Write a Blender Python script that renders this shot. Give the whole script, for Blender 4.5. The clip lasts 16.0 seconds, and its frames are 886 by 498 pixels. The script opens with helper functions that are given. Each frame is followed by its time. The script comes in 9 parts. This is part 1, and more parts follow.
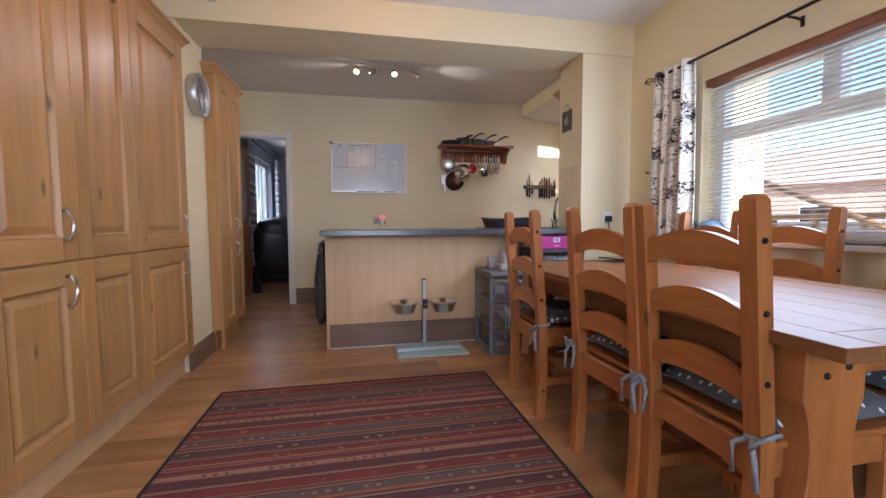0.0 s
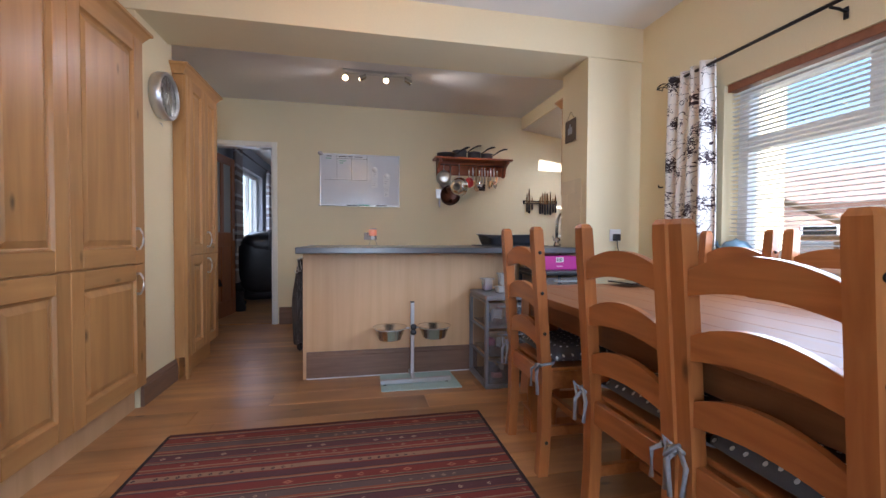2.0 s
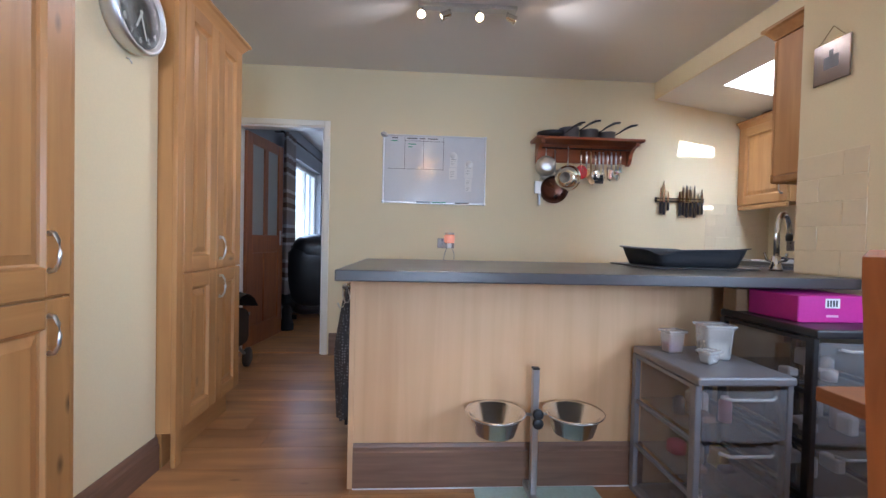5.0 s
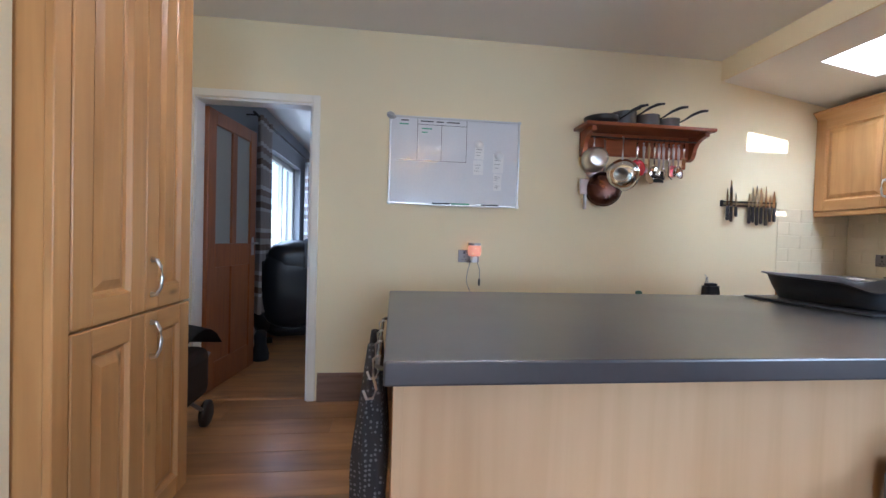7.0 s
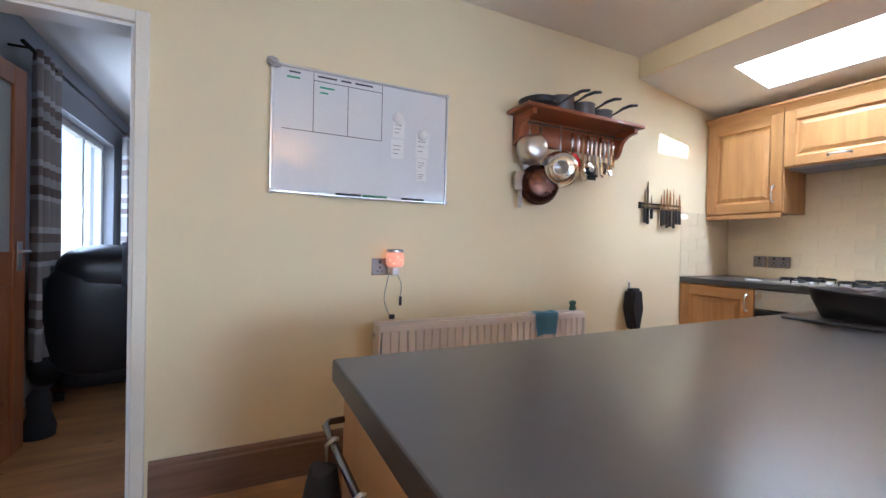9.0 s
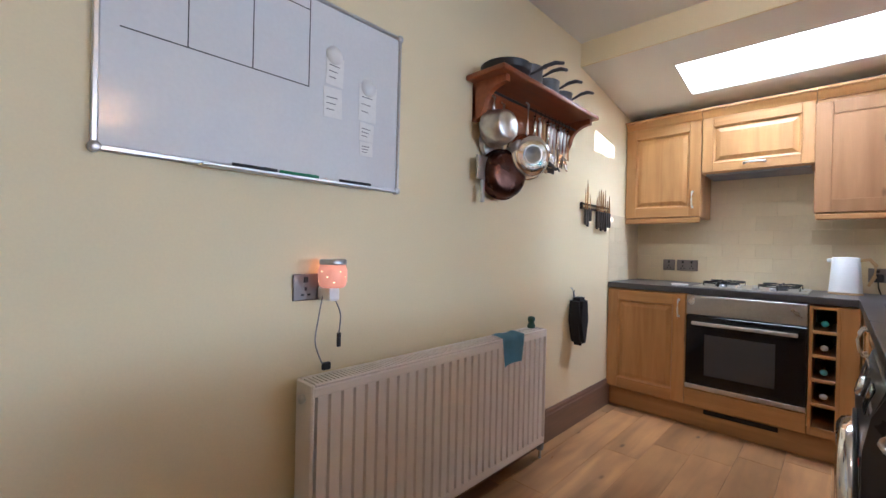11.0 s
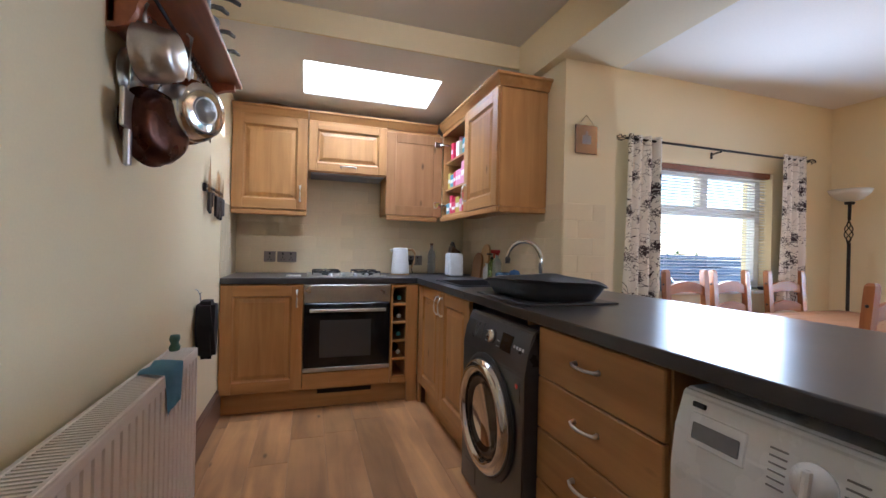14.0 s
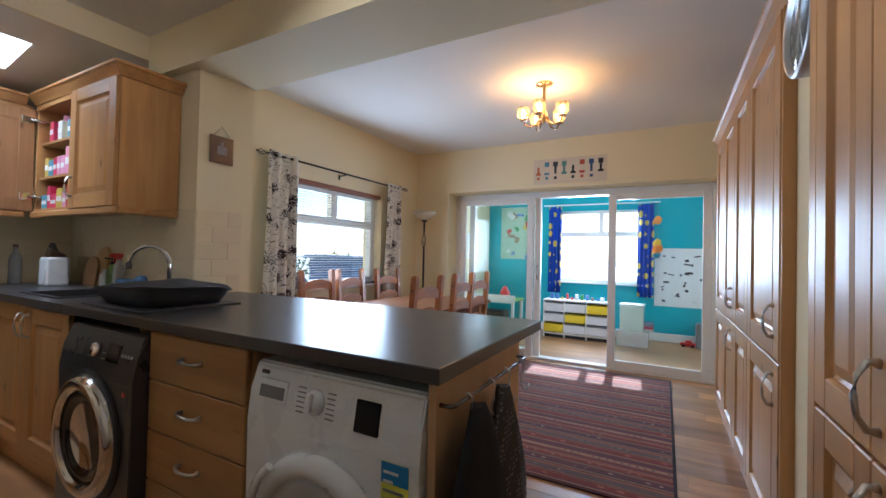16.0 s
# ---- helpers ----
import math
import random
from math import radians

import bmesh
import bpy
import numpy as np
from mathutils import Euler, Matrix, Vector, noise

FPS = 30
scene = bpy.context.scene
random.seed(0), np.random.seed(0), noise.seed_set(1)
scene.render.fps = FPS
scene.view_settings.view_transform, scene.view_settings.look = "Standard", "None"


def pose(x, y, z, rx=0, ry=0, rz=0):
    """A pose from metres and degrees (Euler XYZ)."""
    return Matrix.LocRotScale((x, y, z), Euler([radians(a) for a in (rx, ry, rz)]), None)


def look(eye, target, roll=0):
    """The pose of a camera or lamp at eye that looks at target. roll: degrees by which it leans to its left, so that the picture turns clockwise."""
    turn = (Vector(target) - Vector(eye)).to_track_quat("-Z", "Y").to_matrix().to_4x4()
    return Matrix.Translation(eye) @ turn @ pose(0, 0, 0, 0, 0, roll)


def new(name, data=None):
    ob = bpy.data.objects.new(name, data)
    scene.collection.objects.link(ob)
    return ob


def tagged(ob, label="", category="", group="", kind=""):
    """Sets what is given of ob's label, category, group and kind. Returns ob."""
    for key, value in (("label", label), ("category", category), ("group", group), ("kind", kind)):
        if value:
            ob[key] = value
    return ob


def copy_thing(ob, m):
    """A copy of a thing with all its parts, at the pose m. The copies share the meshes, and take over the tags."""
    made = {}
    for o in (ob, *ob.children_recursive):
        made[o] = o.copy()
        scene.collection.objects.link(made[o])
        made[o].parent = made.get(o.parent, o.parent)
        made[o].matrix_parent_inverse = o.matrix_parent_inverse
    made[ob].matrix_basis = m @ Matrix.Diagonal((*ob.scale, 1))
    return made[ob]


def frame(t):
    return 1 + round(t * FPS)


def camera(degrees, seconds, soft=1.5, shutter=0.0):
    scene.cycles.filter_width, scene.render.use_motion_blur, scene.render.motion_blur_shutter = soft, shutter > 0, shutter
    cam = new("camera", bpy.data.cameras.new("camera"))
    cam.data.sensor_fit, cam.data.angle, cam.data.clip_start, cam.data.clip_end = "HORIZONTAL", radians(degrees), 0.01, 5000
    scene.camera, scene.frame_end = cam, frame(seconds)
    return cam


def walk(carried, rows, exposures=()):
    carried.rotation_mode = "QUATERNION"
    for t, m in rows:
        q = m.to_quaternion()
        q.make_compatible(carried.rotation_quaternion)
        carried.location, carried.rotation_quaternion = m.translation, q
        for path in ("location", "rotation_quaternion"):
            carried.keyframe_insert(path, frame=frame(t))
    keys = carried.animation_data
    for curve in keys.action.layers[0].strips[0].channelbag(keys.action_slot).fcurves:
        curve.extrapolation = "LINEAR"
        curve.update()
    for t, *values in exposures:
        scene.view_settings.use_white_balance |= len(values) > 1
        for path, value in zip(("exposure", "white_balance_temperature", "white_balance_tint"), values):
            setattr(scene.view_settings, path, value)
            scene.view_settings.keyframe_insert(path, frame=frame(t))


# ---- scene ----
cam = camera(94.3, 16.0)
PATH = [
    (0, (0.01, 0.058, 0.963), (0.413, 2.013, 0.838), -0.3),
    (0.5, (0.05, 0.127, 0.969), (0.432, 2.087, 0.859), -0.2),
    (1, (0.082, 0.191, 0.985), (0.461, 2.153, 0.902), -0.2),
    (1.5, (0.114, 0.25, 1.0), (0.507, 2.21, 0.939), 0.0),
    (2, (0.127, 0.346, 0.974), (0.535, 2.304, 0.924), 0.3),
    (2.5, (0.128, 0.567, 0.95), (0.547, 2.522, 0.888), 0.7),
    (3, (0.118, 0.799, 0.989), (0.509, 2.76, 0.929), 1.0),
    (3.5, (0.121, 0.966, 0.986), (0.434, 2.94, 0.918), 1.2),
    (4, (0.124, 1.174, 0.994), (0.361, 3.158, 0.93), 1.3),
    (4.5, (0.104, 1.362, 1.002), (0.273, 3.354, 0.949), 1.3),
    (5, (0.033, 1.603, 1.024), (0.153, 3.599, 0.983), 1.3),
    (5.2, (-0.001, 1.686, 1.032), (0.095, 3.684, 1.002), 1.4),
    (7.3, (-0.251, 2.516, 1.103), (0.041, 4.495, 1.064), 1.5),
    (7.5, (-0.251, 2.579, 1.096), (0.086, 4.55, 1.065), 1.4),
    (8, (-0.294, 2.809, 1.099), (0.222, 4.741, 1.076), 1.3),
    (8.5, (-0.333, 3.0, 1.105), (0.371, 4.872, 1.087), 1.2),
    (9, (-0.402, 3.188, 1.121), (0.479, 4.983, 1.1), 1.3),
    (11.5, (-0.405, 4.223, 1.138), (1.182, 5.44, 1.125), 1.2),
    (12, (-0.34, 4.441, 1.115), (1.403, 5.421, 1.086), 1.1),
    (12.5, (-0.261, 4.613, 1.124), (1.625, 5.277, 1.09), 1.1),
    (13, (-0.23, 4.758, 1.124), (1.751, 5.029, 1.096), 1.0),
    (13.5, (-0.239, 4.775, 1.132), (1.754, 4.612, 1.113), 1.0),
    (14, (-0.314, 4.7, 1.134), (1.587, 4.08, 1.136), 1.3),
    (14.5, (-0.425, 4.668, 1.148), (1.296, 3.648, 1.163), 1.5),
    (15, (-0.521, 4.701, 1.159), (0.946, 3.342, 1.187), 1.7),
    (15.5, (-0.624, 4.75, 1.171), (0.579, 3.153, 1.204), 1.6),
    (16, (-0.702, 4.745, 1.172), (0.248, 2.985, 1.206), 1.3),
]
walk(cam, [(t, look(eye, target, roll)) for t, eye, target, roll in PATH],
     exposures=[(0.0, 1.8, 5750, 20), (2.5, 1.8, 5600, 19), (4.0, 2.15, 5300, 17), (7.5, 2.38, 5250, 13), (9.0, 2.6, 5350, 15), (11.5, 2.48, 5200, 14), (12.5, 2.55, 5000, 14), (14.0, 2.1, 5350, 16), (16.0, 1.65, 5300, 12)])

# ---- light ----
world = bpy.data.worlds.new("world")
scene.world = world
world.use_nodes = True
_wn = world.node_tree.nodes
_sky = _wn.new("ShaderNodeTexSky")
_sky.sky_type, _sky.sun_disc = "NISHITA", False
_sky.sun_elevation, _sky.sun_rotation = radians(33), radians(180 + 4)
_wn["Background"].inputs["Strength"].default_value = 0.115
world.node_tree.links.new(_sky.outputs[0], _wn["Background"].inputs["Color"])

_sun = new("sun", bpy.data.lights.new("sun", "SUN"))
_sun.data.energy, _sun.data.angle, _sun.data.color = 4.2, radians(0.5), (1.0, 0.95, 0.86)
_sun.matrix_world = look((0.6, -6.0, 4.5), (0.6 - 0.3, -6.0 + 5.0 * math.cos(radians(33)), 4.5 - 5.0 * math.sin(radians(33))))


def window_lamp(name, eye, target, w, h, watts, colour):
    """A rectangle of sky-coloured light: at each opening, and once as an added fill."""
    d = bpy.data.lights.new(name, "AREA")
    d.shape, d.size, d.size_y, d.energy, d.color = "RECTANGLE", w, h, watts, colour
    ob = new(name, d)
    ob.matrix_world = look(eye, target)
    return ob


SKYBLUE = (0.77, 0.89, 1.0)
window_lamp("dining_window_light", (2.02, 1.62, 1.36), (0, 2.0, 1.30), 0.95, 0.88, 7.5, SKYBLUE)
window_lamp("roof_window_light", (2.64, 4.30, 2.80), (2.62, 4.30, 0), 0.60, 1.10, 23, (0.88, 0.95, 1.0))
window_lamp("playroom_window_light", (0.2, -2.15, 1.36), (0.2, 0, 1.1), 1.15, 1.0, 23, SKYBLUE)
# added fill lamp before the solid east wall; no window there
window_lamp("playroom_side_fill", (2.08, -1.2, 1.40), (0.0, -1.2, 1.0), 1.2, 1.2, 5, SKYBLUE)
window_lamp("living_window_light", (-1.74, 7.8, 1.5), (0.5, 7.8, 1.2), 1.5, 1.2, 5, (0.75, 0.86, 1.0))


def bulb_lamp(name, at, watts, radius=0.025, colour=(1.0, 0.72, 0.42)):
    d = bpy.data.lights.new(name, "POINT")
    d.energy, d.shadow_soft_size, d.color = watts, radius, colour
    ob = new(name, d)
    ob.location = at
    return ob


# ---- materials ----
def mat(name, base, rough=0.6, metal=0.0, var=0.12, scale=6.0, fine=80.0, bump=0.15, bump_dist=0.002, stretch=(1, 1, 1), coat=0.0, ao_random=0.0, spec=0.5, rvar=0.08):
    """A painted or plain surface: two scales of noise in colour and roughness, and a fine relief."""
    m = bpy.data.materials.new(name)
    m.use_nodes = True
    nt = m.node_tree
    n, l = nt.nodes, nt.links
    b = n["Principled BSDF"]
    tc = n.new("ShaderNodeTexCoord")
    mp = n.new("ShaderNodeMapping")
    mp.inputs["Scale"].default_value = stretch
    l.new(tc.outputs["Object"], mp.inputs[0])
    big = n.new("ShaderNodeTexNoise")
    big.inputs["Scale"].default_value, big.inputs["Detail"].default_value = scale, 4
    small = n.new("ShaderNodeTexNoise")
    small.inputs["Scale"].default_value, small.inputs["Detail"].default_value = fine, 3
    for t in (big, small):
        l.new(mp.outputs[0], t.inputs["Vector"])
    mix = n.new("ShaderNodeMath")
    mix.operation = "ADD"
    l.new(big.outputs["Fac"], mix.inputs[0])
    l.new(small.outputs["Fac"], mix.inputs[1])
    rng = n.new("ShaderNodeMapRange")
    rng.inputs["From Min"].default_value, rng.inputs["From Max"].default_value = 0.6, 1.4
    rng.inputs["To Min"].default_value, rng.inputs["To Max"].default_value = 1 - var, 1 + var
    l.new(mix.outputs[0], rng.inputs["Value"])
    last = rng.outputs[0]
    if ao_random:
        oi = n.new("ShaderNodeObjectInfo")
        r2 = n.new("ShaderNodeMapRange")
        r2.inputs["To Min"].default_value, r2.inputs["To Max"].default_value = 1 - ao_random, 1 + ao_random
        l.new(oi.outputs["Random"], r2.inputs["Value"])
        mu = n.new("ShaderNodeMath")
        mu.operation = "MULTIPLY"
        l.new(last, mu.inputs[0])
        l.new(r2.outputs[0], mu.inputs[1])
        last = mu.outputs[0]
    vm = n.new("ShaderNodeVectorMath")
    vm.operation = "SCALE"
    vm.inputs[0].default_value = base
    l.new(last, vm.inputs["Scale"])
    l.new(vm.outputs[0], b.inputs["Base Color"])
    b.inputs["Metallic"].default_value = metal
    rr = n.new("ShaderNodeMapRange")
    rr.inputs["To Min"].default_value, rr.inputs["To Max"].default_value = max(0.02, rough - rvar), min(1, rough + rvar)
    l.new(big.outputs["Fac"], rr.inputs["Value"])
    l.new(rr.outputs[0], b.inputs["Roughness"])
    b.inputs["Coat Weight"].default_value = coat
    b.inputs["Coat Roughness"].default_value = 0.15
    b.inputs["Specular IOR Level"].default_value = spec
    if bump:
        bp = n.new("ShaderNodeBump")
        bp.inputs["Strength"].default_value, bp.inputs["Distance"].default_value = bump, bump_dist
        l.new(mix.outputs[0], bp.inputs["Height"])
        l.new(bp.outputs[0], b.inputs["Normal"])
    return m


def wood(name, light, dark, rough=0.42, grain=(3.0, 40.0, 40.0), knots=True, coat=0.1, spread=0.12, bump=0.12, streaks=0.0, spec=0.5):
    """Wood with the grain along local x of the mapping, knots and a tone of its own for each board."""
    m = bpy.data.materials.new(name)
    m.use_nodes = True
    nt = m.node_tree
    n, l = nt.nodes, nt.links
    b = n["Principled BSDF"]
    tc = n.new("ShaderNodeTexCoord")
    oi = n.new("ShaderNodeObjectInfo")
    off = n.new("ShaderNodeVectorMath")
    off.operation = "ADD"
    sc = n.new("ShaderNodeMath")
    sc.operation = "MULTIPLY"
    sc.inputs[1].default_value = 37.0
    l.new(oi.outputs["Random"], sc.inputs[0])
    l.new(tc.outputs["Object"], off.inputs[0])
    l.new(sc.outputs[0], off.inputs[1])
    mp = n.new("ShaderNodeMapping")
    mp.inputs["Scale"].default_value = grain
    l.new(off.outputs[0], mp.inputs[0])
    g = n.new("ShaderNodeTexNoise")
    g.inputs["Scale"].default_value, g.inputs["Detail"].default_value, g.inputs["Distortion"].default_value = 1.0, 5, 0.6
    l.new(mp.outputs[0], g.inputs["Vector"])
    big = n.new("ShaderNodeTexNoise")
    big.inputs["Scale"].default_value, big.inputs["Detail"].default_value = 2.2, 3
    l.new(off.outputs[0], big.inputs["Vector"])
    add = n.new("ShaderNodeMath")
    add.operation = "MULTIPLY_ADD"
    add.inputs[1].default_value = 0.55
    l.new(big.outputs["Fac"], add.inputs[0])
    l.new(g.outputs["Fac"], add.inputs[2])
    cr = n.new("ShaderNodeValToRGB")
    cr.color_ramp.elements[0].position, cr.color_ramp.elements[1].position = 0.48, 1.05
    cr.color_ramp.elements[0].color, cr.color_ramp.elements[1].color = (*dark, 1), (*light, 1)
    l.new(add.outputs[0], cr.inputs[0])
    out = cr.outputs[0]
    if knots:
        vo = n.new("ShaderNodeTexVoronoi")
        vo.inputs["Scale"].default_value = 1.0
        mk = n.new("ShaderNodeMapping")
        mk.inputs["Scale"].default_value = tuple(2.6 if v < 10 else 6.5 for v in grain)
        l.new(off.outputs[0], mk.inputs[0])
        l.new(mk.outputs[0], vo.inputs["Vector"])
        kr = n.new("ShaderNodeMapRange")
        kr.inputs["From Min"].default_value, kr.inputs["From Max"].default_value = 0.025, 0.10
        kr.inputs["To Min"].default_value, kr.inputs["To Max"].default_value = 0.32, 1.0
        l.new(vo.outputs["Distance"], kr.inputs["Value"])
        vm0 = n.new("ShaderNodeVectorMath")
        vm0.operation = "SCALE"
        l.new(out, vm0.inputs[0])
        l.new(kr.outputs[0], vm0.inputs["Scale"])
        out = vm0.outputs[0]
    if streaks:
        ms, st = n.new("ShaderNodeMapping"), n.new("ShaderNodeTexNoise")
        ms.inputs["Scale"].default_value = tuple(1.3 if v < 10 else 0.55 * v for v in grain)
        st.inputs["Scale"].default_value, st.inputs["Detail"].default_value, st.inputs["Distortion"].default_value = 0.8, 3, 0.4
        l.new(off.outputs[0], ms.inputs[0])
        l.new(ms.outputs[0], st.inputs["Vector"])
        sr = n.new("ShaderNodeMapRange")
        sr.inputs["From Min"].default_value, sr.inputs["From Max"].default_value = 0.36, 0.74
        sr.inputs["To Min"].default_value, sr.inputs["To Max"].default_value = 1.0, 1.0 - streaks
        l.new(st.outputs["Fac"], sr.inputs["Value"])
        vm1 = n.new("ShaderNodeVectorMath")
        vm1.operation = "SCALE"
        l.new(out, vm1.inputs[0])
        l.new(sr.outputs[0], vm1.inputs["Scale"])
        out = vm1.outputs[0]
    r2 = n.new("ShaderNodeMapRange")
    r2.inputs["To Min"].default_value, r2.inputs["To Max"].default_value = 1 - spread, 1 + spread
    l.new(oi.outputs["Random"], r2.inputs["Value"])
    vm = n.new("ShaderNodeVectorMath")
    vm.operation = "SCALE"
    l.new(out, vm.inputs[0])
    l.new(r2.outputs[0], vm.inputs["Scale"])
    l.new(vm.outputs[0], b.inputs["Base Color"])
    rr = n.new("ShaderNodeMapRange")
    rr.inputs["To Min"].default_value, rr.inputs["To Max"].default_value = rough - 0.1, rough + 0.12
    l.new(g.outputs["Fac"], rr.inputs["Value"])
    l.new(rr.outputs[0], b.inputs["Roughness"])
    b.inputs["Coat Weight"].default_value, b.inputs["Coat Roughness"].default_value = coat, 0.25
    b.inputs["Specular IOR Level"].default_value = spec
    bp = n.new("ShaderNodeBump")
    bp.inputs["Strength"].default_value, bp.inputs["Distance"].default_value = bump, 0.001
    l.new(g.outputs["Fac"], bp.inputs["Height"])
    l.new(bp.outputs[0], b.inputs["Normal"])
    return m


def glass(name, tint=(0.95, 0.98, 0.97), rough=0.0, alpha=0.16):
    """Thin clear pane: mostly see-through, with a sharp reflection."""
    m = bpy.data.materials.new(name)
    m.use_nodes = True
    nt = m.node_tree
    n, l = nt.nodes, nt.links
    n.remove(n["Principled BSDF"])
    tr, gl, mx, fr = n.new("ShaderNodeBsdfTransparent"), n.new("ShaderNodeBsdfGlossy"), n.new("ShaderNodeMixShader"), n.new("ShaderNodeLayerWeight")
    tr.inputs[0].default_value = (*tint, 1)
    gl.inputs["Roughness"].default_value = rough
    pw, ma = n.new("ShaderNodeMath"), n.new("ShaderNodeMath")
    pw.operation, ma.operation = "POWER", "MULTIPLY_ADD"
    pw.inputs[1].default_value, ma.inputs[1].default_value, ma.inputs[2].default_value = 4.0, 0.6, 0.03
    l.new(fr.outputs["Facing"], pw.inputs[0])
    l.new(pw.outputs[0], ma.inputs[0])
    l.new(ma.outputs[0], mx.inputs[0])
    l.new(tr.outputs[0], mx.inputs[1])
    l.new(gl.outputs[0], mx.inputs[2])
    l.new(mx.outputs[0], n["Material Output"].inputs[0])
    return m


def glow(name, colour, strength):
    m = bpy.data.materials.new(name)
    m.use_nodes = True
    b = m.node_tree.nodes["Principled BSDF"]
    b.inputs["Base Color"].default_value = (*colour, 1)
    b.inputs["Emission Color"].default_value = (*colour, 1)
    b.inputs["Emission Strength"].default_value = strength
    return m


def clear_plastic(name, tint, opacity=0.35, rough=0.25):
    """Thin, slightly cloudy see-through plastic."""
    m = bpy.data.materials.new(name)
    m.use_nodes = True
    nt = m.node_tree
    n, l = nt.nodes, nt.links
    b = n["Principled BSDF"]
    b.inputs["Base Color"].default_value = (*tint, 1)
    b.inputs["Roughness"].default_value = rough
    tr, mx, no = n.new("ShaderNodeBsdfTransparent"), n.new("ShaderNodeMixShader"), n.new("ShaderNodeTexNoise")
    tr.inputs[0].default_value = (*[0.6 + 0.4 * c for c in tint], 1)
    no.inputs["Scale"].default_value = 14
    rg = n.new("ShaderNodeMapRange")
    rg.inputs["To Min"].default_value, rg.inputs["To Max"].default_value = opacity - 0.03, opacity + 0.03
    l.new(no.outputs["Fac"], rg.inputs["Value"])
    l.new(rg.outputs[0], mx.inputs[0])
    l.new(tr.outputs[0], mx.inputs[1])
    l.new(b.outputs[0], mx.inputs[2])
    l.new(mx.outputs[0], n["Material Output"].inputs[0])
    return m


M = {}
M["cream"] = mat("cream_wall_paint", (0.80, 0.69, 0.45), 0.72, var=0.035, scale=1.6, fine=140, bump=0.12)
M["ceiling"] = mat("ceiling_paint", (0.80, 0.77, 0.72), 0.85, var=0.03, scale=1.5, fine=120, bump=0.15)
M["white"] = mat("white_gloss_paint", (0.82, 0.81, 0.78), 0.35, var=0.03, scale=5, bump=0.03)
M["cream_gloss"] = mat("off_white_gloss_paint", (0.80, 0.765, 0.67), 0.4, var=0.03, scale=5, bump=0.03)
M["upvc"] = mat("white_upvc", (0.82, 0.82, 0.81), 0.3, var=0.02, bump=0.0)
M["teal"] = mat("teal_wall_paint", (0.03, 0.40, 0.48), 0.7, var=0.05, scale=2, fine=120, bump=0.1)
M["grey_wall"] = mat("pale_grey_wall_paint", (0.36, 0.38, 0.42), 0.8, var=0.04, scale=2)
M["pine"] = wood("honey_oak_door", (0.55, 0.295, 0.105), (0.40, 0.19, 0.06), grain=(22, 22, 1.6), spread=0.07, streaks=0.16)
M["pine_x"] = wood("honey_oak_rail_lengthwise", (0.55, 0.295, 0.105), (0.40, 0.19, 0.06), grain=(1.6, 22, 22), spread=0.07, streaks=0.16)
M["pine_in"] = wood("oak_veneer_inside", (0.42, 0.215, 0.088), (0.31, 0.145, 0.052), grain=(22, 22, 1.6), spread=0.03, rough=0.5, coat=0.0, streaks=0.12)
M["corona"] = wood("waxed_pine_upright", (0.46, 0.168, 0.044), (0.29, 0.092, 0.023), grain=(36, 36, 3), spread=0.08, rough=0.36, coat=0.25)
M["corona_y"] = wood("waxed_pine_crosswise", (0.46, 0.168, 0.044), (0.29, 0.092, 0.023), grain=(36, 3, 36), spread=0.08, rough=0.36, coat=0.25)
M["tabletop"] = wood("waxed_pine_tabletop", (0.25, 0.106, 0.043), (0.17, 0.067, 0.026), grain=(36, 3, 36), spread=0.08, rough=0.46, coat=0.0, spec=0.2)
M["floor"] = wood("oak_laminate", (0.62, 0.325, 0.130), (0.30, 0.145, 0.060), grain=(1.4, 11, 11), spread=0.22, rough=0.33, coat=0.16, bump=0.04, streaks=0.34)
M["tabletop_x"] = wood("waxed_pine_table_end", (0.25, 0.106, 0.043), (0.17, 0.067, 0.026), grain=(3, 36, 36), spread=0.08, rough=0.46, coat=0.0, spec=0.2)
M["bowlsteel"] = mat("bright_bowl_steel", (0.86, 0.85, 0.82), 0.18, 1.0, var=0.05, scale=10, bump=0.02)
M["beech"] = wood("pale_oak_panel", (0.64, 0.42, 0.23), (0.54, 0.335, 0.17), grain=(17, 17, 0.9), knots=False, spread=0.03, rough=0.5, coat=0)
M["skirt"] = wood("grey_brown_skirting", (0.215, 0.125, 0.082), (0.135, 0.075, 0.048), grain=(3, 50, 50), knots=False, spread=0.04, rough=0.4)
M["skirt_y"] = wood("grey_brown_skirting_lengthwise", (0.215, 0.125, 0.082), (0.135, 0.075, 0.048), grain=(50, 3, 50), knots=False, spread=0.04, rough=0.4)
M["mahog"] = wood("red_brown_door", (0.33, 0.112, 0.031), (0.19, 0.056, 0.016), grain=(36, 36, 2.5), spread=0.04, rough=0.35)
M["shelfwood"] = wood("red_brown_shelf", (0.34, 0.10, 0.035), (0.19, 0.05, 0.018), grain=(3, 36, 36), spread=0.05, rough=0.35, coat=0.2)
M["blindwood"] = wood("dark_oak_pelmet", (0.30, 0.115, 0.055), (0.20, 0.07, 0.032), grain=(30, 3, 30), knots=False, rough=0.4)
M["worktop"] = mat("dark_slate_worktop", (0.043, 0.043, 0.048), 0.30, rvar=0.045, coat=0.12, var=0.12, scale=3, fine=45, bump=0.0, bump_dist=0.0003, spec=0.8)
M["steel"] = mat("brushed_steel", (0.62, 0.61, 0.59), 0.30, 1.0, var=0.10, scale=8, fine=120, bump=0.03)
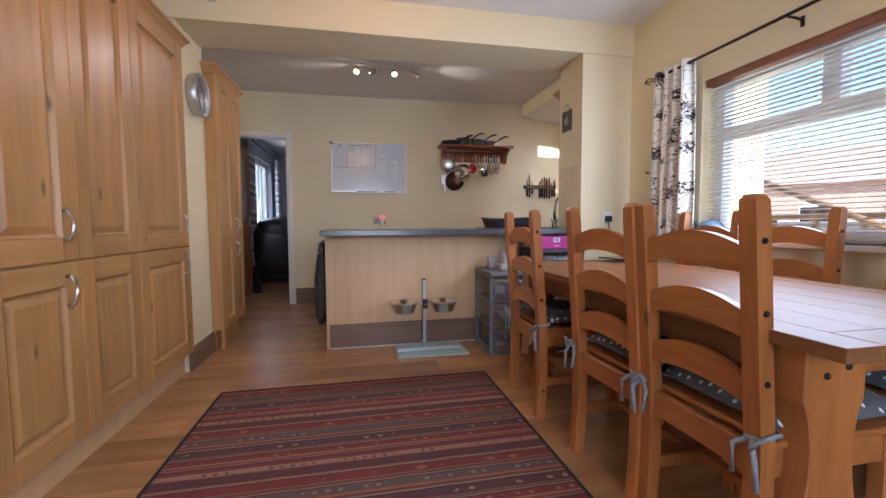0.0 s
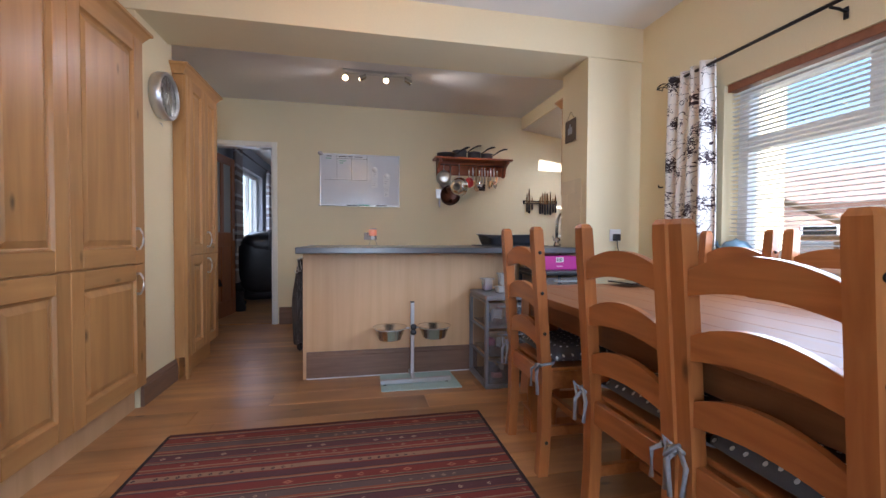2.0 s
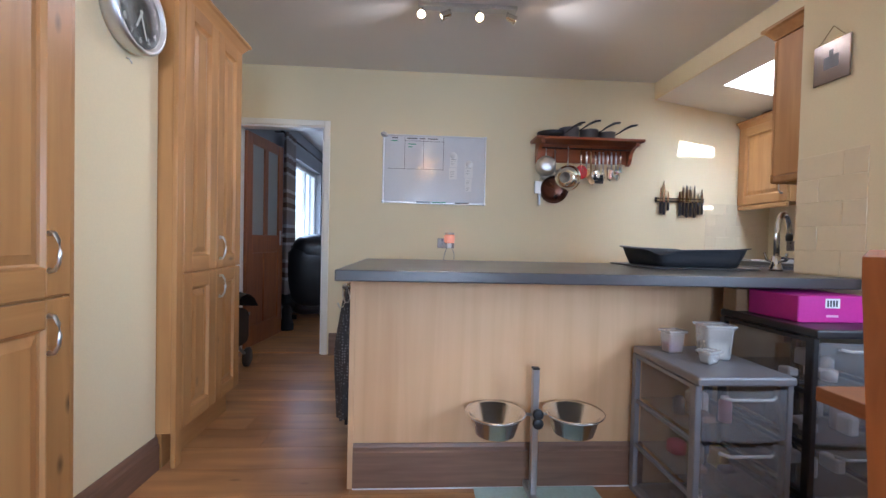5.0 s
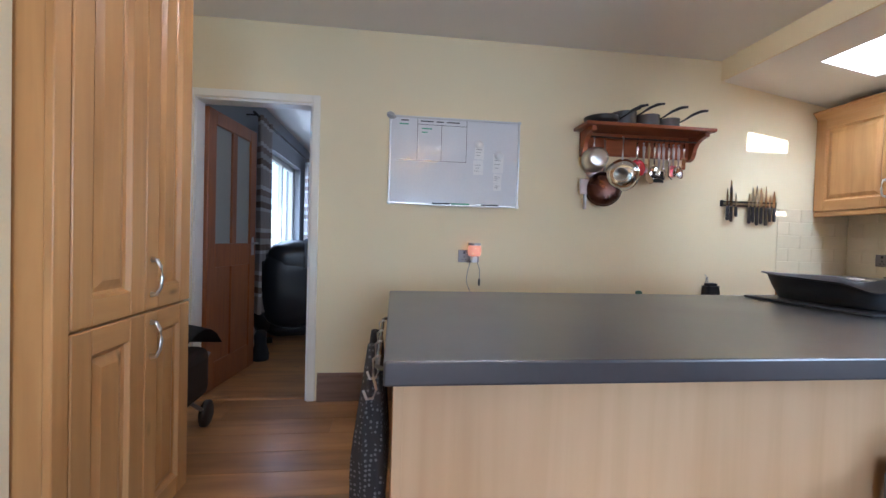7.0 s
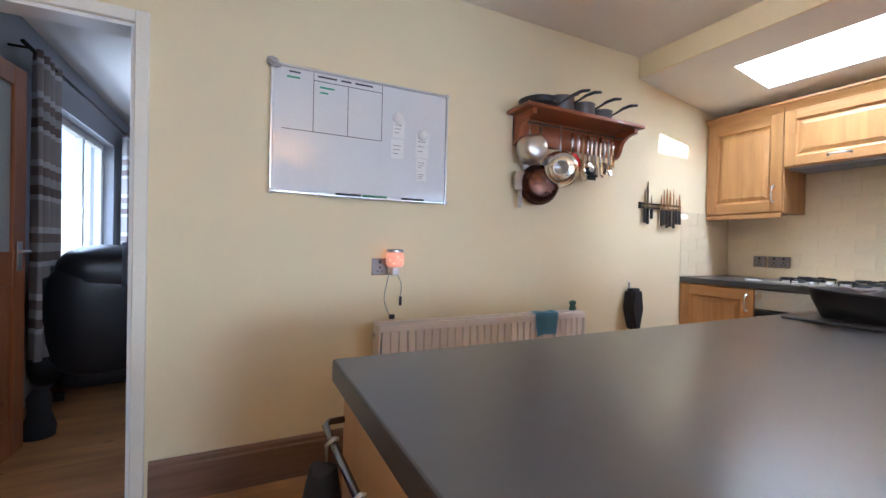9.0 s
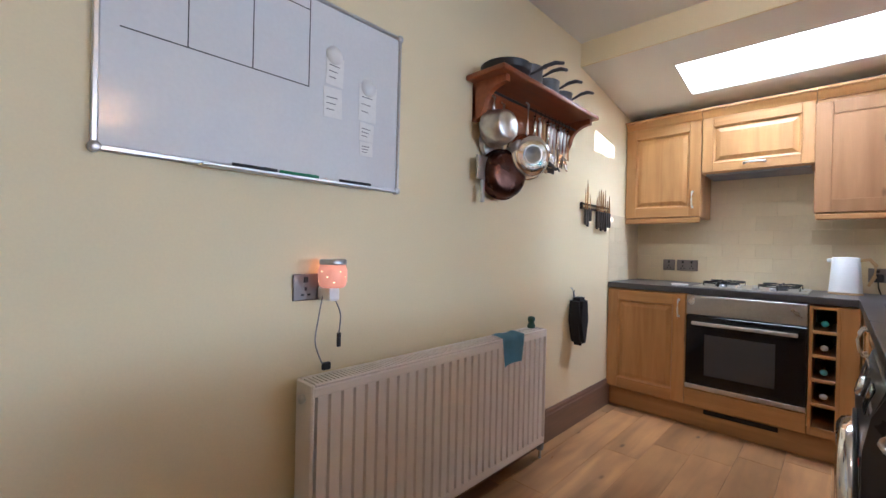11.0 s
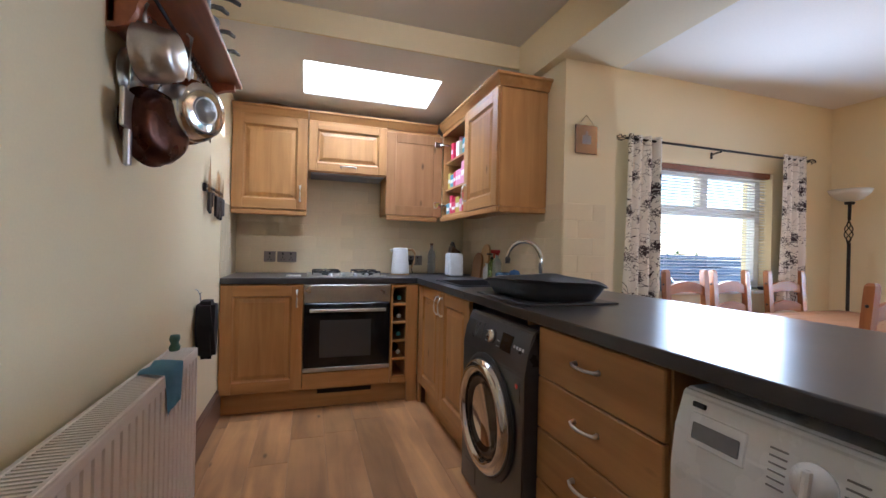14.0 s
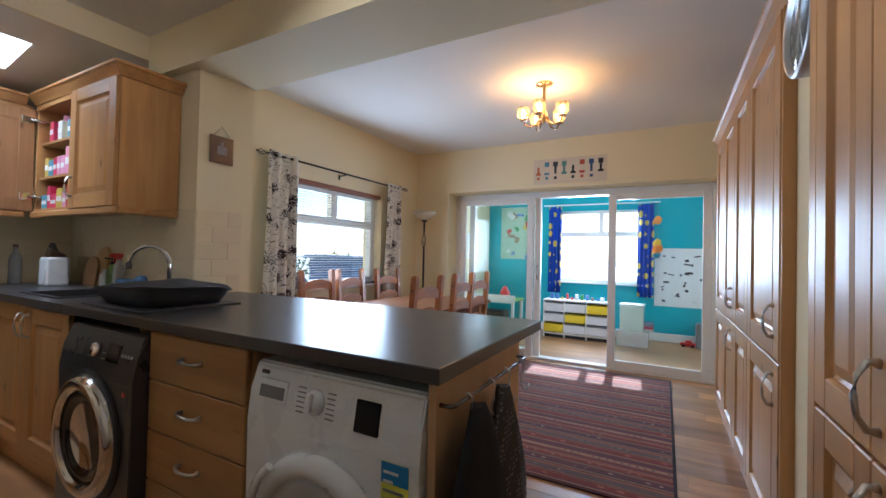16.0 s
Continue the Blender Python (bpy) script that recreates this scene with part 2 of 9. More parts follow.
M["polished"] = mat("polished_steel", (0.72, 0.71, 0.69), 0.12, 1.0, var=0.06, scale=12, bump=0.02)
M["alu"] = mat("satin_aluminium", (0.60, 0.61, 0.63), 0.38, 1.0, var=0.06)
M["copper"] = mat("copper_pan", (0.085, 0.040, 0.030), 0.28, 1.0, var=0.2, scale=14)
M["iron"] = mat("black_iron", (0.018, 0.016, 0.015), 0.45, 0.4, var=0.2)
M["black"] = mat("black_plastic", (0.018, 0.018, 0.02), 0.4, var=0.15, bump=0.05)
M["blackgloss"] = mat("black_glass", (0.008, 0.008, 0.009), 0.08, var=0.1, bump=0)
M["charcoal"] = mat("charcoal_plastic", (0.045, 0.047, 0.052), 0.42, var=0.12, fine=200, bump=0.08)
M["graphite"] = mat("graphite_enamel", (0.070, 0.072, 0.080), 0.30, 0.35, var=0.05, bump=0.01, coat=0.3)
M["appliance"] = mat("white_enamel", (0.80, 0.81, 0.82), 0.28, var=0.02, bump=0.01, coat=0.2)
M["greyplastic"] = mat("grey_plastic", (0.20, 0.20, 0.215), 0.4, var=0.08)
M["leather"] = mat("black_leather", (0.010, 0.010, 0.013), 0.36, var=0.25, scale=10, fine=150, bump=0.35)
M["tile"] = mat("cream_glazed_tile", (0.80, 0.685, 0.465), 0.16, var=0.03, scale=9, bump=0.05, ao_random=0.03)
M["grout"] = mat("grout", (0.72, 0.63, 0.46), 0.9, var=0.08)
M["radiator"] = mat("radiator_enamel", (0.78, 0.72, 0.66), 0.35, var=0.02, bump=0.01)
M["paper"] = mat("white_paper", (0.78, 0.78, 0.77), 0.8, var=0.05, scale=10)
M["board"] = mat("whiteboard_enamel", (0.70, 0.71, 0.73), 0.14, var=0.04, scale=5, bump=0)
M["socket"] = mat("dull_socket_steel", (0.24, 0.21, 0.20), 0.45, 0.7, var=0.06, bump=0.02)
M["cushion"] = None
M["glass"] = glass("window_glass")
M["frosted"] = mat("frosted_glass", (0.30, 0.31, 0.29), 0.35, var=0.10, scale=40, fine=200, bump=0.3)
M["bulb"] = glow("lit_bulb", (1.0, 0.66, 0.32), 9)
M["shadeglass"] = clear_plastic("amber_glass_shade", (1.0, 0.82, 0.5), 0.30, 0.1)
M["smoke"] = clear_plastic("clear_drawer_plastic", (0.72, 0.72, 0.73), 0.12, 0.2)
M["clear"] = clear_plastic("clear_tub_plastic", (0.85, 0.85, 0.84), 0.3, 0.25)
M["blind"] = mat("white_blind_slat", (0.80, 0.80, 0.79), 0.4, var=0.02, bump=0)
M["brick"] = mat("pale_brick_far", (0.44, 0.27, 0.21), 0.9, var=0.25, scale=3, fine=30)
M["stone"] = mat("pale_paving", (0.38, 0.36, 0.33), 0.9, var=0.2, scale=3)
M["leaf"] = mat("foliage", (0.06, 0.13, 0.035), 0.7, var=0.4, scale=8)
M["timber"] = mat("garden_timber", (0.22, 0.13, 0.07), 0.8, var=0.25, scale=5)


def plain(name, colour, rough=0.5, metal=0.0, var=0.08):
    if name not in M:
        M[name] = mat(name, colour, rough, metal, var=var, bump=0.05)
    return M[name]


# ---- builders ----
def box(bm, x0, y0, z0, x1, y1, z1, bevel=0.0, segs=1, m=None):
    """A block between two corners, with rounded edges; m moves it."""
    r = bmesh.ops.create_cube(bm, size=1)
    vs = r["verts"]
    for v in vs:
        v.co = Vector((x0 + (v.co.x + 0.5) * (x1 - x0), y0 + (v.co.y + 0.5) * (y1 - y0), z0 + (v.co.z + 0.5) * (z1 - z0)))
    if bevel:
        es = list({e for v in vs for e in v.link_edges})
        vs = bmesh.ops.bevel(bm, geom=es, offset=bevel, segments=segs, profile=0.5, affect="EDGES")["verts"]
    if m is not None:
        bmesh.ops.transform(bm, matrix=m, verts=list(set(vs)))
    return vs


def lathe(bm, profile, at=(0, 0, 0), seg=24, m=None, sx=1.0, sy=1.0):
    """Turns (radius, height) pairs round z."""
    rings = []
    for r, z in profile:
        ring = []
        for i in range(seg):
            a = 2 * math.pi * i / seg
            co = Vector((r * math.cos(a) * sx, r * math.sin(a) * sy, z))
            co = (m @ co) if m is not None else co
            ring.append(bm.verts.new(co + Vector(at)))
        rings.append(ring)
    for a, b in zip(rings, rings[1:]):
        for i in range(seg):
            j = (i + 1) % seg
            bm.faces.new((a[i], a[j], b[j], b[i]))
    for ring, flip in ((rings[0], True), (rings[-1], False)):
        if profile[0 if flip else -1][0] > 1e-5:
            bm.faces.new(ring[::-1] if flip else ring)
    for f in bm.faces:
        f.smooth = True
    return rings


def tube(bm, pts, r, seg=8, closed=False, radii=None):
    """A round bar along points."""
    pts = [Vector(p) for p in pts]
    rings = []
    up = Vector((0, 0, 1))
    for i, p in enumerate(pts):
        a = pts[i - 1] if i else (pts[-1] if closed else pts[0])
        b = pts[(i + 1) % len(pts)] if (i + 1 < len(pts) or closed) else pts[-1]
        d = (b - a).normalized()
        side = d.cross(up)
        side = side.normalized() if side.length > 0.05 else d.cross(Vector((0, 1, 0))).normalized()
        other = d.cross(side).normalized()
        rr = radii[i] if radii else r
        rings.append([bm.verts.new(p + rr * (math.cos(t) * side + math.sin(t) * other)) for t in (2 * math.pi * k / seg for k in range(seg))])
    n = len(rings)
    for i in range(n if closed else n - 1):
        a, b = rings[i], rings[(i + 1) % n]
        for k in range(seg):
            j = (k + 1) % seg
            f = bm.faces.new((a[k], a[j], b[j], b[k]))
            f.smooth = True
    if not closed:
        bm.faces.new(rings[0][::-1])
        bm.faces.new(rings[-1])


def prism(bm, outline, axis, a, b):
    """Extrudes a 2-D outline along an axis from a to b. Outline pairs are the two other axes in xyz order."""
    def put(p, t):
        u, v = p
        return {"x": (t, u, v), "y": (u, t, v), "z": (u, v, t)}[axis]
    lo = [bm.verts.new(put(p, a)) for p in outline]
    hi = [bm.verts.new(put(p, b)) for p in outline]
    k = len(outline)
    for i in range(k):
        j = (i + 1) % k
        bm.faces.new((lo[i], lo[j], hi[j], hi[i]))
    bm.faces.new(lo[::-1])
    bm.faces.new(hi)


def finish(bm, name, material):
    bmesh.ops.recalc_face_normals(bm, faces=bm.faces)
    me = bpy.data.meshes.new(name)
    bm.to_mesh(me)
    bm.free()
    me.materials.append(material)
    return me


def part(name, bm, material, parent=None, label="", at=None):
    ob = new(name, finish(bm, name, material))
    if parent is not None:
        ob.parent = parent
    if at is not None:
        ob.location = at
    if label:
        ob["label"] = label
    return ob


def thing(name, at, label, category, group="", rz=0.0):
    ob = new(name)
    ob.empty_display_size = 0.1
    ob.location = at
    ob.rotation_euler = (0, 0, radians(rz))
    return tagged(ob, label, category, group)


def single(name, bm, material, label, category, group="", kind="", at=None):
    ob = part(name, bm, material, at=at)
    return tagged(ob, label, category, group, kind)


def slab(name, boxes, material, label="", category="", bevel=0.0):
    bm = bmesh.new()
    for b in boxes:
        box(bm, *b, bevel=bevel)
    ob = part(name, bm, material)
    return tagged(ob, label or name.replace("_", " "), category or "wall", kind="structure")


def boxpart(name, dims, material, parent, bevel=0.003, label="", segs=1):
    bm = bmesh.new()
    box(bm, *dims, bevel=bevel, segs=segs)
    return part(name, bm, material, parent, label)


# ---- setting ----
WX, EX, NY, KX = -1.09, 2.12, 5.25, 3.29          # pier face, dining window wall, back wall, hob wall
floor = slab("floor", [(-1.75, -0.02, -0.10, 2.30, 3.05, -0.012), (-1.75, 3.05, -0.10, 3.40, 5.36, -0.012)], M["grout"], "warm oak laminate floor of staggered boards", "floor")
wall_north = slab("wall_north", [(-1.75, NY, 0, -1.54, NY + 0.12, 2.6), (-0.80, NY, 0, 3.41, NY + 0.12, 2.6), (-1.54, NY, 1.99, -0.80, NY + 0.12, 2.6)], M["cream"], "pale yellow painted kitchen back wall", "wall")
wall_hob = slab("wall_east_kitchen", [(KX, 3.33, 0, KX + 0.12, NY, 2.6)], M["cream"], "cream wall behind the hob", "wall")
wall_pier = slab("wall_south_kitchen", [(1.70, 2.97, 0, 3.41, 3.33, 2.6)], M["cream"], "thick cream wall end beside the worktop", "wall")
slab("wall_east_dining", [(EX, -0.15, 0, EX + 0.25, 1.0, 2.6), (EX, 2.28, 0, EX + 0.25, 2.97, 2.6), (EX, 1.0, 0, EX + 0.25, 2.28, 0.86), (EX, 1.0, 1.83, EX + 0.25, 2.28, 2.6)], M["cream"], "pale yellow window wall of the dining side", "wall")
slab("wall_south_dining", [(-1.75, -0.15, 0, -1.16, 0.25, 2.6), (1.66, -0.15, 0, EX, 0.25, 2.6), (-1.16, -0.15, 1.95, 1.66, 0.25, 2.6)], M["cream"], "pale yellow wall over the patio doors", "wall")
slab("wall_west", [(-1.77, -0.15, 0, -1.65, NY, 2.6)], M["cream"], "pale yellow wall behind the cupboards", "wall")
slab("wall_pier_west", [(-1.65, 2.973, 0, WX, 3.44, 2.5)], M["cream"], "narrow cream wall between two tall cupboards", "wall")
slab("ceiling", [(-1.75, -0.15, 2.47, EX + 0.2, 2.96, 2.6)], M["ceiling"], "white painted dining ceiling", "ceiling")
slab("ceiling_kitchen", [(-1.75, 3.33, 2.50, 2.15, NY + 0.1, 2.6)], M["ceiling"], "white painted kitchen ceiling", "ceiling")
slab("beam", [(-1.75, 2.955, 2.24, 2.15, 3.388, 2.6)], M["cream"], "cream boxed ceiling beam between dining and kitchen", "beam")
slab("wall_drop", [(2.15, 3.33, 2.35, 2.27, NY, 2.6)], M["cream"], "cream step down to the lower roof", "wall")


def low_ceiling():
    """Sloping ceiling of the lean-to with a hole for the roof window."""
    def z(x):
        return 2.352 - 0.155 * (x - 2.15)
    xs, ys = (2.155, 2.43, 2.84, 3.40), (3.33, 3.84, 4.76, 5.25)
    bm = bmesh.new()
    for i in range(3):
        for j in range(3):
            if i == 1 and j == 1:
                continue
            vs = []
            for dz in (0, 0.03):
                vs.append([bm.verts.new((x, y, z(x) + dz)) for x, y in ((xs[i], ys[j]), (xs[i + 1], ys[j]), (xs[i + 1], ys[j + 1]), (xs[i], ys[j + 1]))])
            lo, hi = vs
            bm.faces.new(lo[::-1])
            bm.faces.new(hi)
            for k in range(4):
                bm.faces.new((lo[k], lo[(k + 1) % 4], hi[(k + 1) % 4], hi[k]))
    bmesh.ops.remove_doubles(bm, verts=bm.verts[:], dist=0.0005)
    tagged(part("ceiling_lean_to", bm, M["ceiling"]), "white sloping ceiling with a roof window", "ceiling", kind="structure")
    bm = bmesh.new()
    t = 0.02
    x0, x1, y0, y1, top = xs[1] + 0.004, xs[2] - 0.004, ys[1] + 0.004, ys[2] - 0.004, 2.76
    for b in ((x0 - t, y0 - t, x0, y1 + t), (x1, y0 - t, x1 + t, y1 + t), (x0, y0 - t, x1, y0), (x0, y1, x1, y1 + t)):
        box(bm, b[0], b[1], z(b[2]) + 0.012 if b[0] > 2.8 else z(b[0]) + 0.012, b[2], b[3], top)
    w = tagged(part("window_2", bm, M["white"]), "white-lined roof window above the hob", "roof window", kind="structure")
    bm = bmesh.new()
    box(bm, x0, y0, 2.70, x0 + 0.012, y1, 2.74), box(bm, x1 - 0.012, y0, 2.70, x1, y1, 2.74)
    box(bm, x0 + 0.012, y0, 2.70, x1 - 0.012, y0 + 0.03, 2.74), box(bm, x0 + 0.012, y1 - 0.03, 2.70, x1 - 0.012, y1, 2.74)
    part("window_frame", bm, M["white"], w, "white sash")
    bm = bmesh.new()
    box(bm, x0 + 0.012, y0 + 0.03, 2.715, x1 - 0.012, y1 - 0.03, 2.721)
    part("pane", bm, M["glass"], w).visible_shadow = False


low_ceiling()


def skirting(x0, y0, x1, y1, side, h=0.145):
    """A moulded skirting board along a wall; side points into the room."""
    prof = [(0, 0), (0.018, 0), (0.018, h - 0.035), (0.013, h - 0.028), (0.013, h - 0.012), (0.007, h), (0, h)]
    bm = bmesh.new()
    if abs(x1 - x0) > abs(y1 - y0):
        prism(bm, [(y0 + side * p, q) for p, q in prof], "x", x0, x1)
    else:
        prism(bm, [(x0 + side * p, q) for p, q in prof], "y", y0, y1)
    return tagged(part("baseboard", bm, M["skirt"] if abs(x1 - x0) > abs(y1 - y0) else M["skirt_y"]), "grey-brown wood-effect moulded skirting board", "skirting board", kind="structure")


skirting(-0.735, NY - 0.002, 2.70, NY - 0.002, -1, 0.19)
skirting(WX, 2.985, WX, 3.44, 1)
skirting(EX, 0.26, EX, 2.96, -1)
skirting(1.70, 2.968, EX - 0.02, 2.968, -1)
skirting(1.72, 0.25, EX - 0.02, 0.25, 1)


def doorway_north():
    w = 0.050
    bm = bmesh.new()
    for x0, x1 in ((-1.54 - w, -1.54), (-0.80, -0.80 + w)):
        box(bm, x0, NY - 0.016, 0, x1, NY, 1.99 + w, bevel=0.004)
    box(bm, -1.54, NY - 0.016, 1.99, -0.80, NY, 1.99 + w, bevel=0.004)
    tr = tagged(part("trim", bm, M["cream_gloss"]), "off-white painted door architrave", "architrave", kind="structure")
    bm = bmesh.new()
    for x0, x1 in ((-1.54, -1.525), (-0.815, -0.80)):
        box(bm, x0, NY + 0.002, 0, x1, NY + 0.118, 1.975)
    box(bm, -1.54, NY + 0.002, 1.975, -0.80, NY + 0.118, 1.99)
    part("lining", bm, M["white"], tr)
    # threshold strip
    bm = bmesh.new()
    prism(bm, [(NY + 0.03, 0.0), (NY + 0.07, 0.0), (NY + 0.062, 0.007), (NY + 0.038, 0.007)], "x", -1.525, -0.815)
    tagged(part("threshold", bm, M["floor"]), "low oak threshold strip in the doorway", "threshold", kind="structure")
    # half-glazed door, swung into the far room
    d = thing("door_1", (-1.52, NY + 0.125, 0.008), "red-brown half-glazed wooden door standing open", "door", rz=83)
    d["kind"] = "structure"
    W, H, T = 0.71, 1.96, 0.04
    def bar(nm, x0, z0, x1, z1):
        boxpart(nm, (x0, -T / 2, z0, x1, T / 2, z1), M["mahog"], d, 0.004)
    bar("stile", 0, 0, 0.10, H), bar("stile", W - 0.10, 0, W, H)
    bar("rail", 0.10, H - 0.10, W - 0.10, H), bar("rail", 0.10, 0.86, W - 0.10, 1.03), bar("rail", 0.10, 0, W - 0.10, 0.19)
    bar("mullion", W / 2 - 0.035, 1.03, W / 2 + 0.035, H - 0.10), bar("mullion", W / 2 - 0.035, 0.19, W / 2 + 0.035, 0.86)
    for x0, x1 in ((0.10, W / 2 - 0.035), (W / 2 + 0.035, W - 0.10)):
        boxpart("pane", (x0, -0.005, 1.03, x1, 0.005, H - 0.10), M["frosted"], d, 0, "frosted glass pane")
        boxpart("panel", (x0, -0.010, 0.19, x1, 0.010, 0.86), M["mahog"], d, 0.002)
    bm = bmesh.new()
    box(bm, W - 0.075, -T / 2 - 0.006, 0.93, W - 0.035, -T / 2, 1.08, bevel=0.003)
    tube(bm, [(W - 0.055, -T / 2, 1.03), (W - 0.055, -T / 2 - 0.045, 1.03), (W - 0.15, -T / 2 - 0.05, 1.03)], 0.008)
    part("door_handle", bm, M["steel"], d, "steel lever handle")
    boxpart("latch_plate", (W, -0.012, 0.93, W + 0.002, 0.012, 1.06), M["polished"], d, 0)


doorway_north()


def far_room():
    """Living room seen through the doorway."""
    slab("floor_living", [(-1.77, NY + 0.12, -0.10, 1.6, 9.6, 0.0)], M["floor"], "brown wood floor of the living room", "floor")
    slab("wall_living_west", [(-1.85, NY + 0.12, 0, -1.65, 6.95, 2.6), (-1.85, 8.75, 0, -1.65, 9.6, 2.6), (-1.85, 6.95, 0, -1.65, 8.75, 0.75), (-1.85, 6.95, 2.10, -1.65, 8.75, 2.6)], M["grey_wall"], "pale grey living room wall", "wall")
    slab("wall_living_north", [(-1.85, 9.6, 0, 1.7, 9.72, 2.6)], M["grey_wall"], "pale grey living room end wall", "wall")
    slab("wall_living_east", [(1.6, NY + 0.12, 0, 1.72, 9.6, 2.6)], M["grey_wall"], "pale grey living room wall", "wall")
    slab("ceiling_living", [(-1.85, NY + 0.12, 2.48, 1.72, 9.72, 2.6)], M["ceiling"], "white living room ceiling", "ceiling")


far_room()


def playroom():
    slab("floor_playroom", [(-1.47, -2.32, -0.12, 2.22, -0.152, -0.02)], M["floor"], "brown wood floor of the playroom", "floor")
    slab("wall_playroom_south", [(-1.47, -2.32, -0.1, -0.48, -2.2, 2.5), (0.86, -2.32, -0.1, 2.22, -2.2, 2.5), (-0.48, -2.32, -0.1, 0.86, -2.2, 0.81), (-0.48, -2.32, 1.96, 0.86, -2.2, 2.5)], M["teal"], "bright teal painted playroom wall", "wall")
    slab("wall_playroom_west", [(-1.47, -2.2, -0.1, -1.35, -0.152, 2.5)], M["white"], "white playroom side wall", "wall")
    slab("wall_playroom_east", [(2.10, -2.2, -0.1, 2.22, -0.152, 2.5)], M["cream"], "pale playroom side wall", "wall")
    slab("ceiling_playroom", [(-1.47, -2.32, 2.34, 2.22, -0.152, 2.46)], M["ceiling"], "white playroom ceiling", "ceiling")
    skirt = bmesh.new()
    box(skirt, -1.35, -2.2, -0.02, 2.1, -2.185, 0.10, bevel=0.004)
    tagged(part("baseboard", skirt, M["white"]), "white playroom skirting board", "skirting board", kind="structure")


playroom()


def patio_doors():
    """Three-part sliding patio door, its middle panel slid open."""
    f = thing("door_2", (0, 0, 0), "white sliding patio doors with the middle panel slid open", "patio door")
    f["kind"] = "structure"
    y0, y1, zt = -0.10, 0.02, 1.945
    for nm, b in (("frame_head", (-1.16, y0, 1.875, 1.66, y1, zt)), ("frame_sill", (-1.16, y0, -0.012, 1.66, y1, 0.028)), ("frame_jamb", (-1.16, y0, 0.028, -1.105, y1, 1.875)), ("frame_jamb", (1.605, y0, 0.028, 1.66, y1, 1.875))):
        boxpart(nm, b, M["upvc"], f, 0.004)
    def sash(nm, x0, x1, yc):
        s = boxpart(nm, (x0, yc - 0.022, 0.028, x0 + 0.075, yc + 0.022, 1.875), M["upvc"], f, 0.005)
        boxpart("stile", (x1 - 0.075, yc - 0.022, 0.028, x1, yc + 0.022, 1.875), M["upvc"], s, 0.005)
        boxpart("rail", (x0 + 0.075, yc - 0.022, 0.028, x1 - 0.075, yc + 0.022, 0.105), M["upvc"], s, 0.005)
        boxpart("rail", (x0 + 0.075, yc - 0.022, 1.815, x1 - 0.075, yc + 0.022, 1.875), M["upvc"], s, 0.005)
        p = boxpart("pane", (x0 + 0.075, yc - 0.003, 0.105, x1 - 0.075, yc + 0.003, 1.815), M["glass"], s, 0)
        p.visible_shadow = False
        return s
    sash("fixed_sash", -1.105, -0.165, -0.012)
    sash("fixed_sash", 0.655, 1.605, -0.012)
    s = sash("sliding_sash", 0.58, 1.50, -0.068)
    bm = bmesh.new()
    tube(bm, [(0.615, -0.045, 0.92), (0.615, -0.025, 0.93), (0.615, -0.025, 1.08), (0.615, -0.045, 1.09)], 0.008)
    part("door_handle", bm, M["polished"], s, "chrome pull handle")


patio_doors()


def dining_window():
    x0, x1 = EX + 0.10, EX + 0.17
    w = thing("window_1", (0, 0, 0), "white casement window with two top lights", "window")
    w["kind"] = "structure"
    a, b, zb, zt = 1.0, 2.28, 0.86, 1.83
    fr = boxpart("window_frame", (x0, a, zb, x1, a + 0.06, zt), M["upvc"], w, 0.004)
    for nm, d in (("jamb", (x0, b - 0.06, zb, x1, b, zt)), ("head", (x0, a + 0.06, zt - 0.06, x1, b - 0.06, zt)), ("cill_bar", (x0, a + 0.06, zb, x1, b - 0.06, zb + 0.06)), ("transom", (x0, a + 0.06, 1.46, x1, b - 0.06, 1.53)), ("mullion", (x0, 1.60, 1.53, x1, 1.68, zt - 0.06))):
        boxpart(nm, d, M["upvc"], fr, 0.004)
    for y0, y1, z0, z1 in ((a + 0.06, b - 0.06, zb + 0.06, 1.46), (a + 0.06, 1.60, 1.53, zt - 0.06), (1.68, b - 0.06, 1.53, zt - 0.06)):
        p = boxpart("pane", (x0 + 0.03, y0, z0, x0 + 0.036, y1, z1), M["glass"], w, 0)
        p.visible_shadow = False
    bm = bmesh.new()
    box(bm, EX - 0.045, a - 0.05, zb - 0.03, EX + 0.10, b + 0.05, zb, bevel=0.008, segs=2)
    part("window_sill", bm, M["white"], w, "white painted window board")


dining_window()


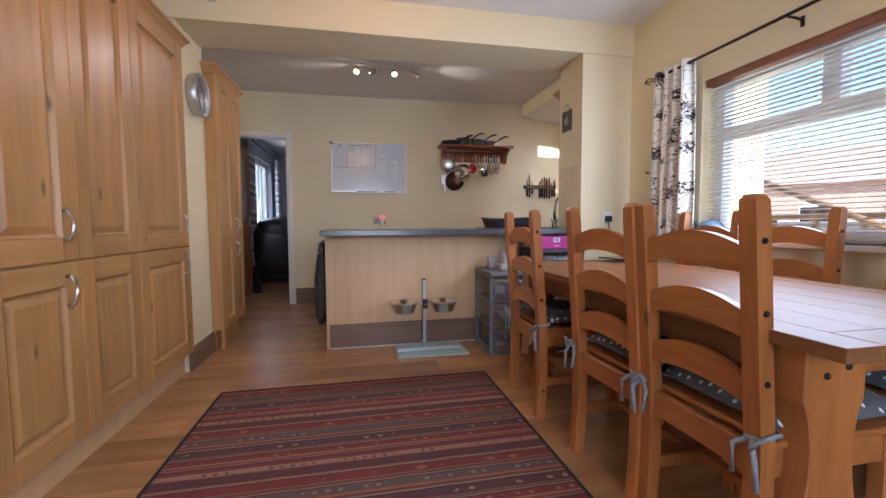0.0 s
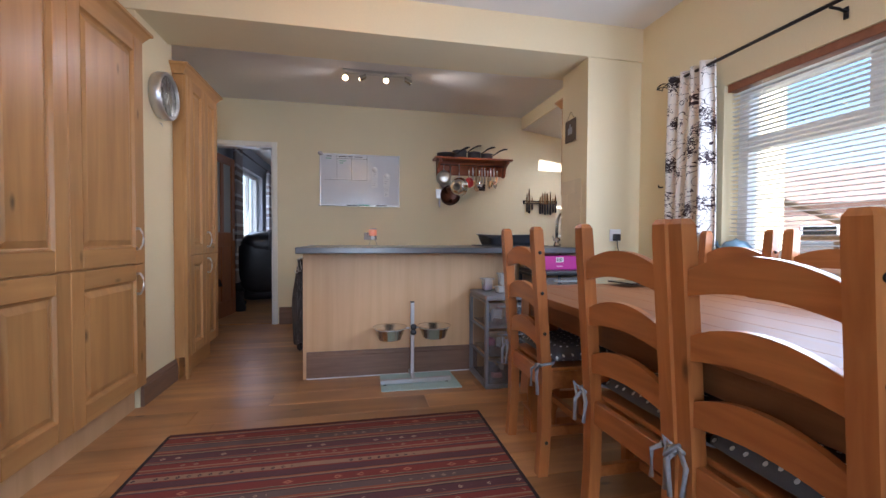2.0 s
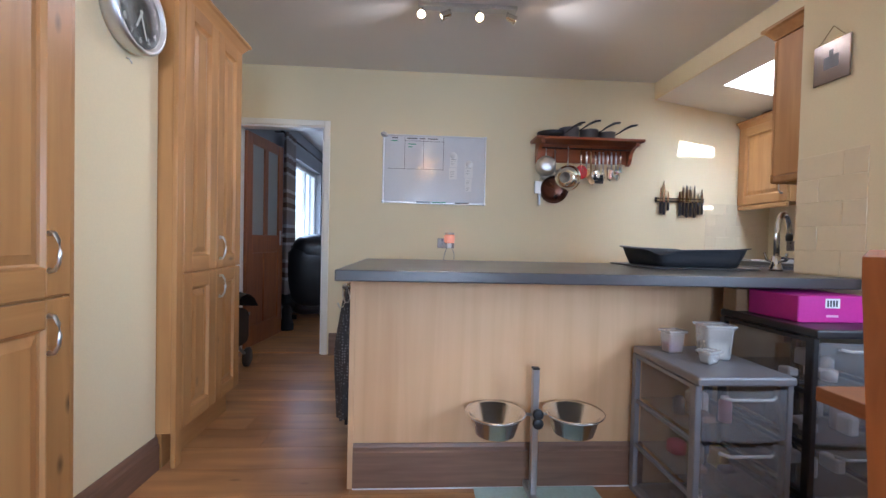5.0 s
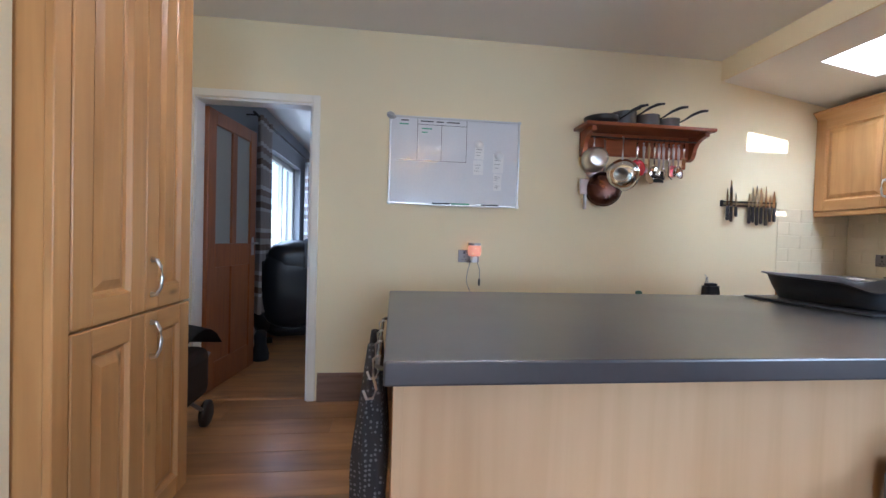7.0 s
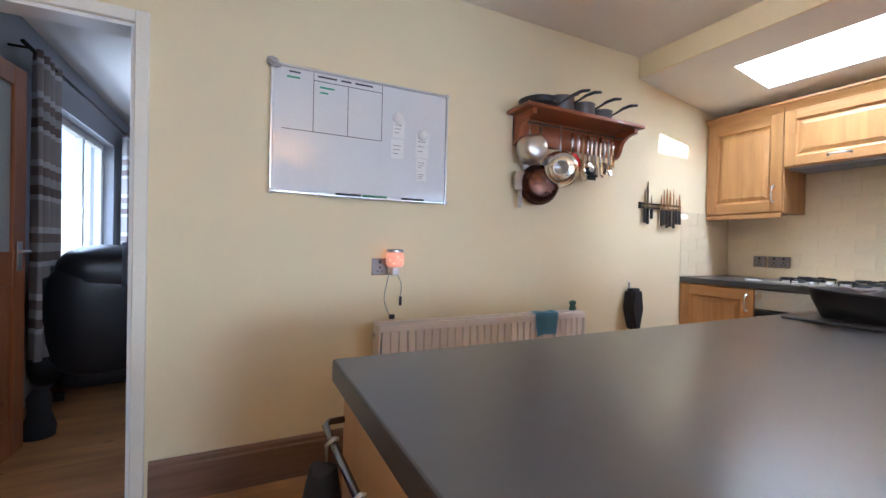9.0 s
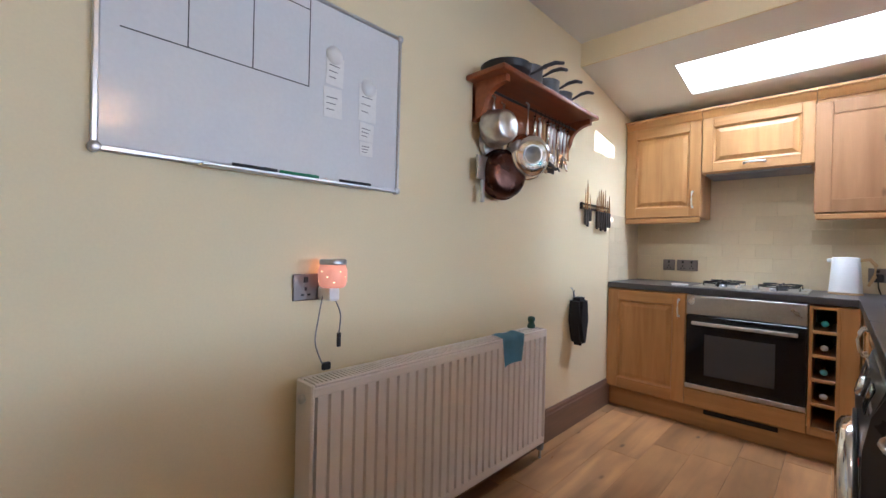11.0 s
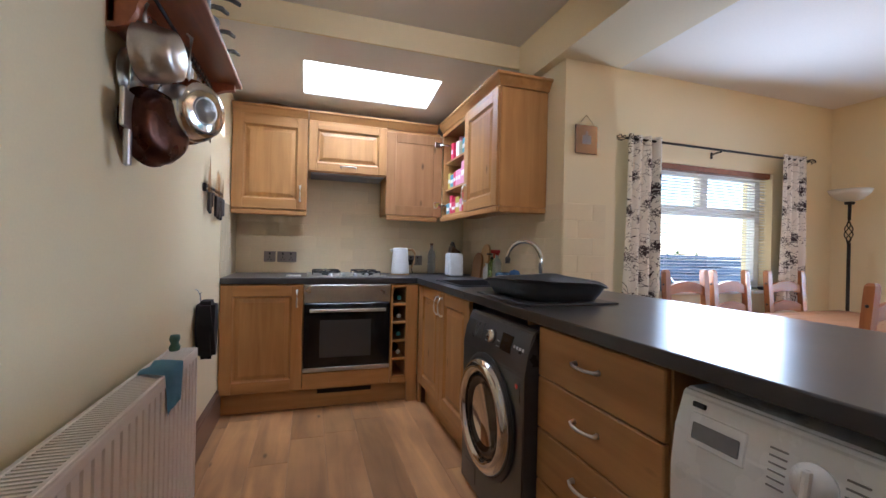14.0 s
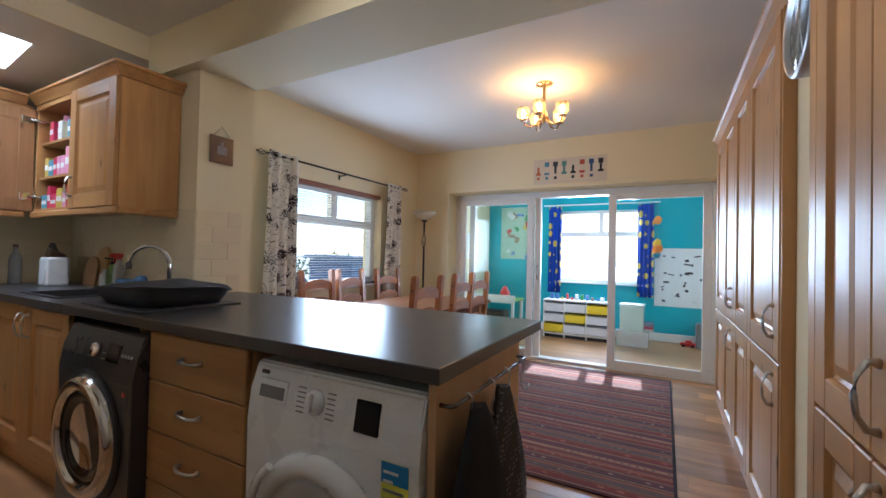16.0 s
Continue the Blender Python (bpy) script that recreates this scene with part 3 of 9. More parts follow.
def playroom_window():
    w = thing("window_3", (0, 0, 0), "white playroom window with top lights", "window")
    w["kind"] = "structure"
    y0, y1, a, b, zb, zt = -2.29, -2.24, -0.48, 0.86, 0.81, 1.96
    fr = boxpart("window_frame", (a, y0, zb, a + 0.05, y1, zt), M["upvc"], w, 0.004)
    for nm, d in (("jamb", (b - 0.05, y0, zb, b, y1, zt)), ("head", (a + 0.05, y0, zt - 0.05, b - 0.05, y1, zt)), ("cill_bar", (a + 0.05, y0, zb, b - 0.05, y1, zb + 0.05)), ("transom", (a + 0.05, y0, 1.56, b - 0.05, y1, 1.62)), ("mullion", (0.16, y0, 1.62, 0.23, y1, zt - 0.05))):
        boxpart(nm, d, M["upvc"], fr, 0.004)
    for x0, x1, z0, z1 in ((a + 0.05, b - 0.05, zb + 0.05, 1.56), (a + 0.05, 0.16, 1.62, zt - 0.05), (0.23, b - 0.05, 1.62, zt - 0.05)):
        p = boxpart("pane", (x0, y0 + 0.02, z0, x1, y0 + 0.026, z1), M["glass"], w, 0)
        p.visible_shadow = False
    boxpart("window_sill", (a - 0.03, -2.24, zb - 0.03, b + 0.03, -2.11, zb), M["white"], w, 0.005)


playroom_window()


def outside():
    bm = bmesh.new()
    box(bm, -300, -300, -0.6, 300, 300, -0.35)
    tagged(part("ground", bm, M["stone"]), "pale paved garden ground", "ground", kind="structure")


outside()

# ---- cupboards ----
def handle(parent, x, z, upright=True, length=0.11, y=-0.022):
    bm = bmesh.new()
    h = length / 2
    pts = [(-h, 0.0), (-h, -0.016), (-h * 0.6, -0.028), (0, -0.032), (h * 0.6, -0.028), (h, -0.016), (h, 0.0)]
    tube(bm, [(x, y + q, z + p) if upright else (x + p, y + q, z) for p, q in pts], 0.005, radii=[0.009, 0.006, 0.005, 0.0055, 0.005, 0.006, 0.009])
    return part("handle", bm, M["steel"], parent, "satin steel bow handle")


def panel_door(parent, x0, z0, x1, z1, hx=None, hz=None, upright=True, stile=0.075, name="door"):
    """A framed door with a raised panel; its front faces local -y."""
    g = 0.0015
    x0, x1, z0, z1 = x0 + g, x1 - g, z0 + g, z1 - g
    bm = bmesh.new()
    box(bm, x0, -0.022, z0, x0 + stile, -0.001, z1, bevel=0.003)
    d = part(name, bm, M["pine"], parent)
    bm = bmesh.new()
    box(bm, x1 - stile, -0.022, z0, x1, -0.001, z1, bevel=0.003)
    part("stile", bm, M["pine"], d)
    for a, b in ((z0, z0 + stile), (z1 - stile, z1)):
        bm = bmesh.new()
        box(bm, x0 + stile, -0.0215, a, x1 - stile, -0.001, b, bevel=0.0025)
        part("rail", bm, M["pine_x"], d)
    bm = bmesh.new()
    a0, a1, c0, c1 = x0 + stile, x1 - stile, z0 + stile, z1 - stile
    rings = []
    for ins, y in ((0.0, -0.0215), (0.006, -0.010), (0.014, -0.006), (0.042, -0.017), (0.044, -0.017)):
        rings.append([bm.verts.new(p) for p in ((a0 + ins, y, c0 + ins), (a1 - ins, y, c0 + ins), (a1 - ins, y, c1 - ins), (a0 + ins, y, c1 - ins))])
    for p, q in zip(rings, rings[1:]):
        for k in range(4):
            bm.faces.new((p[k], p[(k + 1) % 4], q[(k + 1) % 4], q[k]))
    bm.faces.new(rings[-1])
    part("panel", bm, M["pine"], d)
    if hx is not None:
        handle(d, hx, hz, upright)
    return d


def cornice(parent, x0, x1, z, depth, left=True, right=True, y_front=0.0, name="cornice"):
    """A moulded cornice along the front with returns."""
    prof = [(0.0, 0.0), (0.012, 0.0), (0.018, 0.012), (0.040, 0.045), (0.052, 0.052), (0.052, 0.066), (0.0, 0.066)]
    bm = bmesh.new()
    out = 0.052
    rings = []
    for o, h in prof:
        pts = []
        a, b = x0 - (o if left else 0), x1 + (o if right else 0)
        pts = [(a, y_front + depth, z + h), (a, y_front - o, z + h), (b, y_front - o, z + h), (b, y_front + depth, z + h)]
        rings.append([bm.verts.new(p) for p in pts])
    for p, q in zip(rings, rings[1:]):
        for k in range(3):
            bm.faces.new((p[k], p[k + 1], q[k + 1], q[k]))
    bm.faces.new(rings[-1])
    return part(name, bm, M["pine_x"], parent)


def tall_unit_long():
    """Run of tall larder cupboards; local x runs along the wall."""
    y0 = 1.0
    c = thing("larder_cupboard", (-1.07, y0, 0), "run of tall honey oak larder cupboards with raised panels", "cupboard", rz=90)
    L = 2.952 - y0
    boxpart("body", (0, 0.0, 0.14, L, 0.575, 2.06), M["pine"], c, 0.002)
    boxpart("plinth", (0.0, 0.035, 0.0, L, 0.055, 0.138), M["beech"], c, 0.001)
    boxpart("side_panel", (L, -0.018, 0.14, L + 0.018, 0.575, 2.06), M["pine"], c, 0.002)
    edges = [1.0, 1.45, 1.90, 2.345, 2.952]
    hs = [None, 1.82, None, 2.875]
    for a, b, h in zip(edges, edges[1:], hs):
        panel_door(c, a - y0, 0.14, b - y0, 0.825, h - y0 if h else None, 0.72, stile=0.085)
        panel_door(c, a - y0, 0.83, b - y0, 2.06, h - y0 if h else None, 0.965, stile=0.085)
    cornice(c, 0, L + 0.018, 2.06, 0.575)
    boxpart("vent_slot", (1.36, 0.031, 0.127, 1.93, 0.036, 0.137), M["black"], c, 0)


def tall_unit_short():
    y0, L = 3.45, 0.625
    c = thing("larder_cupboard", (-1.03, y0, 0), "tall narrow honey oak larder cupboard beside a doorway", "cupboard", rz=90)
    boxpart("body", (0, 0.0, 0.15, L, 0.61, 2.075), M["pine"], c, 0.002)
    boxpart("plinth", (0.0, 0.04, 0.0, L - 0.02, 0.06, 0.148), M["pine_x"], c, 0.001)
    boxpart("pilaster", (-0.005, -0.021, 0.0, 0.045, -0.001, 2.075), M["pine"], c, 0.002)
    panel_door(c, 0.048, 0.15, 0.345, 0.85, stile=0.07)
    panel_door(c, 0.048, 0.855, 0.345, 2.075, stile=0.07)
    panel_door(c, 0.345, 0.15, L, 0.85, 0.378, 0.76, stile=0.07)
    panel_door(c, 0.345, 0.855, L, 2.075, 0.378, 0.96, stile=0.07)
    cornice(c, -0.005, L, 2.075, 0.61)


tall_unit_long()
tall_unit_short()


def wall_unit_left():
    c = thing("wall_cupboard", (2.985, 5.243, 0), "honey oak wall cupboard with one raised-panel door", "wall cupboard", "kitchen wall cupboards", rz=-90)
    boxpart("body", (0, 0, 1.40, 0.52, 0.30, 2.10), M["pine"], c, 0.002)
    panel_door(c, 0.0, 1.405, 0.52, 2.095, 0.47, 1.53)
    cornice(c, 0, 0.52, 2.095, 0.30, False, False)
    boxpart("light_rail", (0, -0.02, 1.36, 0.52, 0.0, 1.40), M["pine_x"], c, 0.008)


def wall_unit_hood():
    c = thing("extractor_cupboard", (2.985, 4.72, 0), "short honey oak extractor cupboard over the hob", "wall cupboard", "kitchen wall cupboards", rz=-90)
    boxpart("body", (0, 0, 1.705, 0.60, 0.30, 2.10), M["pine"], c, 0.002)
    panel_door(c, 0.0, 1.71, 0.60, 2.095, 0.30, 1.755, upright=False, stile=0.065)
    cornice(c, 0, 0.60, 2.095, 0.30, False, False)
    boxpart("extractor", (0.02, 0.01, 1.69, 0.58, 0.28, 1.705), M["greyplastic"], c, 0.002, "grey extractor underside")


def wall_unit_corner():
    c = thing("corner_cupboard", (2.985, 4.118, 0), "plain end of an oak corner wall cupboard", "wall cupboard", "kitchen wall cupboards", rz=-90)
    boxpart("body", (0, 0, 1.40, 0.45, 0.30, 2.10), M["pine"], c, 0.002)
    cornice(c, 0, 0.42, 2.095, 0.30, False, False)
    boxpart("light_rail", (0, -0.02, 1.36, 0.43, 0.0, 1.40), M["pine_x"], c, 0.008)


def wall_unit_open():
    """South wall cupboard: one door shut, the other swung open over full shelves."""
    c = thing("wall_cupboard", (2.965, 3.648, 0), "oak wall cupboard, one door open on packed shelves", "wall cupboard", "kitchen wall cupboards", rz=180)
    W, D, z0, z1 = 1.095, 0.313, 1.40, 2.10
    boxpart("side_panel", (W - 0.018, 0, z0, W, D, z1), M["pine"], c, 0.002)
    boxpart("side_panel", (0, 0.0, z0, 0.018, D, z1), M["pine"], c, 0.002)
    boxpart("side_panel", (0.55, 0, z0, 0.568, D, z1), M["pine"], c, 0.002)
    boxpart("back", (0.018, D - 0.01, z0, W - 0.018, D, z1), M["pine"], c, 0)
    for a, b in ((z0, z0 + 0.018), (z1 - 0.018, z1)):
        boxpart("board", (0.018, 0, a, W - 0.018, D - 0.01, b), M["pine_x"], c, 0.001)
    for z in (1.615, 1.84):
        boxpart("shelf", (0.018, 0.02, z, 0.55, D - 0.01, z + 0.016), M["pine_x"], c, 0.001)
    panel_door(c, 0.555, z0, W, z1, 0.60, 1.53)
    boxpart("top_rail", (0.0, -0.004, 2.07, 0.555, 0.016, z1), M["pine_x"], c, 0.001)
    cornice(c, 0, W, 2.10, D, False, True)
    boxpart("light_rail", (0, -0.02, 1.36, W + 0.005, 0.0, 1.40), M["pine_x"], c, 0.008)
    boxpart("light_rail", (W - 0.014, 0.0, 1.36, W + 0.005, D, 1.40), M["pine_x"], c, 0.008)
    y0, y1, za, zb, st = -0.475, -0.005, z0 + 0.005, z1 - 0.03, 0.078
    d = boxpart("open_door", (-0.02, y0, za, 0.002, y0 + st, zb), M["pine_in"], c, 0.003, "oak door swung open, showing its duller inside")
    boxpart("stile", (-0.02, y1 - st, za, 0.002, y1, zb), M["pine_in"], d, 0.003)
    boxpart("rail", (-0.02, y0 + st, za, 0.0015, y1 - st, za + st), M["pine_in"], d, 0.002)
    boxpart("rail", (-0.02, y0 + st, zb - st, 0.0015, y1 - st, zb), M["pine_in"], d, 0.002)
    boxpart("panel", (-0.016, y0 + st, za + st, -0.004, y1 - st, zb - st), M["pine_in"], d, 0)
    for z in (1.50, 2.0):
        bm = bmesh.new()
        box(bm, 0.0, -0.075, z - 0.025, 0.012, -0.02, z + 0.025, bevel=0.004)
        tube(bm, [(0.008, -0.03, z), (0.03, -0.005, z), (0.03, 0.06, z)], 0.009)
        part("hinge", bm, M["polished"], d, "steel cupboard hinge")


wall_unit_left(), wall_unit_hood(), wall_unit_corner(), wall_unit_open()


def base_left():
    c = thing("base_cupboard", (2.69, 5.245, 0), "honey oak base cupboard with one raised-panel door", "base cupboard", "kitchen base units", rz=-90)
    boxpart("body", (0, 0.0, 0.14, 0.515, 0.58, 0.872), M["pine"], c, 0.002)
    panel_door(c, 0.0, 0.145, 0.515, 0.868, 0.475, 0.775)
    boxpart("plinth", (0, 0.03, 0, 1.30, 0.05, 0.14), M["pine_x"], c, 0.002)
    boxpart("plinth_vent", (0.62, 0.026, 0.095, 1.0, 0.03, 0.125), M["iron"], c, 0.002, "brown slotted plinth grille")


def oven():
    c = thing("built_in_oven", (2.69, 4.727, 0), "built-in steel and black glass oven under the hob", "oven", rz=-90)
    W = 0.605
    boxpart("body", (0.005, 0.01, 0.26, W - 0.005, 0.56, 0.87), M["charcoal"], c, 0)
    boxpart("control_panel", (0.003, -0.022, 0.745, W - 0.003, 0.01, 0.868), M["steel"], c, 0.003, "brushed steel control panel")
    d = boxpart("oven_door", (0.003, -0.024, 0.275, W - 0.003, 0.01, 0.738), M["blackgloss"], c, 0.004, "black glass door")
    boxpart("trim", (0.003, -0.026, 0.262, W - 0.003, -0.002, 0.29), M["steel"], d, 0.002)
    boxpart("inner_window", (0.11, -0.0255, 0.36, W - 0.14, -0.0235, 0.62), M["charcoal"], d, 0)
    bm = bmesh.new()
    box(bm, 0.04, -0.062, 0.680, W - 0.04, -0.044, 0.702, bevel=0.005, segs=2)
    for x in (0.06, W - 0.06):
        box(bm, x - 0.01, -0.046, 0.683, x + 0.01, -0.02, 0.699, bevel=0.003)
    part("handle", bm, M["steel"], d, "flat steel bar handle")
    boxpart("filler_panel", (0.0, -0.02, 0.145, W, 0.0, 0.255), M["pine_x"], c, 0.003, "plain oak filler panel")


def wine_rack():
    c = thing("wine_rack", (2.69, 4.118, 0), "narrow oak wine rack of five square holes", "wine rack", rz=-90)
    W = 0.128
    for x in (0.0, W - 0.016):
        boxpart("side_panel", (x, -0.02, 0.145, x + 0.016, 0.56, 0.868), M["pine"], c, 0.002)
    boxpart("back", (0.016, 0.40, 0.145, W - 0.016, 0.41, 0.868), M["black"], c, 0)
    n = 5
    for i in range(n + 1):
        z = 0.185 + i * (0.855 - 0.185) / n
        boxpart("divider", (0.016, -0.018, z - 0.009, W - 0.016, 0.40, z + 0.009), M["pine_x"], c, 0.002)
    boxpart("toe_panel", (0.016, -0.018, 0.145, W - 0.016, 0.0, 0.176), M["pine_x"], c, 0.001)
    boxpart("corner_post", (W, -0.02, 0.0, W + 0.075, 0.0, 0.868), M["pine"], c, 0.002)
    for i in (1, 2, 3, 4):
        z = 0.185 + i * (0.855 - 0.185) / n + 0.052
        bm = bmesh.new()
        rot = pose(W / 2, 0.06, z, 90, 0, 0)
        lathe(bm, [(0.0, -0.27), (0.036, -0.27), (0.036, -0.09), (0.015, -0.03), (0.015, 0.04), (0.017, 0.042), (0.017, 0.052), (0.0, 0.052)], m=rot.to_3x3().to_4x4(), seg=14)
        b = single("wine_bottle", bm, plain("dark_green_glass", (0.012, 0.03, 0.02), 0.1), "dark wine bottle lying in the rack", "bottle", "bottles in the wine rack")
        b.matrix_world = c.matrix_basis @ Matrix.Translation((W / 2, 0.06, z - 0.006))
        bm = bmesh.new()
        lathe(bm, [(0.0, 0.053), (0.0165, 0.053), (0.0165, 0.056), (0.0, 0.056)], m=rot.to_3x3().to_4x4(), seg=14)
        part("cap", bm, plain("cap_%d" % (i % 2), ((0.06, 0.30, 0.34), (0.45, 0.47, 0.5))[i % 2], 0.35), b, "coloured bottle cap")


def sink_base():
    c = thing("base_cupboard", (2.69, 3.885, 0), "oak sink cupboard with two raised-panel doors", "base cupboard", "kitchen base units", rz=180)
    boxpart("body", (0.08, 0.0, 0.14, 1.035, 0.54, 0.60), M["pine"], c, 0.002)
    boxpart("filler", (0.0, -0.02, 0.0, 0.06, 0.0, 0.868), M["pine"], c, 0.002)
    panel_door(c, 0.06, 0.145, 0.545, 0.868, 0.505, 0.775)
    panel_door(c, 0.545, 0.145, 1.035, 0.868, 0.585, 0.775)
    boxpart("plinth", (0.06, 0.03, 0, 1.035, 0.05, 0.14), M["pine_x"], c, 0.002)


def drawer_unit():
    c = thing("drawer_unit", (0.985, 3.885, 0), "oak base unit of four drawers with steel handles", "drawer unit", "kitchen base units", rz=180)
    W = 0.555
    boxpart("body", (0, 0.0, 0.14, W, 0.55, 0.872), M["pine"], c, 0.002)
    zs = [0.145, 0.325, 0.507, 0.690, 0.868]
    for a, b in zip(zs, zs[1:]):
        d = boxpart("drawer", (0.002, -0.021, a + 0.002, W - 0.002, -0.001, b - 0.002), M["pine_x"], c, 0.004)
        handle(d, W * 0.49, (a + b) / 2 + 0.012, upright=False, length=0.105)
    boxpart("plinth", (0, 0.03, 0, W, 0.05, 0.14), M["pine_x"], c, 0.002)


base_left(), oven(), wine_rack(), sink_base(), drawer_unit()


def appliance_body(c, W, D, H, material, curve=0.035):
    """A front that leans back towards the top."""
    bm = bmesh.new()
    prism(bm, [(0.0, 0.02), (0.0, H * 0.80), (curve * 0.35, H * 0.90), (curve, H - 0.01), (curve + 0.01, H), (D, H), (D, 0.02)], "x", 0.0, W)
    bmesh.ops.bevel(bm, geom=bm.edges[:], offset=0.006, segments=2, affect="EDGES")
    return part("body", bm, material, c)


def porthole(c, x, z, r, ring_mat, glass_mat, y=0.0, wide=0.05, label=""):
    rot = pose(0, 0, 0, 90, 0, 0)
    bm = bmesh.new()
    lathe(bm, [(r - wide - 0.01, 0.005), (r, 0.0), (r + 0.006, 0.012), (r - 0.004, 0.034), (r - wide * 0.5, 0.046), (r - wide, 0.036), (r - wide - 0.01, 0.012)], at=(x, y, z), seg=48, m=rot)
    d = part("door_ring", bm, ring_mat, c, label)
    bm = bmesh.new()
    q = r - wide - 0.004
    lathe(bm, [(q, 0.010), (q, 0.028), (q * 0.86, 0.022), (q * 0.62, 0.006), (q * 0.55, -0.01), (0.0, -0.018)], at=(x, y, z), seg=40, m=rot)
    part("door_glass", bm, glass_mat, d)
    return d


def washing_machine():
    c = thing("washing_machine", (1.60, 3.955, 0), "graphite washing machine with a chrome porthole door", "washing machine", rz=180)
    W, H = 0.605, 0.845
    appliance_body(c, W, 0.56, H, M["graphite"], 0.04)
    porthole(c, W * 0.47, 0.425, 0.235, M["polished"], M["blackgloss"], wide=0.052, label="chrome door ring")
    bm = bmesh.new()
    lathe(bm, [(0.245, 0.0), (0.262, 0.0), (0.262, 0.008), (0.245, 0.008)], at=(W * 0.47, -0.001, 0.425), seg=48, m=pose(0, 0, 0, 90, 0, 0))
    part("door_surround", bm, M["black"], c)
    tilt = pose(0, 0.017, 0.765, -14, 0, 0)
    bm = bmesh.new()
    lathe(bm, [(0.030, 0.0), (0.028, 0.018), (0.022, 0.022), (0.0, 0.022)], seg=24, m=tilt @ pose(W * 0.50, 0.0, 0, 90, 0, 0))
    part("dial", bm, M["polished"], c, "chrome programme dial")
    for nm, b, mt in (("display", (0.385, -0.004, -0.035, 0.475, 0.006, 0.035), M["blackgloss"]), ("detergent_drawer", (0.03, -0.003, -0.035, 0.20, 0.006, 0.04), M["graphite"])):
        bm = bmesh.new()
        box(bm, *b, bevel=0.002, m=tilt)
        part(nm, bm, mt, c)
    for i in range(4):
        bm = bmesh.new()
        box(bm, 0.49 + i * 0.022, -0.003, -0.006, 0.503 + i * 0.022, 0.004, 0.006, bevel=0.002, m=tilt)
        part("button", bm, M["alu"], c)
    for i in range(5):
        bm = bmesh.new()
        box(bm, 0.235 + (i // 3) * 0.11, -0.002, -0.03 + (i % 3) * 0.022, 0.262 + (i // 3) * 0.11, 0.003, -0.027 + (i % 3) * 0.022, m=tilt)
        part("print_bar", bm, M["alu"], c)
    boxpart("sticker", (0.53, -0.0025, 0.575, 0.575, -0.0005, 0.655), M["charcoal"], c, 0, "small dark sticker with pale print")
    bm = bmesh.new()
    lathe(bm, [(0.010, 0), (0.010, 0.0015), (0, 0.0015)], at=(0.552, -0.0028, 0.632), seg=16, m=pose(0, 0, 0, 90, 0, 0))
    part("status_light", bm, plain("red_light", (0.75, 0.05, 0.04), 0.3), c, "small red status light")
    boxpart("filter_flap", (0.06, -0.003, 0.06, 0.18, 0.0, 0.14), M["graphite"], c, 0.002)


def tumble_dryer():
    c = thing("tumble_dryer", (0.395, 3.925, 0), "white tumble dryer with a round door and energy sticker", "tumble dryer", rz=180)
    W, H = 0.605, 0.842
    appliance_body(c, W, 0.56, H, M["appliance"], 0.028)
    porthole(c, W * 0.5, 0.40, 0.235, M["appliance"], plain("pale_door_bowl", (0.62, 0.63, 0.65), 0.3), wide=0.05, label="white door ring")
    tilt = pose(0, 0.012, 0.765, -10, 0, 0)
    bm = bmesh.new()
    lathe(bm, [(0.034, 0.0), (0.034, 0.006), (0.026, 0.010), (0.024, 0.018), (0.0, 0.018)], seg=24, m=tilt @ pose(0.265, 0, 0, 90, 0, 0))
    box(bm, 0.259, -0.030, -0.024, 0.271, -0.015, 0.024, bevel=0.003, m=tilt)
    part("dial", bm, M["appliance"], c, "white programme dial")
    for nm, b, mt, lb in (("display", (0.405, -0.004, -0.045, 0.482, 0.006, 0.035), M["blackgloss"], "black square display"), ("tank_drawer", (0.035, -0.004, -0.03, 0.155, 0.006, 0.035), M["appliance"], ""), ("grip_recess", (0.045, -0.005, -0.018, 0.145, -0.003, 0.016), M["greyplastic"], ""), ("badge", (0.035, -0.003, 0.045, 0.065, 0.004, 0.056), M["charcoal"], "small dark maker's badge")):
        bm = bmesh.new()
        box(bm, *b, bevel=0.002, m=tilt)
        part(nm, bm, mt, c, lb)
    for i in range(12):
        bm = bmesh.new()
        sx = 0.195 if i < 6 else 0.305
        box(bm, sx, -0.002, -0.036 + (i % 6) * 0.013, sx + 0.028, 0.003, -0.033 + (i % 6) * 0.013, m=tilt)
        part("print_bar", bm, M["greyplastic"], c)
    st = boxpart("energy_sticker", (0.50, -0.0022, 0.545, 0.578, -0.0004, 0.675), plain("sticker_yellow", (0.72, 0.72, 0.08), 0.5), c, 0, "blue and yellow energy sticker")
    boxpart("band", (0.50, -0.003, 0.625, 0.578, -0.0021, 0.675), plain("sticker_blue", (0.02, 0.22, 0.55), 0.5), st, 0)
    for i in range(5):
        boxpart("print_bar", (0.507, -0.0034, 0.560 + i * 0.022, 0.535 + 0.03 * ((i * 7) % 3) / 2, -0.0029, 0.567 + i * 0.022), M["paper"] if i > 2 else M["greyplastic"], st, 0)
    boxpart("foot_strip", (0.0, 0.03, 0.0, W, 0.5, 0.02), M["charcoal"], c, 0)
    bm = bmesh.new()
    tube(bm, [(0.095, -0.047, 0.46), (0.10, -0.055, 0.50), (0.125, -0.055, 0.555), (0.16, -0.047, 0.59)], 0.012)
    part("grip", bm, M["appliance"], c)


washing_machine()
tumble_dryer()


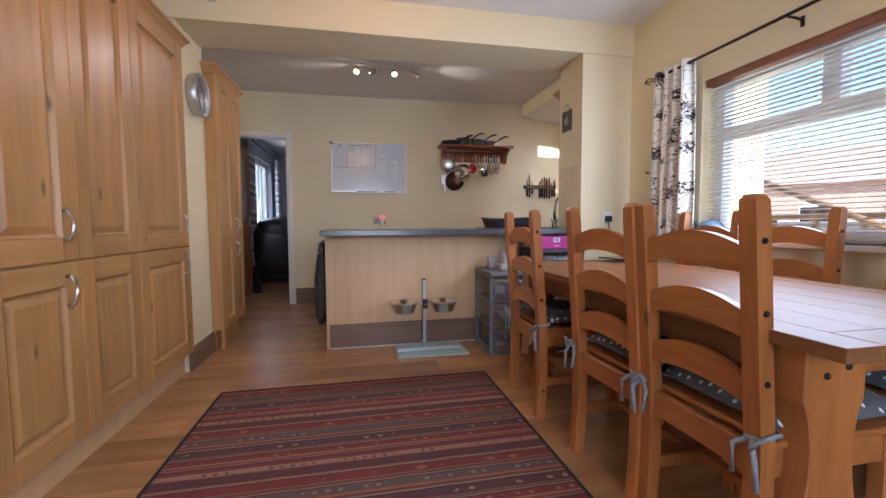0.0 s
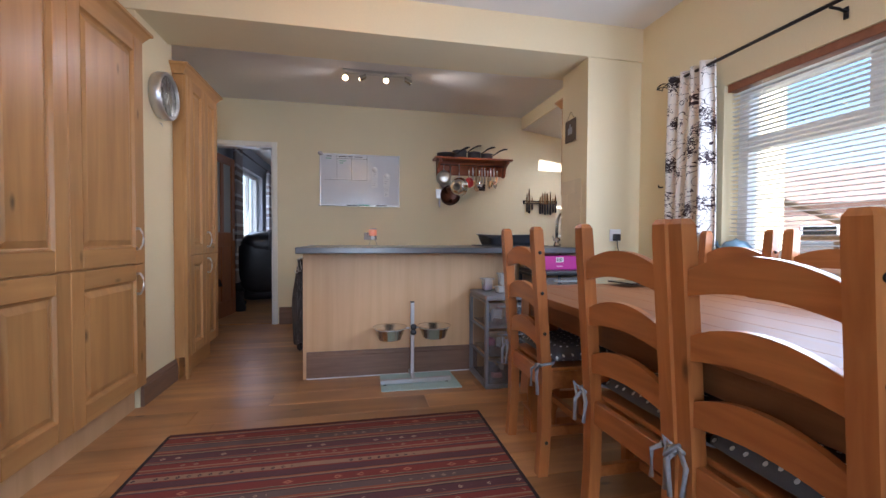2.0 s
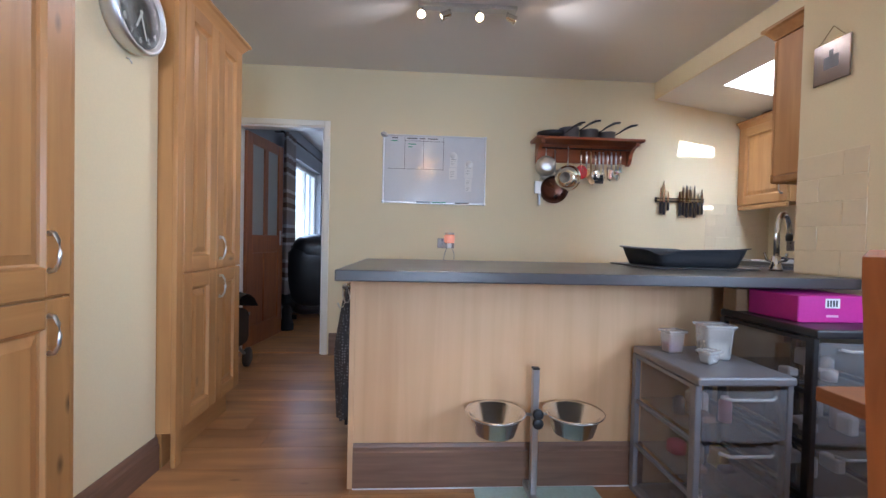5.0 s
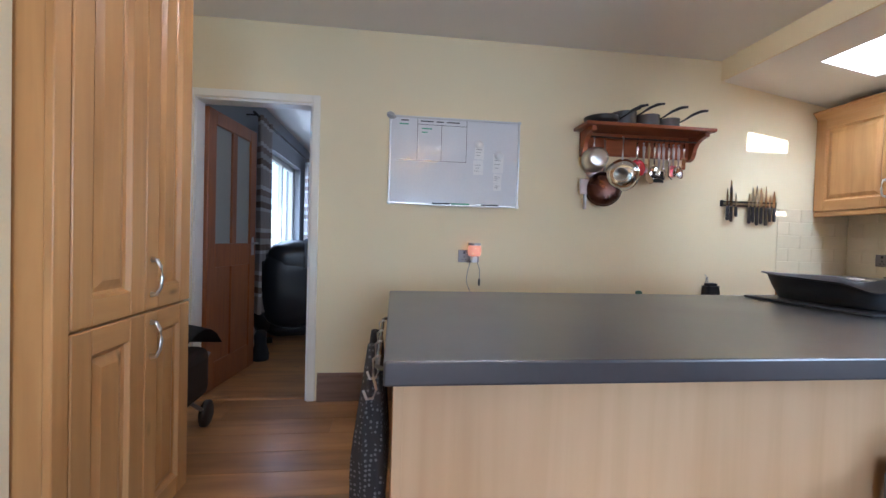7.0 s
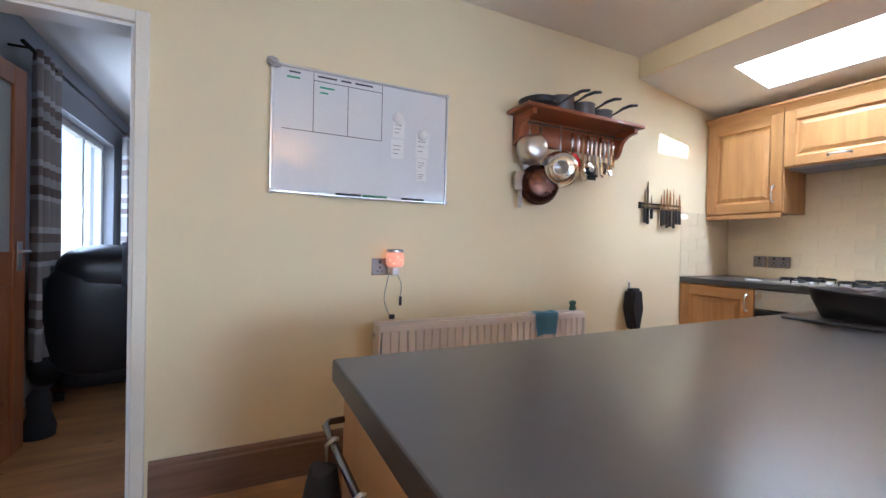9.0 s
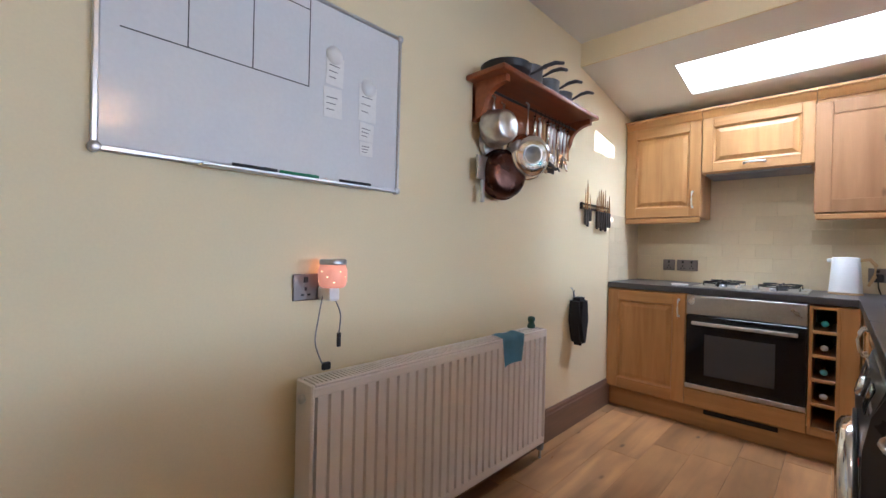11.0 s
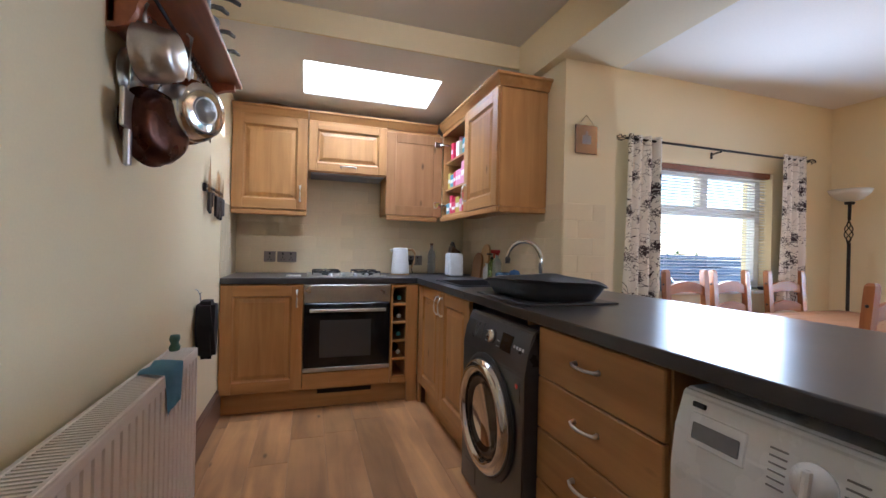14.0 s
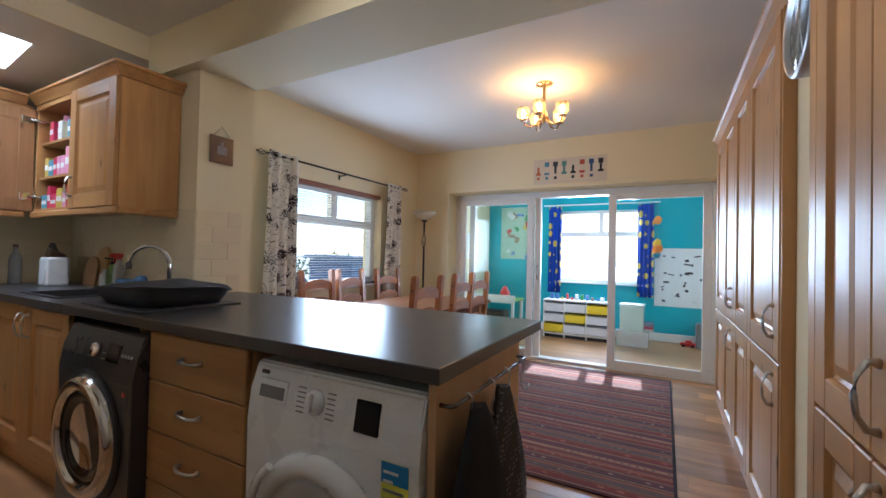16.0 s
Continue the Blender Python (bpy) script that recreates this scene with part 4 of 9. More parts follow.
def worktop():
    c = thing("worktop", (0, 0, 0), "dark slate-effect laminate worktop with a square edge", "worktop")
    z0, z1 = 0.875, 0.915
    boxpart("peninsula", (-0.255, 3.045, z0, 1.698, 3.922, z1), M["worktop"], c, 0.004, segs=2)
    bm = bmesh.new()
    sx0, sx1, sy0, sy1 = 1.97, 2.42, 3.46, 3.83
    for b in ((1.699, 3.332, sx0, 3.922), (sx1, 3.332, 3.288, 3.922), (sx0, 3.332, sx1, sy0), (sx0, sy1, sx1, 3.922)):
        box(bm, b[0], b[1], z0, b[2], b[3], z1)
    part("sink_run", bm, M["worktop"], c)
    boxpart("hob_run", (2.668, 3.923, z0, 3.288, 5.247, z1), M["worktop"], c, 0.003, segs=2)
    bm = bmesh.new()
    for b in ((sx0 - 0.02, sy0 - 0.02, sx0 + 0.008, sy1 + 0.02), (sx1 - 0.008, sy0 - 0.02, sx1 + 0.02, sy1 + 0.02), (sx0 + 0.008, sy0 - 0.02, sx1 - 0.008, sy0 + 0.008), (sx0 + 0.008, sy1 - 0.008, sx1 - 0.008, sy1 + 0.02)):
        box(bm, b[0], b[1], z1, b[2], b[3], z1 + 0.006, bevel=0.002)
    t = 0.008
    box(bm, sx0, sy0, 0.73, sx1, sy1, 0.738)
    for b in ((sx0, sy0, sx0 + t, sy1), (sx1 - t, sy0, sx1, sy1), (sx0 + t, sy0, sx1 - t, sy0 + t), (sx0 + t, sy1 - t, sx1 - t, sy1)):
        box(bm, b[0], b[1], 0.738, b[2], b[3], z1)
    s = single("kitchen_sink", bm, M["charcoal"], "black composite sink set into the worktop", "sink")
    bm = bmesh.new()
    lathe(bm, [(0.0, 0.739), (0.04, 0.739), (0.042, 0.742), (0.0, 0.743)], at=((sx0 + sx1) / 2, (sy0 + sy1) / 2, 0), seg=20)
    part("drain", bm, M["polished"], s, "steel sink drain")


worktop()


def peninsula():
    c = thing("peninsula_panel", (0, 0, 0), "pale oak back panel closing the peninsula, with dark skirting", "cabinet panel")
    boxpart("back_panel", (-0.232, 3.285, 0.0, 1.13, 3.305, 0.874), M["beech"], c, 0.001)
    boxpart("end_panel", (-0.238, 3.28, 0.0, -0.216, 3.90, 0.874), M["beech"], c, 0.001)
    boxpart("inner_panel", (1.112, 3.306, 0.0, 1.130, 3.87, 0.874), M["beech"], c, 0.001)
    boxpart("recess_back", (1.131, 3.36, 0.0, 1.698, 3.375, 0.874), M["beech"], c, 0.001)
    bm = bmesh.new()
    prof = [(0, 0.010), (-0.018, 0.010), (-0.018, 0.155), (-0.013, 0.161), (-0.013, 0.175), (-0.007, 0.188), (0, 0.188)]
    prism(bm, [(3.285 + p, q) for p, q in prof], "x", -0.215, 1.0)
    part("skirting", bm, M["skirt"], c, "grey-brown wood-effect skirting")
    boxpart("sealant_bead", (-0.215, 3.270, 0.0, 1.0, 3.285, 0.010), M["upvc"], c, 0.003, "pale sealant bead along the floor")


peninsula()


# ---- dining furniture ----
def dining_chair():
    """Ladder-back chair that faces +x, its origin on the floor at the middle of the seat's back edge."""
    c = thing("dining_chair", (0, 0, 0), "waxed pine ladder-back dining chair with a tie-on cushion", "chair", "chairs round the table")
    w = 0.205
    H = 1.025
    def post_x(z):
        return -0.045 * max(0.0, (z - 0.42)) / 0.6
    for s in (-1, 1):
        bm = bmesh.new()
        rings = []
        for z in (0.0, 0.20, 0.42, 0.60, 0.80, 0.975, 1.012, H):
            x = post_x(z) - (0.012 if z == 0 else 0)
            t = 0.021 if z < 1.0 else (0.020 if z < 1.02 else 0.013)
            rings.append([bm.verts.new((x + a * t, s * (w - 0.0225) + b * t * 1.05, z)) for a, b in ((-1, -1), (1, -1), (1, 1), (-1, 1))])
        for p, q in zip(rings, rings[1:]):
            for k in range(4):
                bm.faces.new((p[k], p[(k + 1) % 4], q[(k + 1) % 4], q[k]))
        bm.faces.new(rings[0][::-1]), bm.faces.new(rings[-1])
        post = part("back_leg", bm, M["corona"], c)
        for z in (0.92, 0.755, 0.59, 0.14):
            bm = bmesh.new()
            lathe(bm, [(0.007, 0.0), (0.008, 0.002), (0.006, 0.005), (0.0, 0.006)], at=(post_x(z), s * (w - 0.0005), z), seg=10, m=pose(0, 0, 0, -90 * s, 0, 0))
            part("stud", bm, M["iron"], post, "dark iron stud")
        boxpart("front_leg", (0.365, s * (w - 0.022) - 0.021, 0, 0.407, s * (w - 0.022) + 0.021, 0.43), M["corona"], c, 0.004)
        boxpart("side_rail", (0.02, s * (w - 0.022) - 0.011, 0.355, 0.366, s * (w - 0.022) + 0.011, 0.43), M["corona_y"], c, 0.002)
        boxpart("stretcher", (0.02, s * (w - 0.022) - 0.010, 0.16, 0.366, s * (w - 0.022) + 0.010, 0.20), M["corona_y"], c, 0.002)
    for z in (0.90, 0.745, 0.585):
        bm = bmesh.new()
        n = 10
        top, bot = [], []
        for i in range(n + 1):
            u = -1 + 2 * i / n
            top.append((u * (w - 0.044), z + 0.042 - 0.038 * u * u))
            bot.append((u * (w - 0.044), z - 0.045 - 0.022 * u * u + 0.008))
        out = top + bot[::-1]
        x = post_x(z)
        prism(bm, out, "x", x - 0.010, x + 0.010)
        bmesh.ops.bevel(bm, geom=bm.edges[:], offset=0.002, segments=1, affect="EDGES")
        part("ladder_slat", bm, M["corona_y"], c)
    boxpart("rear_rail", (-0.011, -w + 0.044, 0.355, 0.011, w - 0.044, 0.43), M["corona_y"], c, 0.002)
    boxpart("front_rail", (0.375, -w + 0.044, 0.355, 0.397, w - 0.044, 0.43), M["corona_y"], c, 0.002)
    boxpart("stretcher", (0.18, -w + 0.03, 0.17, 0.205, w - 0.03, 0.20), M["corona_y"], c, 0.002)
    boxpart("seat", (0.022, -w + 0.002, 0.43, 0.43, w - 0.002, 0.448), M["corona_y"], c, 0.006, segs=2)
    return c


chair0 = dining_chair()
CHAIRS = [(0.932, 1.012, 0.0), (0.918, 1.42, 1.0), (0.889, 2.09, -1.4), (1.955, 2.075, 180.0), (1.965, 1.62, 183.0), (1.955, 1.03, 178.0)]
chair0.matrix_basis = pose(CHAIRS[0][0], CHAIRS[0][1], 0, 0, 0, CHAIRS[0][2])
for x, y, r in CHAIRS[1:]:
    copy_thing(chair0, pose(x, y, 0, 0, 0, r))


def dotted_cloth(name, base, dot, scale=24, size=0.15, flat=(1, 1, 0.0)):
    m = mat(name, base, 0.85, var=0.1, scale=6, fine=260, bump=0.3)
    nt = m.node_tree
    n, l = nt.nodes, nt.links
    b = n["Principled BSDF"]
    src = b.inputs["Base Color"].links[0].from_socket
    tc, mp, vo = n.new("ShaderNodeTexCoord"), n.new("ShaderNodeMapping"), n.new("ShaderNodeTexVoronoi")
    mp.inputs["Scale"].default_value = flat
    vo.voronoi_dimensions = "2D" if flat[2] == 0 else "3D"
    vo.inputs["Scale"].default_value, vo.inputs["Randomness"].default_value = scale, 0.35
    l.new(tc.outputs["Object"], mp.inputs[0])
    l.new(mp.outputs[0], vo.inputs["Vector"])
    lt, mx = n.new("ShaderNodeMath"), n.new("ShaderNodeMix")
    lt.operation, mx.data_type = "LESS_THAN", "RGBA"
    lt.inputs[1].default_value = size
    l.new(vo.outputs["Distance"], lt.inputs[0])
    l.new(lt.outputs[0], mx.inputs["Factor"])
    l.new(src, mx.inputs["A"])
    mx.inputs["B"].default_value = (*dot, 1)
    l.new(mx.outputs["Result"], b.inputs["Base Color"])
    return m


M["cushion"] = dotted_cloth("grey_spotted_cotton", (0.105, 0.105, 0.115), (0.75, 0.75, 0.74), 26, 0.13)
M["speckled"] = dotted_cloth("grey_speckled_cotton", (0.040, 0.037, 0.038), (0.17, 0.165, 0.16), 75, 0.30, (1, 1, 1))
M["ties"] = mat("pale_grey_ribbon", (0.28, 0.29, 0.32), 0.8, var=0.15)


def seat_cushion():
    c = thing("seat_cushion", (0, 0, 0), "grey cotton seat cushion with white spots, tied on", "cushion", "cushions on the chairs")
    bm = bmesh.new()
    n = 14
    grid = {}
    for side in (0, 1):
        for i in range(n + 1):
            for j in range(n + 1):
                u, v = -1 + 2 * i / n, -1 + 2 * j / n
                e = max(abs(u), abs(v))
                h = 0.045 * (1 - e ** 6) + 0.004 * math.sin(5 * u + 2 * v) * (1 - e * e)
                k = 1 - 0.05 * (u * u * v * v)
                if side == 1 and e >= 1:
                    grid[1, i, j] = grid[0, i, j]
                else:
                    grid[side, i, j] = bm.verts.new((0.238 + 0.212 * u * k, 0.204 * v * k, 0.474 + (h + 0.002 if side == 0 else -0.022 * (1 - e ** 6))))
    for side in (0, 1):
        for i in range(n):
            for j in range(n):
                f = bm.faces.new((grid[side, i, j], grid[side, i + 1, j], grid[side, i + 1, j + 1], grid[side, i, j + 1]))
                f.smooth = True
    part("pad", bm, M["cushion"], c)
    for s in (-1, 1):
        bm = bmesh.new()
        y = s * 0.183
        tube(bm, [(0.05, y * 0.9, 0.47), (0.02, y + s * 0.03, 0.468), (-0.03, y + s * 0.028, 0.46), (-0.034, y - s * 0.01, 0.455)], 0.006)
        tube(bm, [(-0.032, y + s * 0.02, 0.455), (-0.045, y + s * 0.045, 0.475), (-0.05, y + s * 0.02, 0.44), (-0.036, y + s * 0.01, 0.452)], 0.006)
        tube(bm, [(-0.036, y, 0.455), (-0.046, y - s * 0.03, 0.43), (-0.05, y - s * 0.025, 0.36)], 0.0065)
        tube(bm, [(-0.036, y + s * 0.01, 0.455), (-0.05, y + s * 0.03, 0.42), (-0.047, y + s * 0.035, 0.345)], 0.0065)
        part("ribbon_tie", bm, M["ties"], c, "grey ribbon tied in a bow")
    return c


cush0 = seat_cushion()
cush0.matrix_basis = pose(CHAIRS[0][0], CHAIRS[0][1], 0.003, 0, 0, CHAIRS[0][2])
for x, y, r in CHAIRS[1:]:
    copy_thing(cush0, pose(x, y, 0.003, 0, 0, r))


def dining_table():
    c = thing("dining_table", (1.372, 1.555, 0), "long waxed pine dining table on heavy shaped trestles", "table")
    L, W, zt = 0.90, 0.455, 0.72
    boxpart("underboard", (-W + 0.10, -L + 0.10, zt - 0.03, W - 0.10, L - 0.10, zt - 0.006), M["mahog"], c, 0)
    pw = (2 * W - 0.20) / 5
    for i in range(5):
        boxpart("top_plank", (-W + 0.1004 + pw * i, -L + 0.1015, zt - 0.0058, -W + 0.0996 + pw * (i + 1), L - 0.1015, zt), M["tabletop"], c, 0.001)
    for s in (-1, 1):
        e0, e1 = sorted((s * (L - 0.098), s * L))
        boxpart("end_board", (-W + 0.10, e0, zt - 0.031, W - 0.10, e1, zt + 0.0005), M["tabletop_x"], c, 0.0015)
        a0, a1 = sorted((s * (W - 0.098), s * W))
        boxpart("edge_board", (a0, -L, zt - 0.031, a1, L, zt + 0.0005), M["tabletop"], c, 0.0015)
        boxpart("apron", (min(s * (W - 0.07), s * (W - 0.045)), -L + 0.22, zt - 0.12, max(s * (W - 0.07), s * (W - 0.045)), L - 0.22, zt - 0.032), M["tabletop"], c, 0.002)
        boxpart("end_apron", (-W + 0.071, min(s * (L - 0.165), s * (L - 0.145)), zt - 0.12, W - 0.071, max(s * (L - 0.165), s * (L - 0.145)), zt - 0.032), M["corona_y"], c, 0.002)
    for sy in (-1, 1):
        for sx in (-1, 1):
            bm = bmesh.new()
            prof = [(0.068, 0.0), (0.068, 0.10), (0.082, 0.13), (0.088, 0.20), (0.084, 0.27), (0.064, 0.38), (0.060, 0.45), (0.070, 0.52), (0.086, 0.565), (0.086, zt - 0.033)]
            rings = []
            cx, cy = sx * (W - 0.132), sy * (L - 0.155)
            for r, z in prof:
                rings.append([bm.verts.new((cx + a * r, cy + b * 0.052, z)) for a, b in ((-1, -1), (1, -1), (1, 1), (-1, 1))])
            for p, q in zip(rings, rings[1:]):
                for k in range(4):
                    bm.faces.new((p[k], p[(k + 1) % 4], q[(k + 1) % 4], q[k]))
            bm.faces.new(rings[0][::-1]), bm.faces.new(rings[-1])
            bmesh.ops.bevel(bm, geom=bm.edges[:], offset=0.004, segments=1, affect="EDGES")
            leg = part("leg", bm, M["corona"], c, "thick shaped plank leg")
            for dx in (-0.03, 0.03):
                bm = bmesh.new()
                lathe(bm, [(0.0075, 0), (0.0085, 0.003), (0.006, 0.006), (0, 0.007)], at=(cx + dx, sy * (L - 0.1035), zt - 0.09 + dx * 0.3), seg=10, m=pose(0, 0, 0, -90 * sy, 0, 0))
                part("stud", bm, M["iron"], leg, "dark iron stud")
        boxpart("foot_rail", (-W + 0.06, sy * (L - 0.155) - 0.04, 0.0, W - 0.06, sy * (L - 0.155) + 0.04, 0.06), M["corona"], c, 0.006)


dining_table()


def rug():
    m = mat("woven_striped_wool", (0.2, 0.05, 0.04), 0.95, var=0.16, scale=10, fine=330, bump=0.5, bump_dist=0.003)
    nt = m.node_tree
    n, l = nt.nodes, nt.links
    b = n["Principled BSDF"]
    vm = b.inputs["Base Color"].links[0].from_node
    tc, sp = n.new("ShaderNodeTexCoord"), n.new("ShaderNodeSeparateXYZ")
    l.new(tc.outputs["Object"], sp.inputs[0])
    def math_node(op, a, bb=None, cc=None):
        k = n.new("ShaderNodeMath")
        k.operation = op
        for i, v in enumerate((a, bb, cc)):
            if v is None:
                continue
            if isinstance(v, (int, float)):
                k.inputs[i].default_value = v
            else:
                l.new(v, k.inputs[i])
        return k.outputs[0]
    wob = n.new("ShaderNodeTexNoise")
    wob.inputs["Scale"].default_value = 9
    l.new(tc.outputs["Object"], wob.inputs["Vector"])
    y = math_node("MULTIPLY_ADD", wob.outputs["Fac"], 0.010, sp.outputs["Y"])
    t = math_node("FRACT", math_node("MULTIPLY", y, 1 / 0.44))
    ramp = n.new("ShaderNodeValToRGB")
    ramp.color_ramp.interpolation = "CONSTANT"
    red, navy, plum, cream, olive, rust, grey = (0.20, 0.036, 0.032), (0.050, 0.030, 0.040), (0.105, 0.040, 0.052), (0.30, 0.19, 0.125), (0.10, 0.075, 0.055), (0.26, 0.085, 0.045), (0.125, 0.085, 0.08)
    seq = [(0.0, plum), (0.03, cream), (0.04, red), (0.055, rust), (0.075, cream), (0.09, red), (0.17, navy), (0.18, cream), (0.195, grey), (0.215, rust), (0.23, plum), (0.33, navy), (0.345, cream), (0.365, olive), (0.38, red), (0.405, cream), (0.415, rust), (0.44, grey), (0.53, navy), (0.54, cream), (0.555, red), (0.575, olive), (0.59, cream), (0.60, red), (0.70, plum), (0.72, cream), (0.74, rust), (0.76, navy), (0.77, plum), (0.86, red), (0.88, cream), (0.95, red)]
    els = ramp.color_ramp.elements
    els[0].position, els[0].color = seq[0][0], (*seq[0][1], 1)
    els[1].position, els[1].color = seq[1][0], (*seq[1][1], 1)
    for p, c in seq[2:]:
        e = els.new(p)
        e.color = (*c, 1)
    l.new(t, ramp.inputs[0])
    # woven motifs in four of the bands
    out = ramp.outputs[0]
    for centre, half, pitch, col in ((0.13, 0.024, 0.052, cream), (0.28, 0.024, 0.061, (0.38, 0.28, 0.21)), (0.485, 0.022, 0.045, (0.34, 0.25, 0.19)), (0.65, 0.030, 0.095, (0.40, 0.15, 0.09)), (0.915, 0.024, 0.04, navy)):
        dv = math_node("DIVIDE", math_node("ABSOLUTE", math_node("SUBTRACT", t, centre)), half)
        du = math_node("ABSOLUTE", math_node("MULTIPLY_ADD", math_node("FRACT", math_node("MULTIPLY", sp.outputs["X"], 1 / pitch)), 2.0, -1.0))
        s = math_node("ADD", dv, math_node("MULTIPLY", du, 2.2))
        ring = math_node("MULTIPLY", math_node("LESS_THAN", s, 1.0), math_node("GREATER_THAN", math_node("ADD", s, math_node("MULTIPLY", wob.outputs["Fac"], 0.25)), 0.55))
        fade = math_node("GREATER_THAN", wob.outputs["Fac"], 0.52)
        mx = n.new("ShaderNodeMix")
        mx.data_type = "RGBA"
        l.new(math_node("MULTIPLY", ring, fade), mx.inputs["Factor"])
        l.new(out, mx.inputs["A"])
        mx.inputs["B"].default_value = (*col, 1)
        out = mx.outputs["Result"]
    l.new(out, vm.inputs[0])
    bm = bmesh.new()
    box(bm, -0.765, 0.16, 0.0005, 0.79, 2.545, 0.009, bevel=0.003)
    r = single("rug", bm, m, "flat-woven striped rug in reds, navy and cream", "rug")
    for y0, y1 in ((2.528, 2.553), (0.152, 0.177)):
        boxpart("hem", (-0.767, y0, 0.0005, 0.792, y1, 0.0105), plain("dark_red_hem", (0.07, 0.018, 0.02), 0.95), r, 0.002)
    for x0, x1 in ((-0.772, -0.755), (0.78, 0.797)):
        boxpart("edge_binding", (x0, 0.16, 0.0005, x1, 2.545, 0.0100), plain("dark_binding", (0.025, 0.016, 0.02), 0.95), r, 0.002)


rug()

# ---- window dressings ----
def floral(name):
    """Cream cotton with a loose dark leaf print."""
    m = mat(name, (0.80, 0.76, 0.69), 0.9, var=0.05, fine=300, bump=0.2)
    nt = m.node_tree
    n, l = nt.nodes, nt.links
    b = n["Principled BSDF"]
    src = b.inputs["Base Color"].links[0].from_socket
    tc, mp = n.new("ShaderNodeTexCoord"), n.new("ShaderNodeMapping")
    mp.inputs["Scale"].default_value = (0.4, 1.0, 1.0)
    l.new(tc.outputs["Object"], mp.inputs[0])
    no, vo, n2 = n.new("ShaderNodeTexNoise"), n.new("ShaderNodeTexVoronoi"), n.new("ShaderNodeTexNoise")
    no.inputs["Scale"].default_value, no.inputs["Detail"].default_value, no.inputs["Distortion"].default_value = 9, 2, 2.2
    n2.inputs["Scale"].default_value, n2.inputs["Detail"].default_value, n2.inputs["Distortion"].default_value = 26, 3, 3.0
    vo.inputs["Scale"].default_value = 7.5
    for k in (no, vo, n2):
        l.new(mp.outputs[0], k.inputs["Vector"])
    def op(o, a, c):
        k = n.new("ShaderNodeMath")
        k.operation = o
        for i, v in enumerate((a, c)):
            if isinstance(v, float):
                k.inputs[i].default_value = v
            else:
                l.new(v, k.inputs[i])
        return k.outputs[0]
    blob = op("LESS_THAN", op("ADD", vo.outputs["Distance"], op("MULTIPLY", n2.outputs["Fac"], 0.85)), 0.76)
    vein = op("LESS_THAN", op("ABSOLUTE", op("SUBTRACT", no.outputs["Fac"], 0.5), 0.0), 0.011)
    holes = op("GREATER_THAN", n2.outputs["Fac"], 0.42)
    ink = op("MAXIMUM", op("MULTIPLY", blob, holes), vein)
    mx = n.new("ShaderNodeMix")
    mx.data_type = "RGBA"
    l.new(ink, mx.inputs["Factor"])
    l.new(src, mx.inputs["A"])
    mx.inputs["B"].default_value = (0.045, 0.03, 0.035, 1)
    l.new(mx.outputs["Result"], b.inputs["Base Color"])
    b.inputs["Transmission Weight"].default_value = 0.0
    return m


def cloth_sheet(bm, path, z0, z1, folds, depth, normal, thick=0.004, rows=10, flare=0.0):
    """A hanging pleated cloth between two plan points."""
    a, b = Vector((*path[0], 0)), Vector((*path[1], 0))
    nv = Vector((*normal, 0))
    n = folds * 8
    grid = []
    for side in (0, 1):
        g = []
        for j in range(rows + 1):
            v = j / rows
            row = []
            for i in range(n + 1):
                u = i / n
                w = math.sin(u * folds * 2 * math.pi + 0.6 * math.sin(3 * v + u * 4)) * depth * (0.75 + 0.25 * v)
                w += 0.25 * depth * math.sin(u * folds * 4.6 + 1.3)
                p = a.lerp(b, 0.5 + (u - 0.5) * (1 + flare * v)) + nv * (w + side * thick)
                row.append(bm.verts.new((p.x, p.y, z1 + (z0 - z1) * v)))
            g.append(row)
        grid.append(g)
    for side in (0, 1):
        for j in range(rows):
            for i in range(n):
                f = bm.faces.new((grid[side][j][i], grid[side][j][i + 1], grid[side][j + 1][i + 1], grid[side][j + 1][i]))
                f.smooth = True
    f0, f1 = grid
    for j in range(rows):
        for i in (0, n):
            bm.faces.new((f0[j][i], f0[j + 1][i], f1[j + 1][i], f1[j][i]))
    for i in range(n):
        for j in (0, rows):
            bm.faces.new((f0[j][i], f0[j][i + 1], f1[j][i + 1], f1[j][i]))


M["floral"] = floral("cream_floral_cotton")
for y0, y1 in ((2.27, 2.585), (0.745, 1.02)):
    bm = bmesh.new()
    cloth_sheet(bm, ((2.03, y0), (2.03, y1)), 0.72, 1.975, 4, 0.034, (1, 0), rows=16, flare=0.10)
    single("curtain", bm, M["floral"], "cream cotton curtain with a dark leaf print", "curtain", "dining window curtains")


